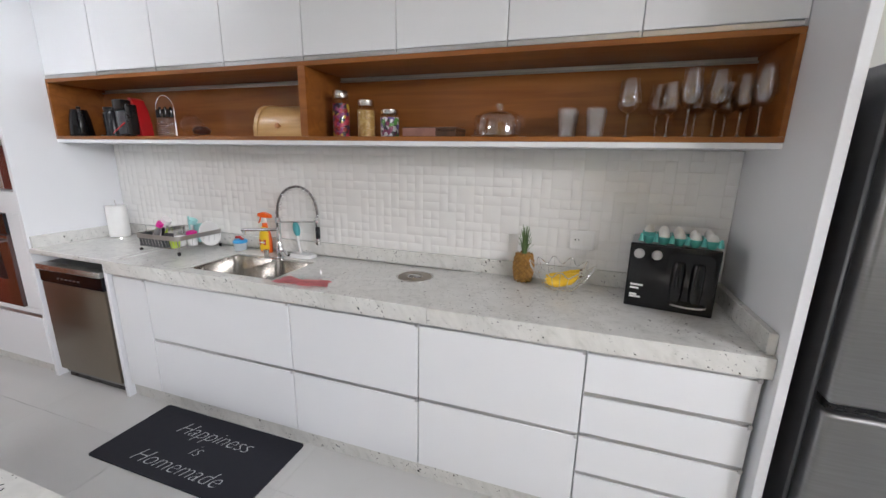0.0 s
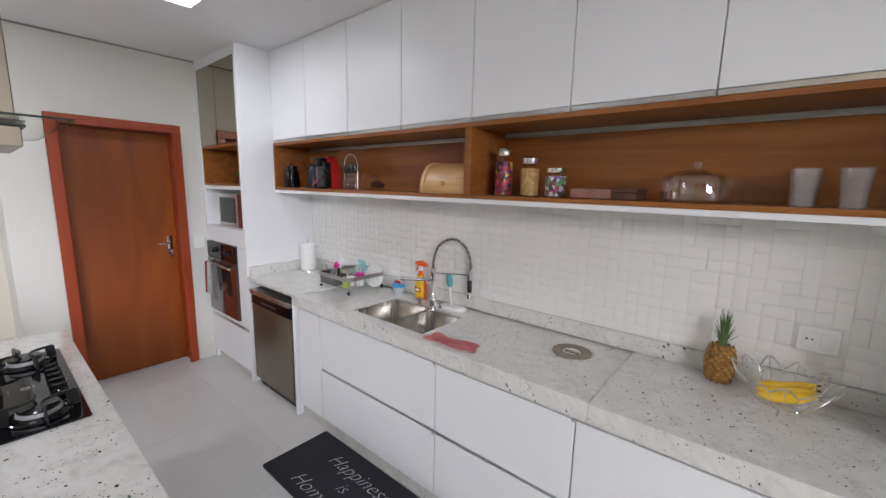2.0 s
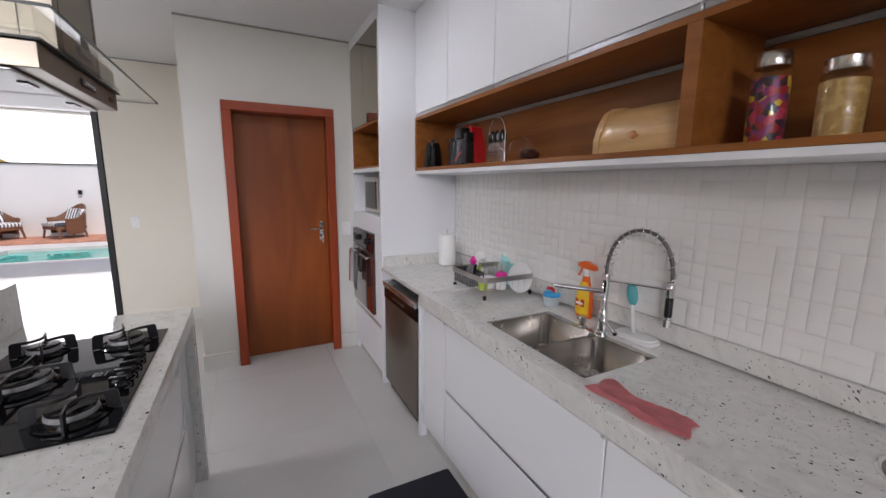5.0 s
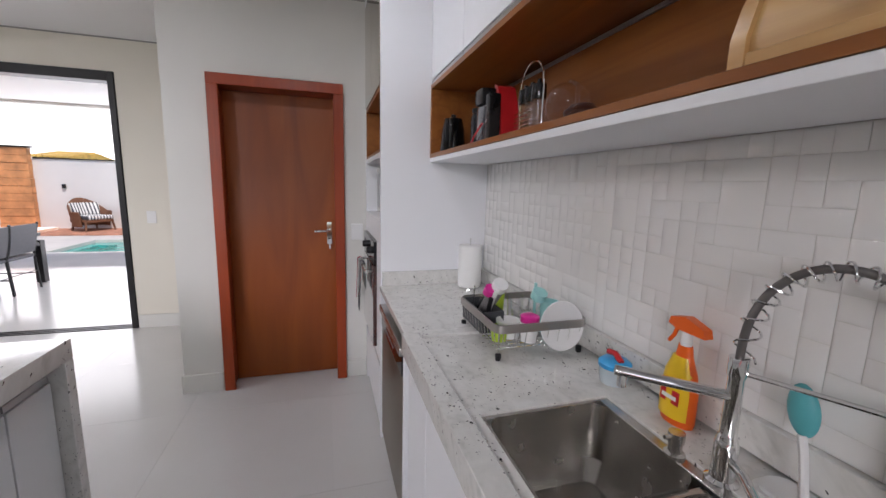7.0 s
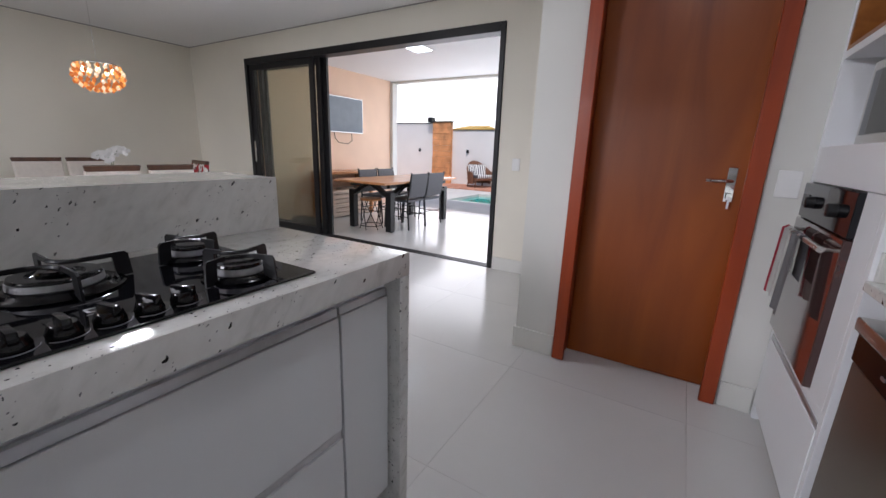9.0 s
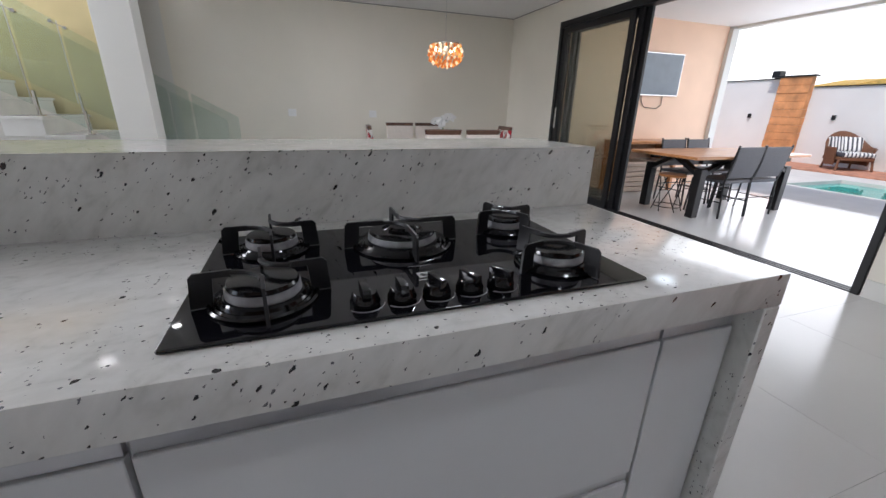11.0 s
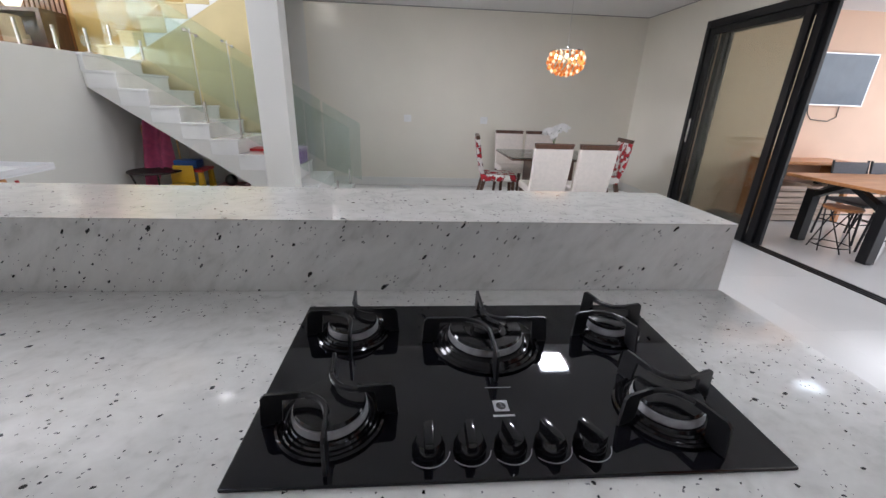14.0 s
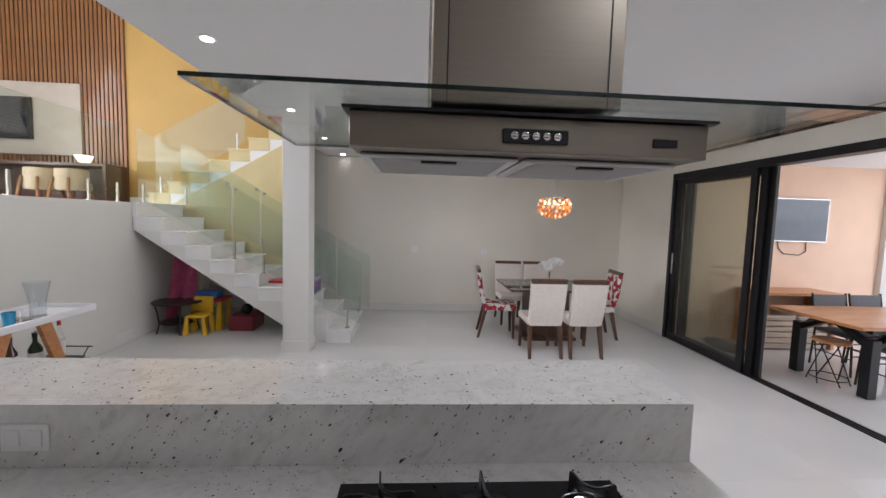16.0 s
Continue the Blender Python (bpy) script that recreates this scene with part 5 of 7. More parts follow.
def arm_chair(x, y):
    a = thing("armchair", "beige padded chair with brown wooden legs", "chair", (x, y, MEZZ_Z), group="chairs at the sideboard")
    pts = []
    for k in range(13):
        t = radians(-25 + 230 * k / 12)
        pts.append((x + 0.20 * math.cos(t), y + 0.22 * math.sin(t)))
    outl = pts + [(x + (px - x) * 0.78, y + (py - y) * 0.78) for px, py in pts[::-1]]
    bm = prism(bmesh.new(), outl, MEZZ_Z + 0.17, MEZZ_Z + 0.50, "z")
    bmesh.ops.bevel(bm, geom=[e for e in bm.edges if abs(e.verts[0].co.z - e.verts[1].co.z) < 1e-4], offset=0.012, segments=2, affect="EDGES")
    part("backrest", bm, M_BEIGE, a)
    part("seat", boxes(((x - 0.15, y - 0.20, MEZZ_Z + 0.18), (x + 0.15, y + 0.16, MEZZ_Z + 0.30)), bevel=0.03, segments=2), M_BEIGE, a)
    for sx in (-1, 1):
        part("leg", rod([(x + sx * 0.11, y + 0.20, MEZZ_Z + 0.36), (x + sx * 0.13, y + 0.235, MEZZ_Z + 0.18), (x + sx * 0.16, y + 0.25, MEZZ_Z)], 0.02, 8), M_SLAT, a, "brown wooden leg")
        part("leg", rod([(x + sx * 0.13, y - 0.17, MEZZ_Z + 0.18), (x + sx * 0.16, y - 0.21, MEZZ_Z)], 0.018, 8), M_SLAT, a, "brown wooden leg")


arm_chair(3.50, -5.62)
arm_chair(3.94, -5.62)

# ---- patio ----
structure("wall_patio", boxes(((-8.85, -4.80, 0), (-5.78, -4.65, 2.9))), M_ORANGE, "salmon painted patio wall")
structure("ceiling_patio", boxes(((-8.9, -4.8, 2.62), (-5.78, 3.0, 2.9))), M_CEIL, "white patio ceiling", "ceiling")
structure("patio_beam", boxes(((-9.05, -4.8, 2.58), (-8.9, 3.0, 3.0))), M_WALL, "white beam at the patio edge", "beam")
structure("patio_post", boxes(((-9.0, -4.82, 0), (-8.85, -4.58, 2.58))), M_WALL, "white patio corner post", "column")
pl = thing("ceiling_light", "square patio ceiling light, switched on", "ceiling light", (-6.77, -2.46, 2.62), group="square ceiling lights")
part("frame", boxes(((-6.93, -2.62, 2.605), (-6.61, -2.30, 2.62)), bevel=0.002), M_WHITE, pl)
part("diffuser", boxes(((-6.90, -2.59, 2.601), (-6.64, -2.33, 2.605))), M_LED, pl)
ptv = thing("television", "flat grey television hanging on the patio wall", "television", (-7.4, -4.6, 1.5))
bm = boxes(((-7.93, -4.645, 1.50), (-6.95, -4.60, 2.14)), bevel=0.003)
part("case", bm, M_ALU, ptv)
part("screen", boxes(((-7.915, -4.60, 1.515), (-6.965, -4.597, 2.125))), mat("tv_screen", (0.10, 0.13, 0.16), 0.12), ptv)
part("cable", rod([(-7.65, -4.64, 1.50), (-7.66, -4.64, 1.36), (-7.55, -4.64, 1.30), (-7.3, -4.64, 1.32), (-7.22, -4.64, 1.40), (-7.2, -4.64, 1.50)], 0.006, 6), M_BLACK, ptv)
bench = thing("wall_bench", "orange-brown wooden counter along the patio wall", "bench", (-7.1, -4.4, 0))
part("top", boxes(((-7.78, -4.645, 0.77), (-6.60, -4.15, 0.81)), bevel=0.004), M_TEAK, bench)
for x in (-7.76, -6.67):
    part("side", boxes(((x, -4.64, 0), (x + 0.05, -4.2, 0.769))), M_TEAK, bench)
M_STRIPE = mat("striped_crate", (0.62, 0.50, 0.40), 0.7, var=0.35, scale=4, stretch=(0.3, 0.3, 9.0))
for x in (-7.42, -6.93):
    cr = thing("crate", "pale wooden slatted crate under the counter", "crate", (x, -4.4, 0), group="crates under the patio counter")
    part("back", boxes(((x - 0.22, -4.6, 0.0), (x + 0.22, -4.58, 0.5))), M_STRIPE, cr)
    for k in range(6):
        part("slat", boxes(((x - 0.22, -4.22, 0.02 + k * 0.08), (x + 0.22, -4.20, 0.085 + k * 0.08)), bevel=0.002), M_STRIPE, cr)
    for sx in (-0.22, 0.20):
        part("side", boxes(((x + sx, -4.58, 0.0), (x + sx + 0.02, -4.22, 0.5))), M_STRIPE, cr)

pt = thing("patio_table", "long wooden patio table on black angled legs", "table", (-7.2, -3.08, 0))
part("tabletop", boxes(((-8.2, -3.58, 0.725), (-6.15, -2.58, 0.76)), bevel=0.006), M_TEAK, pt, "orange-brown wooden top")
for y in (-3.45, -2.72):
    part("rail", boxes(((-8.0, y - 0.03, 0.66), (-6.4, y + 0.03, 0.7245)), bevel=0.003), M_BLKALU, pt)
for x in (-7.98, -6.44):
    for y in (-3.46, -2.72):
        leg = part("leg", boxes(((x - 0.05, y - 0.05, 0.0), (x + 0.05, y + 0.05, 0.60)), bevel=0.004), M_BLKALU, pt, "thick black square leg")
        s = 1 if x < -7 else -1
        bm = bmesh.new()
        prism(bm, [(x - 0.05, 0.52), (x + 0.05, 0.52), (x + s * 0.38 + 0.05, 0.7), (x + s * 0.38 - 0.05, 0.7)], y - 0.045, y + 0.045)
        part("brace", bm, M_BLKALU, leg)
        bm = bmesh.new()
        sy = 1 if y < -3.1 else -1
        prism(bm, [(y - 0.05, 0.52), (y + 0.05, 0.52), (y + sy * 0.33 + 0.05, 0.7), (y + sy * 0.33 - 0.05, 0.7)], x - 0.045, x + 0.045, "x")
        part("brace", bm, M_BLKALU, leg)
M_SLING = mat("grey_sling", (0.10, 0.10, 0.11), 0.6, var=0.15, scale=80, bump=0.2, bscale=500)


def patio_chair():
    c = thing("patio_chair", "dark grey metal patio chair with a woven seat", "chair", group="chairs at the patio table")
    part("seat", boxes(((-0.22, -0.22, 0.43), (0.22, 0.22, 0.47)), bevel=0.008), M_SLING, c)
    part("backrest", slab_between((0, -0.22, 0.50), (0, -0.28, 0.87), 0.44, 0.02, 0.01), M_SLING, c)
    for sx in (-1, 1):
        part("back_post", rod([(sx * 0.225, -0.24, 0.0), (sx * 0.225, -0.21, 0.45), (sx * 0.225, -0.287, 0.89)], 0.012, 8), M_BLKALU, c)
        part("leg", rod([(sx * 0.225, 0.24, 0.0), (sx * 0.225, 0.21, 0.45)], 0.012, 8), M_BLKALU, c)
        part("stretcher", rod([(sx * 0.225, -0.23, 0.2), (sx * 0.225, 0.225, 0.2)], 0.007, 6), M_BLKALU, c)
    part("stretcher", rod([(-0.225, 0.225, 0.24), (0.225, 0.225, 0.24)], 0.007, 6), M_BLKALU, c)
    part("stretcher", rod([(-0.225, -0.225, 0.24), (0.225, -0.225, 0.24)], 0.007, 6), M_BLKALU, c)
    return c


pc = patio_chair()
pc.matrix_basis = pose(-6.93, -2.80, 0, 0, 0, 180)
for x, y, a in ((-7.42, -2.80, 178), (-7.10, -3.47, 0), (-7.61, -3.48, 2)):
    copy_thing(pc, pose(x, y, 0, 0, 0, a))
stool = thing("stool", "low round wooden stool on crossed wire legs", "stool", (-6.47, -3.12, 0))
part("seat", turned([(0.0, 0.0), (0.16, 0.0), (0.17, 0.015), (0.16, 0.03), (0.0, 0.03)], (-6.47, -3.12, 0.45), 28), M_TEAK, stool)
for k in range(6):
    a, b = k * math.pi / 3, k * math.pi / 3 + 1.3
    part("wire_leg", rod([(-6.47 + 0.14 * math.cos(a), -3.12 + 0.14 * math.sin(a), 0.45), (-6.47 + 0.18 * math.cos(b), -3.12 + 0.18 * math.sin(b), 0.0)], 0.007, 6), M_BLKALU, stool)
part("ring", rod([(-6.47 + 0.17 * math.cos(k * math.pi / 12), -3.12 + 0.17 * math.sin(k * math.pi / 12), 0.06) for k in range(24)], 0.006, 6, True), M_BLKALU, stool)
bag = turned([(0.0, 0.0), (0.16, 0.005), (0.20, 0.04), (0.15, 0.09), (0.06, 0.11), (0.0, 0.10)], (0, 0, 0), 18)
for v in bag.verts:
    v.co += Vector(noise.noise_vector(v.co * 9)) * 0.03
    v.co.z = max(v.co.z, 0.0)
bmesh.ops.scale(bag, vec=(0.8, 2.0, 1.0), verts=bag.verts[:])
solid("plastic_bag", bag, glass_mat("film", (0.92, 0.95, 1.0), clear=0.7, rough=0.15), "crumpled clear plastic bag on the patio floor", "bag").location = (-6.15, -4.22, 0.0)

# ---- garden ----
# glowing far wall, added to stand in for the blown-out white sky
sky_glow = bpy.data.materials.new("white_sky_glow")
sky_glow.use_nodes = True
sky_glow.node_tree.nodes["Principled BSDF"].inputs["Emission Color"].default_value = (1.0, 0.99, 0.97, 1)
sky_glow.node_tree.nodes["Principled BSDF"].inputs["Emission Strength"].default_value = 1.05
structure("backdrop", boxes(((-92.0, -120, -1), (-90.0, 90, 70))), sky_glow, "glowing white wall in place of the overexposed sky behind the garden", "sky")
M_DECK = mat("pale_paving", (0.60, 0.57, 0.53), 0.7, var=0.08, scale=2.0, bump=0.1, bscale=60)
M_GWALL = mat("garden_wall_paint", (0.72, 0.70, 0.67), 0.75, var=0.05, scale=0.8, bump=0.1, bscale=90)
structure("ground", boxes(((-400, -400, -0.5), (-15.2, 400, -0.05)), ((-15.2, 12, -0.5), (400, 400, -0.05)), ((-15.2, -400, -0.5), (400, -12, -0.05)), ((6.5, -12, -0.5), (400, 12, -0.05))), mat("garden_soil", (0.14, 0.16, 0.07), 0.9, var=0.4, scale=0.6), "plain ground round the house", "ground")
structure("pavement", boxes(((-10.85, -12, -0.3), (-9.0, 12, -0.03)), ((-15.2, -12, -0.3), (-12.75, 12, -0.03)), ((-12.75, -12, -0.3), (-10.85, -4.3, -0.03)), ((-12.75, 2.5, -0.3), (-10.85, 12, -0.03))), M_DECK, "pale paved pool terrace", "pavement")
structure("water", boxes(((-12.73, -4.28, -0.3), (-10.87, 2.48, -0.10))), mat("pool_water", (0.05, 0.42, 0.36), 0.05, var=0.2, scale=2.0, bump=0.3, bscale=5), "turquoise swimming pool water", "water")
structure("garden_wall", boxes(((-15.2, -7.0, -0.1), (-15.0, 12, 1.97)), ((-15.2, -12, -0.1), (-15.0, -7.0, 2.22)), ((-15.0, -10.0, -0.1), (-9.0, -9.8, 2.3)), ((-15.0, 11.8, -0.1), (-9.0, 12.0, 2.1))), M_GWALL, "white rendered garden wall")
structure("wall_coping", boxes(((-15.23, -6.59, 1.9701), (-14.97, 12, 2.0)), ((-15.23, -12, 2.2201), (-14.97, -7.42, 2.25)), bevel=0.004), M_BLKALU, "dark coping on the garden wall", "coping")
M_STONE = mat("orange_stone", (0.60, 0.27, 0.11), 0.7, var=0.35, scale=3.0, bump=0.4, bscale=25)
pier = thing("stone_pier", "tall orange stone cascade pier with a dark cap", "pier", (-14.9, -7.0, 0))
rng = random.Random(31)
for k in range(11):
    part("stone_course", boxes(((-14.99, -7.40 + rng.uniform(0, 0.015), -0.03 + k * 0.207), (-14.82 + rng.uniform(0, 0.02), -6.60 - rng.uniform(0, 0.015), 0.172 + k * 0.207)), bevel=0.006), M_STONE, pier)
part("cap", boxes(((-15.02, -7.42, 2.2501), (-14.78, -6.56, 2.29)), ((-15.02, -7.62, 2.2501), (-14.78, -7.4201, 2.43)), bevel=0.004), M_BLKALU, pier)
for y in (-8.08, -5.95, -3.54):
    gl = thing("garden_light", "small dark wall light on the garden wall", "wall light", (-14.98, y, 1.2), group="lights on the garden wall")
    part("case", boxes(((-14.999, y - 0.04, 1.16), (-14.94, y + 0.04, 1.28)), bevel=0.006), M_BLKALU, gl)
    part("lens", boxes(((-14.985, y - 0.03, 1.152), (-14.95, y + 0.03, 1.1595))), M_WHITE, gl)
solid("flower_bed", boxes(((-14.99, -11.5, -0.03), (-13.6, 11.5, 0.02)), bevel=0.01), mat("red_mulch", (0.46, 0.22, 0.14), 0.9, var=0.25, scale=6), "reddish planting strip along the wall", "flower bed")
# neighbours beyond the wall
house = thing("neighbour_house", "low house with a yellowish tiled roof behind the wall", "house", (-19.0, -6.4, 0))
part("wall", boxes(((-20.5, -7.9, -0.05), (-17.6, -7.1, 2.1))), M_GWALL, house)
M_ROOF = mat("yellow_roof_tile", (0.62, 0.40, 0.10), 0.8, var=0.2, scale=5, bump=0.3, bscale=20)
roof = part("roof", prism(bmesh.new(), [(-20.8, 2.1001), (-17.3, 2.1001), (-19.05, 2.36)], -8.1, -6.9), M_ROOF, house, "pitched yellow tiled roof")
for k in range(7):
    part("roof_tile", prism(bmesh.new(), [(-17.28, 2.105), (-17.30, 2.15), (-19.0, 2.40), (-19.04, 2.365)], -8.08 + k * 0.165, -7.96 + k * 0.165), M_ROOF, roof)
shrub = thing("shrub", "green leafy shrub rising behind the garden wall", "shrub", (-15.9, -3.0, -0.05))
part("trunk", rod([(-15.9, -3.0, -0.05), (-15.88, -2.97, 0.9), (-15.93, -3.05, 1.7)], 0.04, 8), M_DARKW, shrub)
for k in range(5):
    part("limb", rod([(-15.9, -3.0, 1.2 + 0.08 * k), (-15.9 + 0.2 * math.cos(k * 1.3), -3.0 + 0.35 * math.sin(k * 1.3), 1.75 + 0.04 * k)], 0.014, 6), M_DARKW, shrub)
bm = bmesh.new()
for k in range(420):
    c = Vector((-15.9 + rng.gauss(0, 0.22), -3.0 + rng.gauss(0, 0.30), 1.95 + rng.gauss(0, 0.10)))
    d = Vector((rng.gauss(0, 1), rng.gauss(0, 1), rng.gauss(0, 0.6))).normalized() * rng.uniform(0.05, 0.09)
    w = d.cross(Vector((rng.random(), rng.random(), 1))).normalized() * 0.02
    bm.faces.new([bm.verts.new(c + p) for p in (-d, w, d, -w)])
tagged(part("crown", bm, M_SHRUB, shrub, smooth=False), kind="stuff")
M_WICK = mat("brown_wicker", (0.16, 0.07, 0.035), 0.6, var=0.3, scale=60, bump=0.4, bscale=200)
M_STRP = mat("striped_cushion", (0.55, 0.54, 0.52), 0.8)
_n, _l = M_STRP.node_tree.nodes, M_STRP.node_tree.links
_tc, _wv, _rp = _n.new("ShaderNodeTexCoord"), _n.new("ShaderNodeTexWave"), _n.new("ShaderNodeValToRGB")
_wv.bands_direction, _wv.inputs["Scale"].default_value = "Y", 4.0
_rp.color_ramp.interpolation = "CONSTANT"
_rp.color_ramp.elements[0].color, _rp.color_ramp.elements[1].color, _rp.color_ramp.elements[1].position = (0.06, 0.06, 0.07, 1), (0.72, 0.71, 0.68, 1), 0.4
_l.new(_tc.outputs["Object"], _wv.inputs["Vector"])
_l.new(_wv.outputs["Fac"], _rp.inputs["Fac"])
_l.new(_rp.outputs[0], _n["Principled BSDF"].inputs["Base Color"])


def wicker_armchair(label):
    """Faces +x; a rounded wicker shell that falls from the back to the arms."""
    w = thing("wicker_armchair", label, "armchair", group="wicker armchairs by the garden wall")
    bm, rings = bmesh.new(), []
    for k in range(25):
        a = radians(62 + 236 * k / 24)
        back = max(0.0, -math.cos(a))
        top = 0.52 + 0.36 * back ** 1.4
        ca, sa = math.cos(a), math.sin(a)
        rings.append([bm.verts.new((0.40 * ca * f, 0.44 * sa * f, z)) for f, z in ((0.92, 0.12), (1.0, 0.34), (1.08, top - 0.03), (1.10, top), (1.04, top + 0.02), (0.98, top - 0.02), (0.90, 0.36), (0.84, 0.12))])
    for lo, hi in zip(rings, rings[1:]):
        for k in range(8):
            bm.faces.new((lo[k], lo[(k + 1) % 8], hi[(k + 1) % 8], hi[k]))
    bm.faces.new(rings[0][::-1])
    bm.faces.new(rings[-1])
    part("shell", bm, M_WICK, w, "woven brown wicker shell")
    part("seat_frame", boxes(((-0.30, -0.34, 0.24), (0.36, 0.34, 0.32)), bevel=0.02, segments=2), M_WICK, w)
    part("cushion", boxes(((-0.28, -0.33, 0.321), (0.38, 0.33, 0.43)), bevel=0.04, segments=3), M_STRP, w, "striped seat cushion")
    for y, turn in ((-0.14, 14), (0.16, -18)):
        bm = boxes(((-0.05, -0.19, 0.0), (0.05, 0.19, 0.36)), bevel=0.045, segments=3)
        bmesh.ops.transform(bm, matrix=pose(-0.20, y, 0.42, 0, -20, turn), verts=bm.verts[:])
        part("pillow", bm, M_STRP, w, "loose patterned pillow")
    for sx, sy in ((0.30, 0.34), (0.30, -0.34), (-0.26, 0.28), (-0.26, -0.28)):
        part("leg", rod([(sx, sy, 0.26), (sx * 1.12, sy * 1.1, 0.0)], 0.026, 8), M_WICK, w)
    return w


wa = wicker_armchair("brown wicker armchair with striped cushions by the garden wall")
wa.matrix_basis = pose(-14.45, -5.15, 0.02, 0, 0, 58)
copy_thing(wa, pose(-14.45, -3.78, 0.02, 0, 0, -48))

# ---- tap ----
tap = thing("kitchen_tap", "tall chrome kitchen tap with a spring hose", "tap", (-1.655, 1.93, 0.919))
part("base", turned([(0.030, 0.0), (0.030, 0.008), (0.022, 0.014), (0.021, 0.085), (0.017, 0.10), (0.0145, 0.11), (0.0145, 0.225), (0.017, 0.23), (0.017, 0.265), (0.0, 0.265)], (-1.655, 1.93, 0.919), 24), M_CHROME, tap)
arch = []
for k in range(25):
    a = math.pi * k / 24
    u = (1 - math.cos(a)) / 2
    arch.append((-1.655 + 0.215 * u, 1.93 + 0.11 * u, 1.18 + 0.195 * math.sin(a) ** 0.8))
hose = part("hose", rod(arch, 0.0075, 10), mat("grey_hose", (0.16, 0.15, 0.145), 0.35, metal=0.6), tap, "dark hose inside the spring")
coil = []
for k in range(15 * 12):
    s = k / (15 * 12 - 1)
    i = min(int(s * 24), 23)
    p, q = Vector(arch[i]), Vector(arch[i + 1])
    c = p.lerp(q, s * 24 - i)
    d = (q - p).normalized()
    n1 = d.cross(Vector((0.45, -0.89, 0))).normalized()
    n2 = d.cross(n1)
    th = k / 12 * 2 * math.pi
    coil.append(c + (n1 * math.cos(th) + n2 * math.sin(th)) * (0.0125 + 0.012 * (0.5 + 0.5 * math.cos(th)) * (1 - 0.6 * s)))
part("spring", rod(coil, 0.0022, 5), M_CHROME, hose, "open chrome spring coil")
head = part("spray_head", turned([(0.017, 0.0), (0.018, 0.03), (0.013, 0.035), (0.013, 0.12), (0.016, 0.125), (0.016, 0.17), (0.0, 0.17)], (-1.44, 2.035, 1.005), 20), M_CHROME, tap)
part("grip", turned([(0.0136, 0.04), (0.0145, 0.05), (0.0145, 0.11), (0.0136, 0.118)], (-1.44, 2.035, 1.005), 20), M_BLACK, head)
part("holder_arm", rod([(-1.655, 1.93, 1.155), (-1.44, 2.035, 1.155)], 0.005, 8), M_CHROME, tap)
bm = rod([(-1.655, 1.93, 1.105), (-1.70, 1.84, 1.118), (-1.765, 1.745, 1.128)], 0.0105, 12)
tube(bm, [(-1.757, 1.757, 1.122), (-1.757, 1.757, 1.095)], 0.009, 10)
part("spout", bm, M_CHROME, tap)
part("lever", rod([(-1.635, 1.925, 0.975), (-1.60, 1.905, 0.98), (-1.545, 1.875, 0.962)], 0.009, 10), M_CHROME, tap)
pump = thing("soap_pump", "short brushed steel soap pump on the sink edge", "soap pump", (-1.745, 1.908, 0.919))
part("body", turned([(0.022, 0.0), (0.022, 0.006), (0.014, 0.01), (0.014, 0.03), (0.017, 0.032), (0.017, 0.055), (0.0, 0.056)], (-1.745, 1.908, 0.919), 20), M_STEEL, pump)
part("nozzle", rod([(-1.745, 1.908, 0.965), (-1.745, 1.875, 0.967)], 0.005, 8), M_STEEL, pump)

# ---- things by the sink ----
M_OR = mat("orange_plastic", (0.85, 0.13, 0.01), 0.3, var=0.06)
M_YB = mat("yellow_bottle", (0.85, 0.55, 0.02), 0.3, var=0.06)
sp = thing("spray_bottle", "yellow and orange cleaning spray bottle", "spray bottle", (-1.84, 2.015, LOW))
body = lathe(bmesh.new(), [(1e-5, 0.0), (0.042, 0.0), (0.045, 0.01), (0.045, 0.09), (0.038, 0.13), (0.022, 0.175), (0.018, 0.20), (1e-5, 0.20)], (0, 0, 0), 24)
bmesh.ops.scale(body, vec=(1.0, 0.62, 1.0), verts=body.verts[:])
bmesh.ops.translate(body, vec=(-1.84, 2.015, LOW), verts=body.verts[:])
part("body", body, M_OR, sp)
lab = lathe(bmesh.new(), [(0.0455, 0.018), (0.0458, 0.088), (0.039, 0.131), (0.0235, 0.172)], (0, 0, 0), 24)
bmesh.ops.scale(lab, vec=(1.0, 0.66, 1.0), verts=lab.verts[:])
bmesh.ops.translate(lab, vec=(-1.843, 2.013, LOW), verts=lab.verts[:])
part("wrap", lab, M_YB, sp, "yellow wrap label")
part("badge", boxes(((-1.868, 1.9835, LOW + 0.055), (-1.815, 1.986, LOW + 0.09)), bevel=0.0008), M_RED, sp)
part("badge_bar", boxes(((-1.862, 1.982, LOW + 0.066), (-1.822, 1.9838, LOW + 0.076))), M_WHITE, sp)
part("neck", turned([(0.013, 0.20), (0.012, 0.235), (0.0, 0.235)], (-1.84, 2.015, LOW), 16), M_WHITE, sp)
bm = bmesh.new()
prism(bm, [(-1.885, LOW + 0.245), (-1.880, LOW + 0.262), (-1.84, LOW + 0.272), (-1.79, LOW + 0.255), (-1.785, LOW + 0.235), (-1.86, LOW + 0.236)], 2.002, 2.028)
trig = part("trigger_head", bm, M_OR, sp, "orange trigger head")
part("trigger", rod([(-1.868, 2.015, LOW + 0.238), (-1.875, 2.015, LOW + 0.215), (-1.888, 2.015, LOW + 0.195)], 0.005, 8), M_OR, trig)
pot = thing("detergent_pot", "clear plastic pot with a blue lid and red cap", "pot", (-2.05, 2.0, LOW))
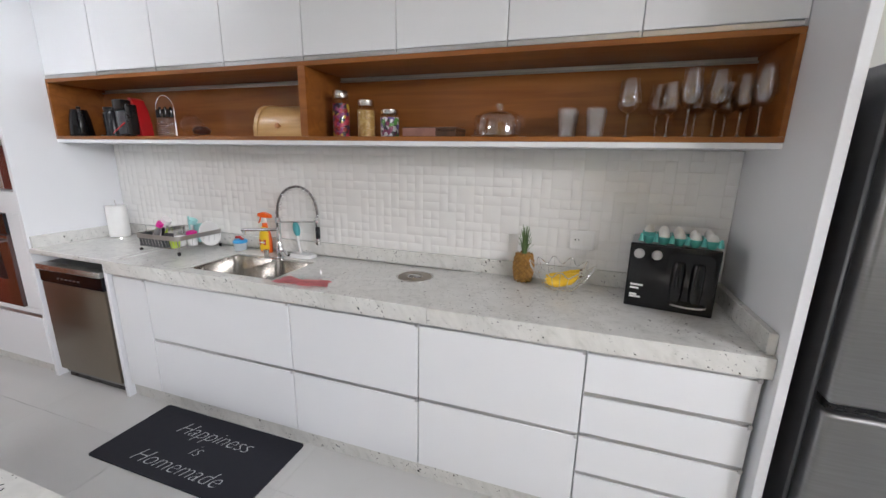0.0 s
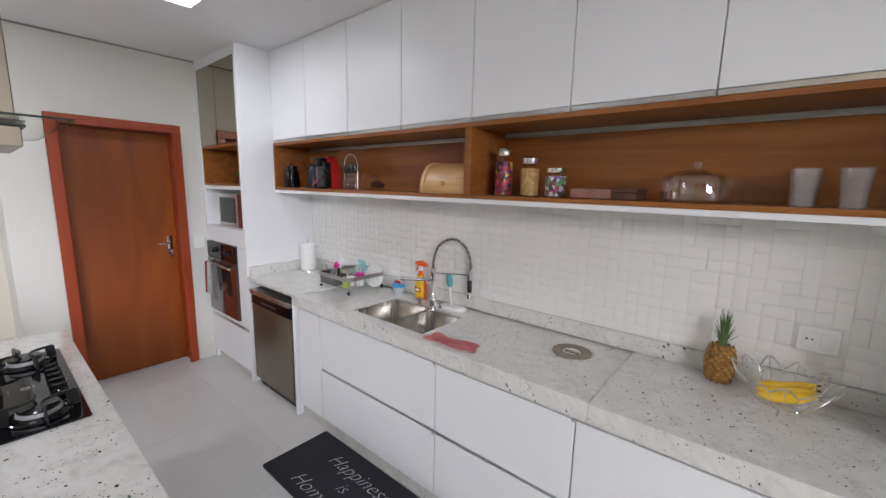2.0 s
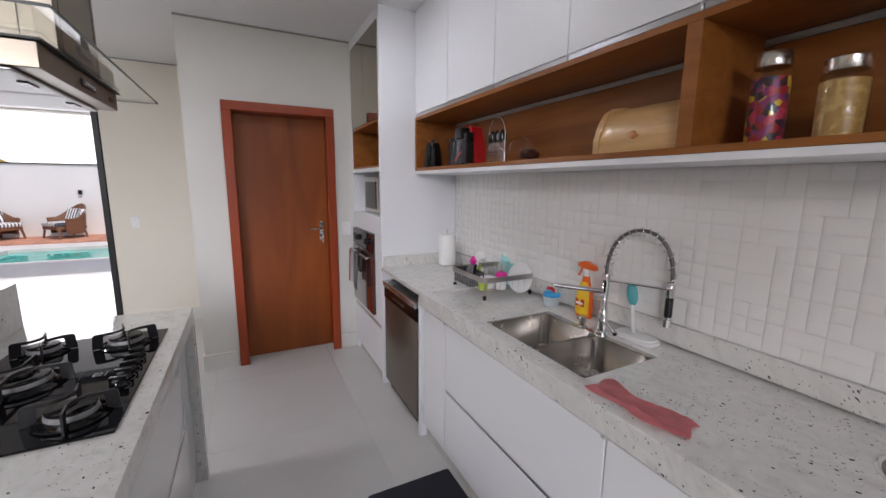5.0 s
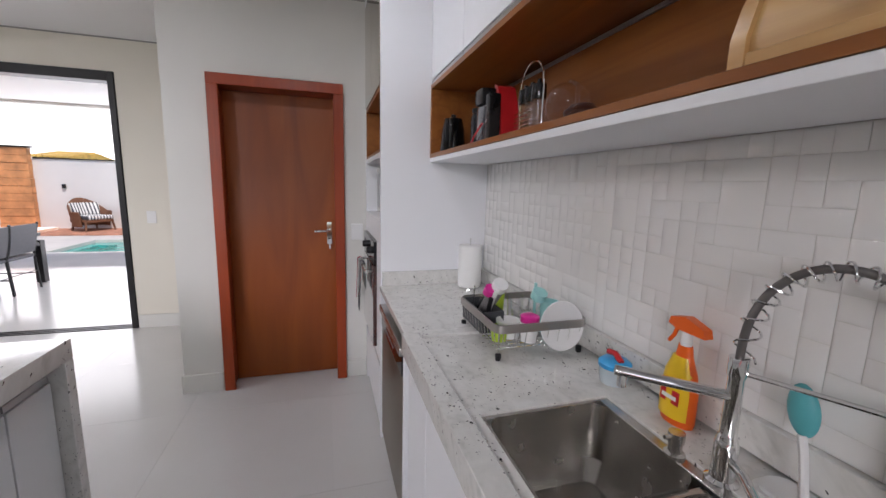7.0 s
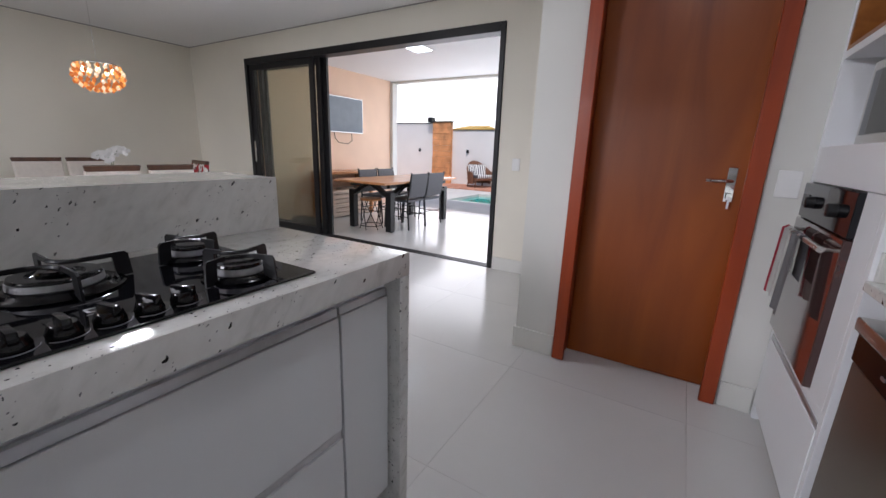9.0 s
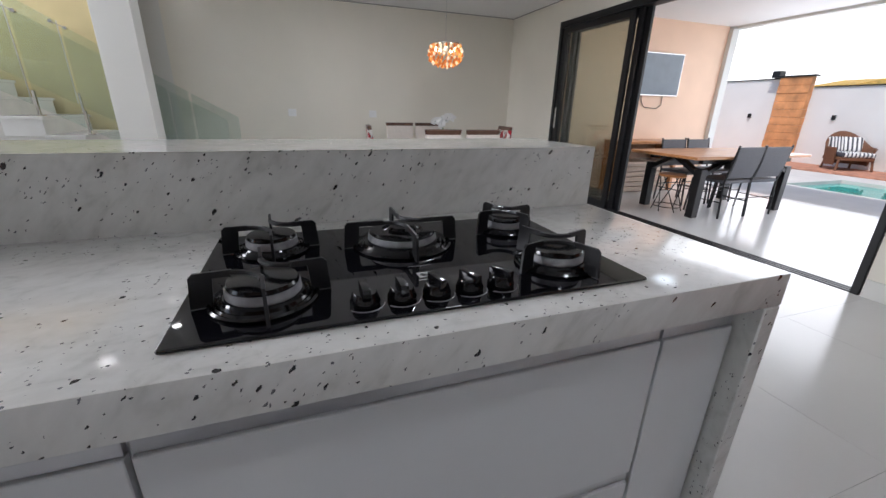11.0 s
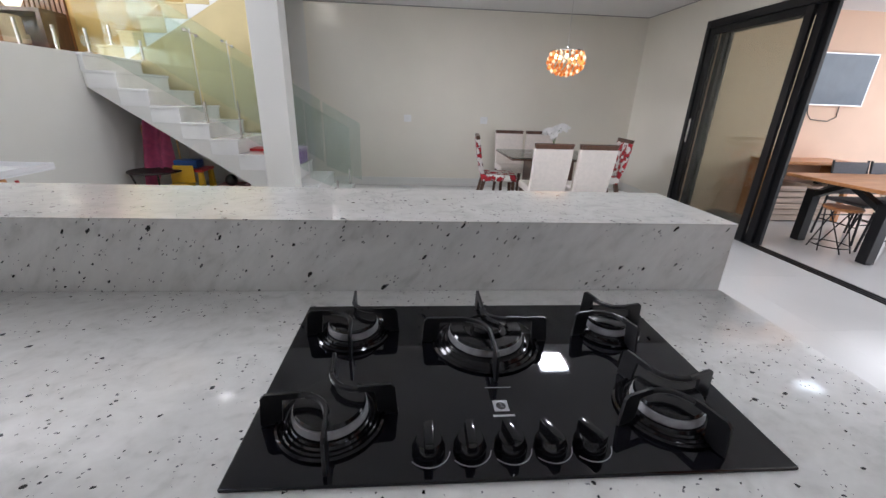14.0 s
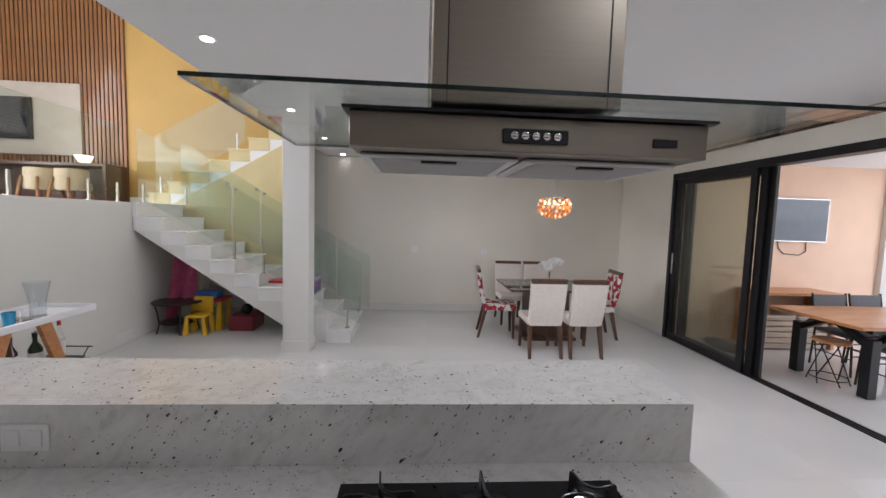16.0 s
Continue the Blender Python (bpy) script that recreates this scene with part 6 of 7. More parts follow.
part("pot", turned([(0.0, 0.0), (0.038, 0.0), (0.044, 0.05), (0.041, 0.05), (0.036, 0.006), (0.0, 0.005)], (-2.05, 2.0, LOW), 24), mat("cloudy_plastic", (0.62, 0.70, 0.74), 0.3, trans=0.3), pot)
part("lid", turned([(0.046, 0.05), (0.047, 0.062), (0.036, 0.072), (0.0, 0.075)], (-2.05, 2.0, LOW), 24), mat("sky_blue_plastic", (0.05, 0.38, 0.75), 0.35), pot)
part("cap", rod([(-2.08, 2.0, LOW + 0.084), (-2.05, 2.0, LOW + 0.088), (-2.02, 1.995, LOW + 0.074)], 0.009, 8), M_RED, pot)
M_TEAL = mat("teal_plastic", (0.10, 0.42, 0.45), 0.4, var=0.08)
dish2 = thing("brush_stand", "white soap dish with a standing teal dish brush", "dish brush", (-1.535, 2.0, LOW))
bm = bmesh.new()
prism(bm, rounded(-1.63, -1.45, 1.955, 2.045, 0.03), LOW, LOW + 0.012, "z")
prism(bm, rounded(-1.62, -1.46, 1.963, 2.037, 0.026), LOW + 0.012, LOW + 0.020, "z")
part("dish", bm, M_WHITE, dish2)
part("stem", rod([(-1.56, 2.005, LOW + 0.02), (-1.575, 2.01, LOW + 0.10), (-1.585, 2.015, LOW + 0.13)], 0.008, 8), M_WHITE, dish2)
bh = turned([(0.026 * math.sin(math.pi * k / 14), -0.05 * math.cos(math.pi * k / 14)) for k in range(15)], (0, 0, 0), 20)
bmesh.ops.scale(bh, vec=(1.0, 0.6, 1.0), verts=bh.verts[:])
bmesh.ops.transform(bh, matrix=pose(-1.592, 2.02, LOW + 0.175, 0, -10, 0), verts=bh.verts[:])
part("brush_head", bh, M_TEAL, dish2, "oval teal brush head")
cl = bmesh.new()
rng = random.Random(5)
NX, NY = 22, 10
grid = [[None] * (NY + 1) for _ in range(NX + 1)]
for i in range(NX + 1):
    for j in range(NY + 1):
        u, v = i / NX, j / NY
        x = -1.335 + 0.285 * u + 0.012 * math.sin(6 * v)
        y = 1.555 + (v - 0.5) * (0.115 + 0.022 * math.sin(9 * u + 1)) - 0.012 * math.sin(4 * u)
        z = CT if y < 1.515 else LOW
        h = 0.004 + 0.007 * abs(noise.noise(Vector((u * 5, v * 3, 2)))) + 0.010 * max(0, noise.noise(Vector((u * 3, v * 2, 7))))
        grid[i][j] = cl.verts.new((x, y, max(z, CT if y < 1.53 else LOW) + h))
for i in range(NX):
    for j in range(NY):
        cl.faces.new((grid[i][j], grid[i + 1][j], grid[i + 1][j + 1], grid[i][j + 1]))
bmesh.ops.solidify(cl, geom=cl.faces[:], thickness=0.003)
solid("dish_cloth", cl, mat("pink_dishcloth", (0.86, 0.32, 0.33), 0.9, var=0.1, scale=20, bump=0.3, bscale=350), "crumpled pink cloth lying by the sink", "cloth", (-1.19, 1.555, LOW))

# dish rack
RX0, RX1, RY0, RY1, RZ = -2.625, -2.245, 1.70, 2.05, 1.035
rack = thing("dish_rack", "metal dish rack full of washed cups and bottles", "dish rack", (-2.43, 1.88, LOW))
M_RIM = mat("rack_rim", (0.42, 0.40, 0.38), 0.35, metal=0.9)
bm = bmesh.new()
ro, ri = rounded(RX0, RX1, RY0, RY1, 0.035, 4), rounded(RX0 + 0.006, RX1 - 0.006, RY0 + 0.006, RY1 - 0.006, 0.03, 4)
vo = [[bm.verts.new((x, y, z)) for x, y in o] for o, z in ((ro, RZ - 0.014), (ro, RZ + 0.014), (ri, RZ + 0.014), (ri, RZ - 0.014))]
nn = len(ro)
for a, b in ((0, 1), (1, 2), (2, 3), (3, 0)):
    for k in range(nn):
        bm.faces.new((vo[a][k], vo[a][(k + 1) % nn], vo[b][(k + 1) % nn], vo[b][k]))
part("rim", bm, M_RIM, rack, "flat grey metal rim")
for k in range(12):
    x = RX0 + 0.03 + k * (RX1 - RX0 - 0.06) / 11
    part("wire", rod([(x, RY0 + 0.005, RZ - 0.01), (x, RY0 + 0.015, 0.96), (x, RY1 - 0.015, 0.96), (x, RY1 - 0.005, RZ - 0.01)], 0.0017, 5), M_CHROME, rack)
for k in range(8):
    y = RY0 + 0.03 + k * (RY1 - RY0 - 0.06) / 7
    part("wire", rod([(RX0 + 0.005, y, RZ - 0.01), (RX0 + 0.015, y, 0.963), (RX1 - 0.015, y, 0.963), (RX1 - 0.005, y, RZ - 0.01)], 0.0017, 5), M_CHROME, rack)
for x in (RX0 + 0.02, RX1 - 0.02):
    for y in (RY0 + 0.02, RY1 - 0.02):
        leg = part("leg", rod([(x, y, 0.94), (x, y, RZ)], 0.003, 6), M_CHROME, rack)
        part("foot", turned([(0.009, 0.0), (0.011, 0.02), (0.006, 0.024)], (x, y, LOW), 12), M_BLACK, leg, "black rubber foot")
cad = thing("cutlery_caddy", "dark grey plastic cutlery basket in the rack", "cutlery holder", (-2.55, 1.75, 0.966))
bm = boxes(((-2.60, 1.712, 0.966), (-2.40, 1.80, 0.970)), ((-2.60, 1.712, 0.970), (-2.596, 1.80, 1.045)), ((-2.404, 1.712, 0.970), (-2.40, 1.80, 1.045)), ((-2.596, 1.712, 0.970), (-2.404, 1.716, 1.045)), ((-2.596, 1.796, 0.970), (-2.404, 1.80, 1.045)))
part("basket", bm, mat("dark_grey_plastic", (0.06, 0.065, 0.07), 0.45), cad)
M_MAG = mat("magenta_plastic", (0.72, 0.03, 0.30), 0.35)
M_LIME = mat("lime_plastic", (0.45, 0.62, 0.05), 0.35)
M_MINT = mat("mint_plastic", (0.35, 0.68, 0.66), 0.35)


def leaning(name, label, cat, a, b, r, m, tip=None):
    o = thing(name, label, cat, a)
    part("body", rod([a, tuple((p + q) / 2 for p, q in zip(a, b)), b], r, 10), m, o)
    if tip is not None:
        d = (Vector(b) - Vector(a)).normalized()
        part("end", rod([b, tuple(Vector(b) + d * 0.03)], r * 1.15, 10), tip, o)


leaning("baby_bottle", "clear bottle with a magenta cap drying in the rack", "bottle", (-2.55, 1.755, 0.985), (-2.47, 1.765, 1.095), 0.02, M_CLEAR, M_MAG)
leaning("spatula", "white plastic spatula in the cutlery basket", "spatula", (-2.50, 1.77, 0.985), (-2.43, 1.78, 1.115), 0.009, M_WHITE)
leaning("knife", "black-handled knife in the cutlery basket", "knife", (-2.45, 1.75, 0.985), (-2.42, 1.755, 1.09), 0.009, M_BLACK)
leaning("fork", "steel fork standing in the cutlery basket", "fork", (-2.585, 1.75, 0.985), (-2.575, 1.75, 1.10), 0.003, M_CHROME)


def cup(name, label, x, y, z, r, h, m, lidm=None):
    o = thing(name, label, "cup", (x, y, z), group="washed cups in the dish rack")
    part("body", turned([(0.0, 0.0), (r * 0.85, 0.0), (r, h), (r * 0.94, h), (r * 0.80, 0.006), (0.0, 0.006)], (x, y, z), 20), m, o)
    if lidm is not None:
        part("lid", turned([(r * 1.03, h), (r * 1.03, h + 0.02), (r * 0.5, h + 0.028), (0.0, h + 0.028)], (x, y, z), 20), lidm, o)


leaning("water_bottle", "grey plastic bottle with a white cap in the rack", "bottle", (-2.57, 1.79, 0.99), (-2.46, 1.80, 1.115), 0.026, mat("smoke_grey_plastic", (0.30, 0.29, 0.30), 0.3), M_WHITE)
leaning("feeding_bottle", "clear feeding bottle leaning in the dish rack", "bottle", (-2.42, 1.90, 0.99), (-2.36, 1.91, 1.10), 0.024, M_CLEAR, M_MINT)
leaning("straw", "mint plastic straw standing in the rack", "straw", (-2.41, 1.93, 0.98), (-2.42, 1.935, 1.14), 0.006, M_MINT)
cup("cup", "clear ribbed cup in the dish rack", -2.47, 1.88, 0.967, 0.034, 0.115, M_CLEAR)
cup("cup", "small white bowl drying in the rack", -2.36, 1.80, 0.967, 0.045, 0.06, M_WHITE)
cup("cup", "lime green cup in the dish rack", -2.56, 1.84, 0.967, 0.034, 0.10, M_LIME)
cup("cup", "mint plastic cup in the dish rack", -2.36, 1.96, 0.967, 0.034, 0.12, M_MINT)
cup("cup", "white cup in the dish rack", -2.45, 1.97, 0.967, 0.036, 0.10, M_WHITE)
cup("cup", "cup with a magenta lid in the rack", -2.30, 1.85, 0.967, 0.032, 0.07, M_WHITE, M_MAG)
cup("cup", "clear plastic jar in the dish rack", -2.40, 1.87, 0.967, 0.036, 0.085, M_CLEAR)
cup("cup", "clear jar with a lime base in the rack", -2.33, 1.75, 0.967, 0.030, 0.05, M_LIME)
pl_bm = turned([(0.0, 0.0), (0.06, 0.002), (0.085, 0.02), (0.083, 0.023), (0.058, 0.006), (0.0, 0.004)], (0, 0, 0), 28)
bmesh.ops.transform(pl_bm, matrix=pose(-2.275, 1.95, 1.025, 0, 78, 0), verts=pl_bm.verts[:])
solid("plate", pl_bm, M_WHITE, "white plate upright in the dish rack", "plate", (-2.275, 1.95, 1.025)).location.z -= 0.0

# paper towel
pt2 = thing("paper_towel_holder", "white paper towel roll on a metal stand", "paper towel", (-3.155, 1.945, CT))
part("stand", turned([(0.06, 0.0), (0.06, 0.006), (0.0, 0.008)], (-3.155, 1.945, CT), 28), M_CHROME, pt2)
part("roll", turned([(0.016, 0.01), (0.064, 0.01), (0.065, 0.015), (0.065, 0.235), (0.063, 0.24), (0.016, 0.24)], (-3.155, 1.945, CT), 36), mat("paper", (0.82, 0.82, 0.80), 0.9, bump=0.25, bscale=180), pt2, "white quilted paper roll")
part("rod", rod([(-3.155, 1.945, CT + 0.008), (-3.155, 1.945, CT + 0.28)], 0.003, 8), M_CHROME, pt2)
part("side_wire", rod([(-3.222, 1.93, CT + 0.002), (-3.222, 1.93, CT + 0.235)], 0.002, 6), M_CHROME, pt2)

# ---- fruit, purifier, eggs ----
pine = thing("pineapple", "whole ripe pineapple standing on the worktop", "pineapple", (-0.13, 2.0, CT))
PR, PH = 0.052, 0.15
pb_prof = [(PR * (0.62 + 0.38 * math.sin(math.pi * (0.12 + 0.76 * u)) if 0 < u < 1 else 0.55), PH * u) for u in [k / 10 for k in range(11)]]
part("core", turned([(0.0, 0.0)] + pb_prof + [(0.0, PH)], (-0.13, 2.0, CT), 20), mat("pineapple_core", (0.28, 0.14, 0.03), 0.6), pine)
M_EYE = mat("pineapple_skin", (0.33, 0.17, 0.035), 0.6, var=0.4, scale=40)
eyes = bmesh.new()
for row in range(11):
    u = (row + 0.5) / 11
    rr = PR * (0.62 + 0.38 * math.sin(math.pi * (0.12 + 0.76 * u)))
    for k in range(12):
        a = 2 * math.pi * (k + 0.5 * (row % 2)) / 12
        c, nrm = Vector((-0.13 + rr * math.cos(a), 2.0 + rr * math.sin(a), CT + PH * u)), Vector((math.cos(a), math.sin(a), 0))
        t1 = Vector((-math.sin(a), math.cos(a), 0))
        w, h = rr * 0.245, PH / 11 * 0.95
        ring = [eyes.verts.new(c + p) for p in (t1 * w, Vector((0, 0, h)), -t1 * w, Vector((0, 0, -h)))]
        tip = eyes.verts.new(c + nrm * 0.007)
        for q in range(4):
            eyes.faces.new((ring[q], ring[(q + 1) % 4], tip))
tagged(part("skin", eyes, M_EYE, pine, "scaly golden-brown skin", smooth=False), kind="stuff")
rng = random.Random(9)
M_CROWN = mat("pineapple_crown", (0.12, 0.19, 0.07), 0.55, var=0.3, scale=30)
for k in range(34):
    a, lev = k * 2.4, k / 34
    ln, sp_ = 0.070 + 0.065 * lev, 0.030 * (1 - lev) + 0.006
    base_p = Vector((-0.13, 2.0, CT + PH - 0.005 + 0.03 * lev))
    o, t = Vector((math.cos(a), math.sin(a), 0)), Vector((-math.sin(a), math.cos(a), 0))
    bm = bmesh.new()
    prev = None
    for i in range(4):
        u = i / 3
        c = base_p + o * (0.008 + sp_ * u ** 1.5) + Vector((0, 0, ln * u * (1 - 0.2 * u * (1 - lev))))
        w = 0.008 * (1 - u) + 0.0004
        cur = [bm.verts.new(c + t * w), bm.verts.new(c + o * 0.002), bm.verts.new(c - t * w)]
        if prev:
            for q in (0, 1):
                bm.faces.new((prev[q], prev[q + 1], cur[q + 1], cur[q]))
        prev = cur
    part("crown_leaf", bm, M_CROWN, pine, smooth=False)

BXC, BYC = 0.065, 1.875
bowl_t = thing("fruit_bowl", "chrome wire fruit bowl with a wavy rim on the worktop", "bowl", (BXC, BYC, CT))


def petal(a, u):
    """A point of the wire bowl at the turn a and the height u from 0 to 1."""
    r = 0.045 + 0.100 * u ** 0.8 + 0.012 * u * math.sin(11 * a)
    return (BXC + r * math.cos(a), BYC + r * math.sin(a), CT + 0.022 + 0.105 * u ** 1.5 + 0.016 * u * math.sin(11 * a))


part("rim", rod([petal(2 * math.pi * k / 132, 1.0) for k in range(132)], 0.0024, 6, True), M_CHROME, bowl_t, "wavy chrome wire rim")
part("base_ring", rod([petal(2 * math.pi * k / 32, 0.0) for k in range(32)], 0.0024, 6, True), M_CHROME, bowl_t)
for k in range(22):
    a = 2 * math.pi * k / 22 + 0.143
    part("wire", rod([petal(a, i / 8) for i in range(9)], 0.0014, 5), M_CHROME, bowl_t)
for k in range(3):
    a = 2.1 * k + 0.4
    part("foot", rod([(BXC + 0.045 * math.cos(a), BYC + 0.045 * math.sin(a), CT + 0.022), (BXC + 0.062 * math.cos(a), BYC + 0.062 * math.sin(a), CT + 0.002)], 0.003, 6), M_CHROME, bowl_t)
for k in range(3):
    a = k * math.pi / 3
    part("floor_wire", rod([(BXC + 0.045 * math.cos(a), BYC + 0.045 * math.sin(a), CT + 0.022), (BXC - 0.045 * math.cos(a), BYC - 0.045 * math.sin(a), CT + 0.022)], 0.0014, 5), M_CHROME, bowl_t)
M_BAN = mat("banana_peel", (0.80, 0.50, 0.03), 0.45, var=0.15, scale=18)
ban = thing("bananas", "small bunch of ripe yellow bananas", "bananas", (BXC, BYC, CT + 0.03))
for k in range(3):
    bm = bmesh.new()
    path = [Vector((-0.005 + 0.155 * u, 1.845 + 0.024 * k + 0.03 * math.sin(math.pi * u), CT + 0.052 + 0.010 * k + 0.045 * u * u - 0.012 * math.sin(math.pi * u))) for u in [i / 12 for i in range(13)]]
    rings = []
    for i, p in enumerate(path):
        u = i / 12
        r = 0.019 * min(1.0, 0.25 + 3.2 * min(u, 1 - u))
        rings.append([bm.verts.new(p + Vector((-0.4 * r * math.sin(a), r * math.cos(a), r * math.sin(a)))) for a in [2 * math.pi * q / 10 for q in range(10)]])
    for lo, hi in zip(rings, rings[1:]):
        for q in range(10):
            bm.faces.new((lo[q], lo[(q + 1) % 10], hi[(q + 1) % 10], hi[q]))
    bm.faces.new(rings[0][::-1])
    bm.faces.new(rings[-1])
    b = part("banana", bm, M_BAN, ban)
    part("stem", rod([tuple(path[-1]), tuple(path[-1] + Vector((0.012, 0, 0.004)))], 0.004, 6), M_DARKW, b)

wp = thing("water_purifier", "black countertop water purifier with two taps", "water purifier")
part("body", boxes(((-0.165, 0.0, 0.0), (0.165, 0.25, 0.285)), bevel=0.008, segments=2), mat("grey_case", (0.45, 0.45, 0.45), 0.4), wp, "grey purifier sides and top")
part("front", boxes(((-0.168, -0.016, 0.002), (0.168, 0.0, 0.29)), bevel=0.007, segments=3), M_ENAMEL, wp, "glossy black front panel")
bm = bmesh.new()
prism(bm, rounded(-0.02, 0.15, 0.055, 0.265, 0.03), -0.019, -0.0165, "y")
rec = part("dispensing_bay", bm, M_BLKGLASS, wp)
for x in (0.025, 0.095):
    part("tap_column", turned([(0.022, 0.06), (0.026, 0.10), (0.026, 0.20), (0.020, 0.225), (0.0, 0.228)], (x, -0.018, 0.0), 20), M_ENAMEL, rec)
bm = turned([(0.0, 0.0), (0.068, 0.0), (0.072, 0.004), (0.066, 0.008), (0.0, 0.007)], (0, 0, 0), 28)
bmesh.ops.scale(bm, vec=(1.0, 0.5, 1.0), verts=bm.verts[:])
bmesh.ops.translate(bm, vec=(0.072, -0.022, 0.04), verts=bm.verts[:])
part("drip_tray", bm, M_STEEL, wp, "oval steel drip tray")
for x in (-0.130, -0.062):
    part("dial", turned([(0.021, 0.0), (0.021, 0.006), (0.018, 0.009), (0.0, 0.009)], (x, -0.016, 0.245), 24, Matrix.Rotation(radians(90), 3, "X")), M_ALU, wp, "round silver dial")
for z, w in ((0.100, 0.05), (0.085, 0.035), (0.055, 0.03), (0.045, 0.045)):
    part("print_bar", boxes(((-0.15, -0.0175, z), (-0.15 + w, -0.0160, z + 0.008))), M_OUT, wp)
wp.matrix_basis = pose(0.515, 1.80, CT, 0, 0, -9)
tray = thing("egg_tray", "teal plastic egg tray on the purifier", "egg tray")
M_EGGT = mat("teal_egg_tray", (0.10, 0.45, 0.40), 0.5, var=0.08)
EGG = []
for r in range(3):
    for c in range(5):
        x, y = -0.116 + c * 0.058, 0.03 + r * 0.055
        part("cup", turned([(0.012, 0.0), (0.016, 0.002), (0.029, 0.034), (0.0275, 0.034), (0.012, 0.004)], (x, y, 0.0), 12), M_EGGT, tray)
for c in range(6):
    part("peak", turned([(0.012, 0.012), (0.005, 0.044), (0.0, 0.046)], (-0.145 + c * 0.058, 0.005, 0.0), 8), M_EGGT, tray)
tray.matrix_basis = pose(0.53, 1.80, CT + 0.286, 0, 0, -9)
egg_mesh = mesh_of("egg", turned([(0.0215 * math.sin(math.pi * k / 14) * (1 - 0.10 * math.cos(math.pi * k / 14) * -1), -0.029 * math.cos(math.pi * k / 14)) for k in range(15)], (0, 0, 0), 20), mat("egg_shell", (0.80, 0.78, 0.74), 0.5, var=0.03))
for r in range(3):
    for c in range(5):
        if (r, c) in ((0, 0), (1, 0), (2, 3)):
            continue
        p = pose(0.53, 1.80, CT + 0.286, 0, 0, -9) @ Vector((-0.116 + c * 0.058, 0.03 + r * 0.055, 0.036))
        e = tagged(new("egg", egg_mesh), "white hen egg sitting in the tray", "egg", "eggs in the teal tray")
        e.location = p
so = thing("wall_socket", "white double socket on the tiled wall", "socket", (0.15, 2.07, 1.163))
part("plate", boxes(((0.09, 2.058, 1.115), (0.21, 2.066, 1.215)), bevel=0.003), M_WHITE, so)
part("insert", boxes(((0.105, 2.055, 1.135), (0.145, 2.058, 1.195)), bevel=0.002), M_OUT, so)
part("insert", boxes(((0.155, 2.055, 1.135), (0.195, 2.058, 1.195)), bevel=0.002), M_OUT, so)
for k in (-1, 1):
    part("socket_hole", boxes(((0.123 + k * 0.008, 2.054, 1.163), (0.128 + k * 0.008, 2.0552, 1.170))), M_BLACK, so)

# ---- open shelf things ----
SH = 1.6625
ket = thing("kettle", "small black electric kettle on the wooden shelf", "kettle", (-3.17, 1.83, SH))
part("body", turned([(0.065, 0.0), (0.068, 0.01), (0.058, 0.12), (0.046, 0.175), (0.0, 0.18)], (-3.17, 1.83, SH), 28), M_ENAMEL, ket)
part("handle", rod([(-3.12, 1.80, SH + 0.165), (-3.085, 1.79, SH + 0.16), (-3.08, 1.79, SH + 0.08), (-3.105, 1.80, SH + 0.03)], 0.010, 10), M_BLACK, ket)
part("lid_knob", turned([(0.012, 0.18), (0.014, 0.195), (0.0, 0.20)], (-3.17, 1.83, SH), 14), M_BLACK, ket)
cm = thing("coffee_machine", "red and black capsule coffee machine on the shelf", "coffee machine", (-2.74, 1.87, SH))
bm = bmesh.new()
prism(bm, [(-2.69, SH), (-2.635, SH), (-2.64, SH + 0.09), (-2.66, SH + 0.17), (-2.69, SH + 0.235), (-2.725, SH + 0.25), (-2.70, SH + 0.19), (-2.685, SH + 0.12)], 1.862, 1.94)
part("shell", bm, M_RED, cm, "curved glossy red shell")
part("brew_head", boxes(((-2.79, 1.80, SH + 0.165), (-2.702, 1.925, SH + 0.232)), bevel=0.015, segments=2), M_BLACK, cm)
part("water_tank", boxes(((-2.785, 1.81, SH + 0.012), (-2.692, 1.91, SH + 0.163)), bevel=0.01, segments=2), mat("smoke_plastic", (0.05, 0.055, 0.065), 0.12, coat=0.5), cm)
part("drip_tray", boxes(((-2.82, 1.79, SH), (-2.691, 1.93, SH + 0.011)), bevel=0.003), M_BLACK, cm)
part("front_column", boxes(((-2.691, 1.81, SH + 0.012), (-2.645, 1.861, SH + 0.20)), bevel=0.01, segments=2), M_BLACK, cm)
part("cord", rod([(-2.81, 1.80, SH + 0.02), (-2.75, 1.795, SH + 0.05), (-2.69, 1.80, SH + 0.085)], 0.004, 6), M_RED, cm)
bl = thing("milk_frother", "black milk frother beside the coffee machine", "milk frother", (-2.95, 1.90, SH))
part("jug", turned([(0.05, 0.0), (0.052, 0.15), (0.042, 0.17), (0.0, 0.175)], (-2.95, 1.90, SH), 24), mat("black_jug", (0.015, 0.016, 0.02), 0.25), bl)
part("base", boxes(((-3.01, 1.84, SH), (-2.89, 1.96, SH + 0.012)), bevel=0.003), M_BLACK, bl)
part("lid", turned([(0.046, 0.172), (0.047, 0.192), (0.0, 0.2)], (-2.95, 1.90, SH), 24), M_BLACK, bl)
cs = thing("cruet_stand", "chrome wire cruet stand with black-lidded jars", "cruet stand", (-2.40, 1.86, SH))
for k in range(6):
    part("wire", rod([(-2.46, 1.83, SH + 0.012 + k * 0.014), (-2.345, 1.83, SH + 0.012 + k * 0.014)], 0.0022, 6), M_CHROME, cs)
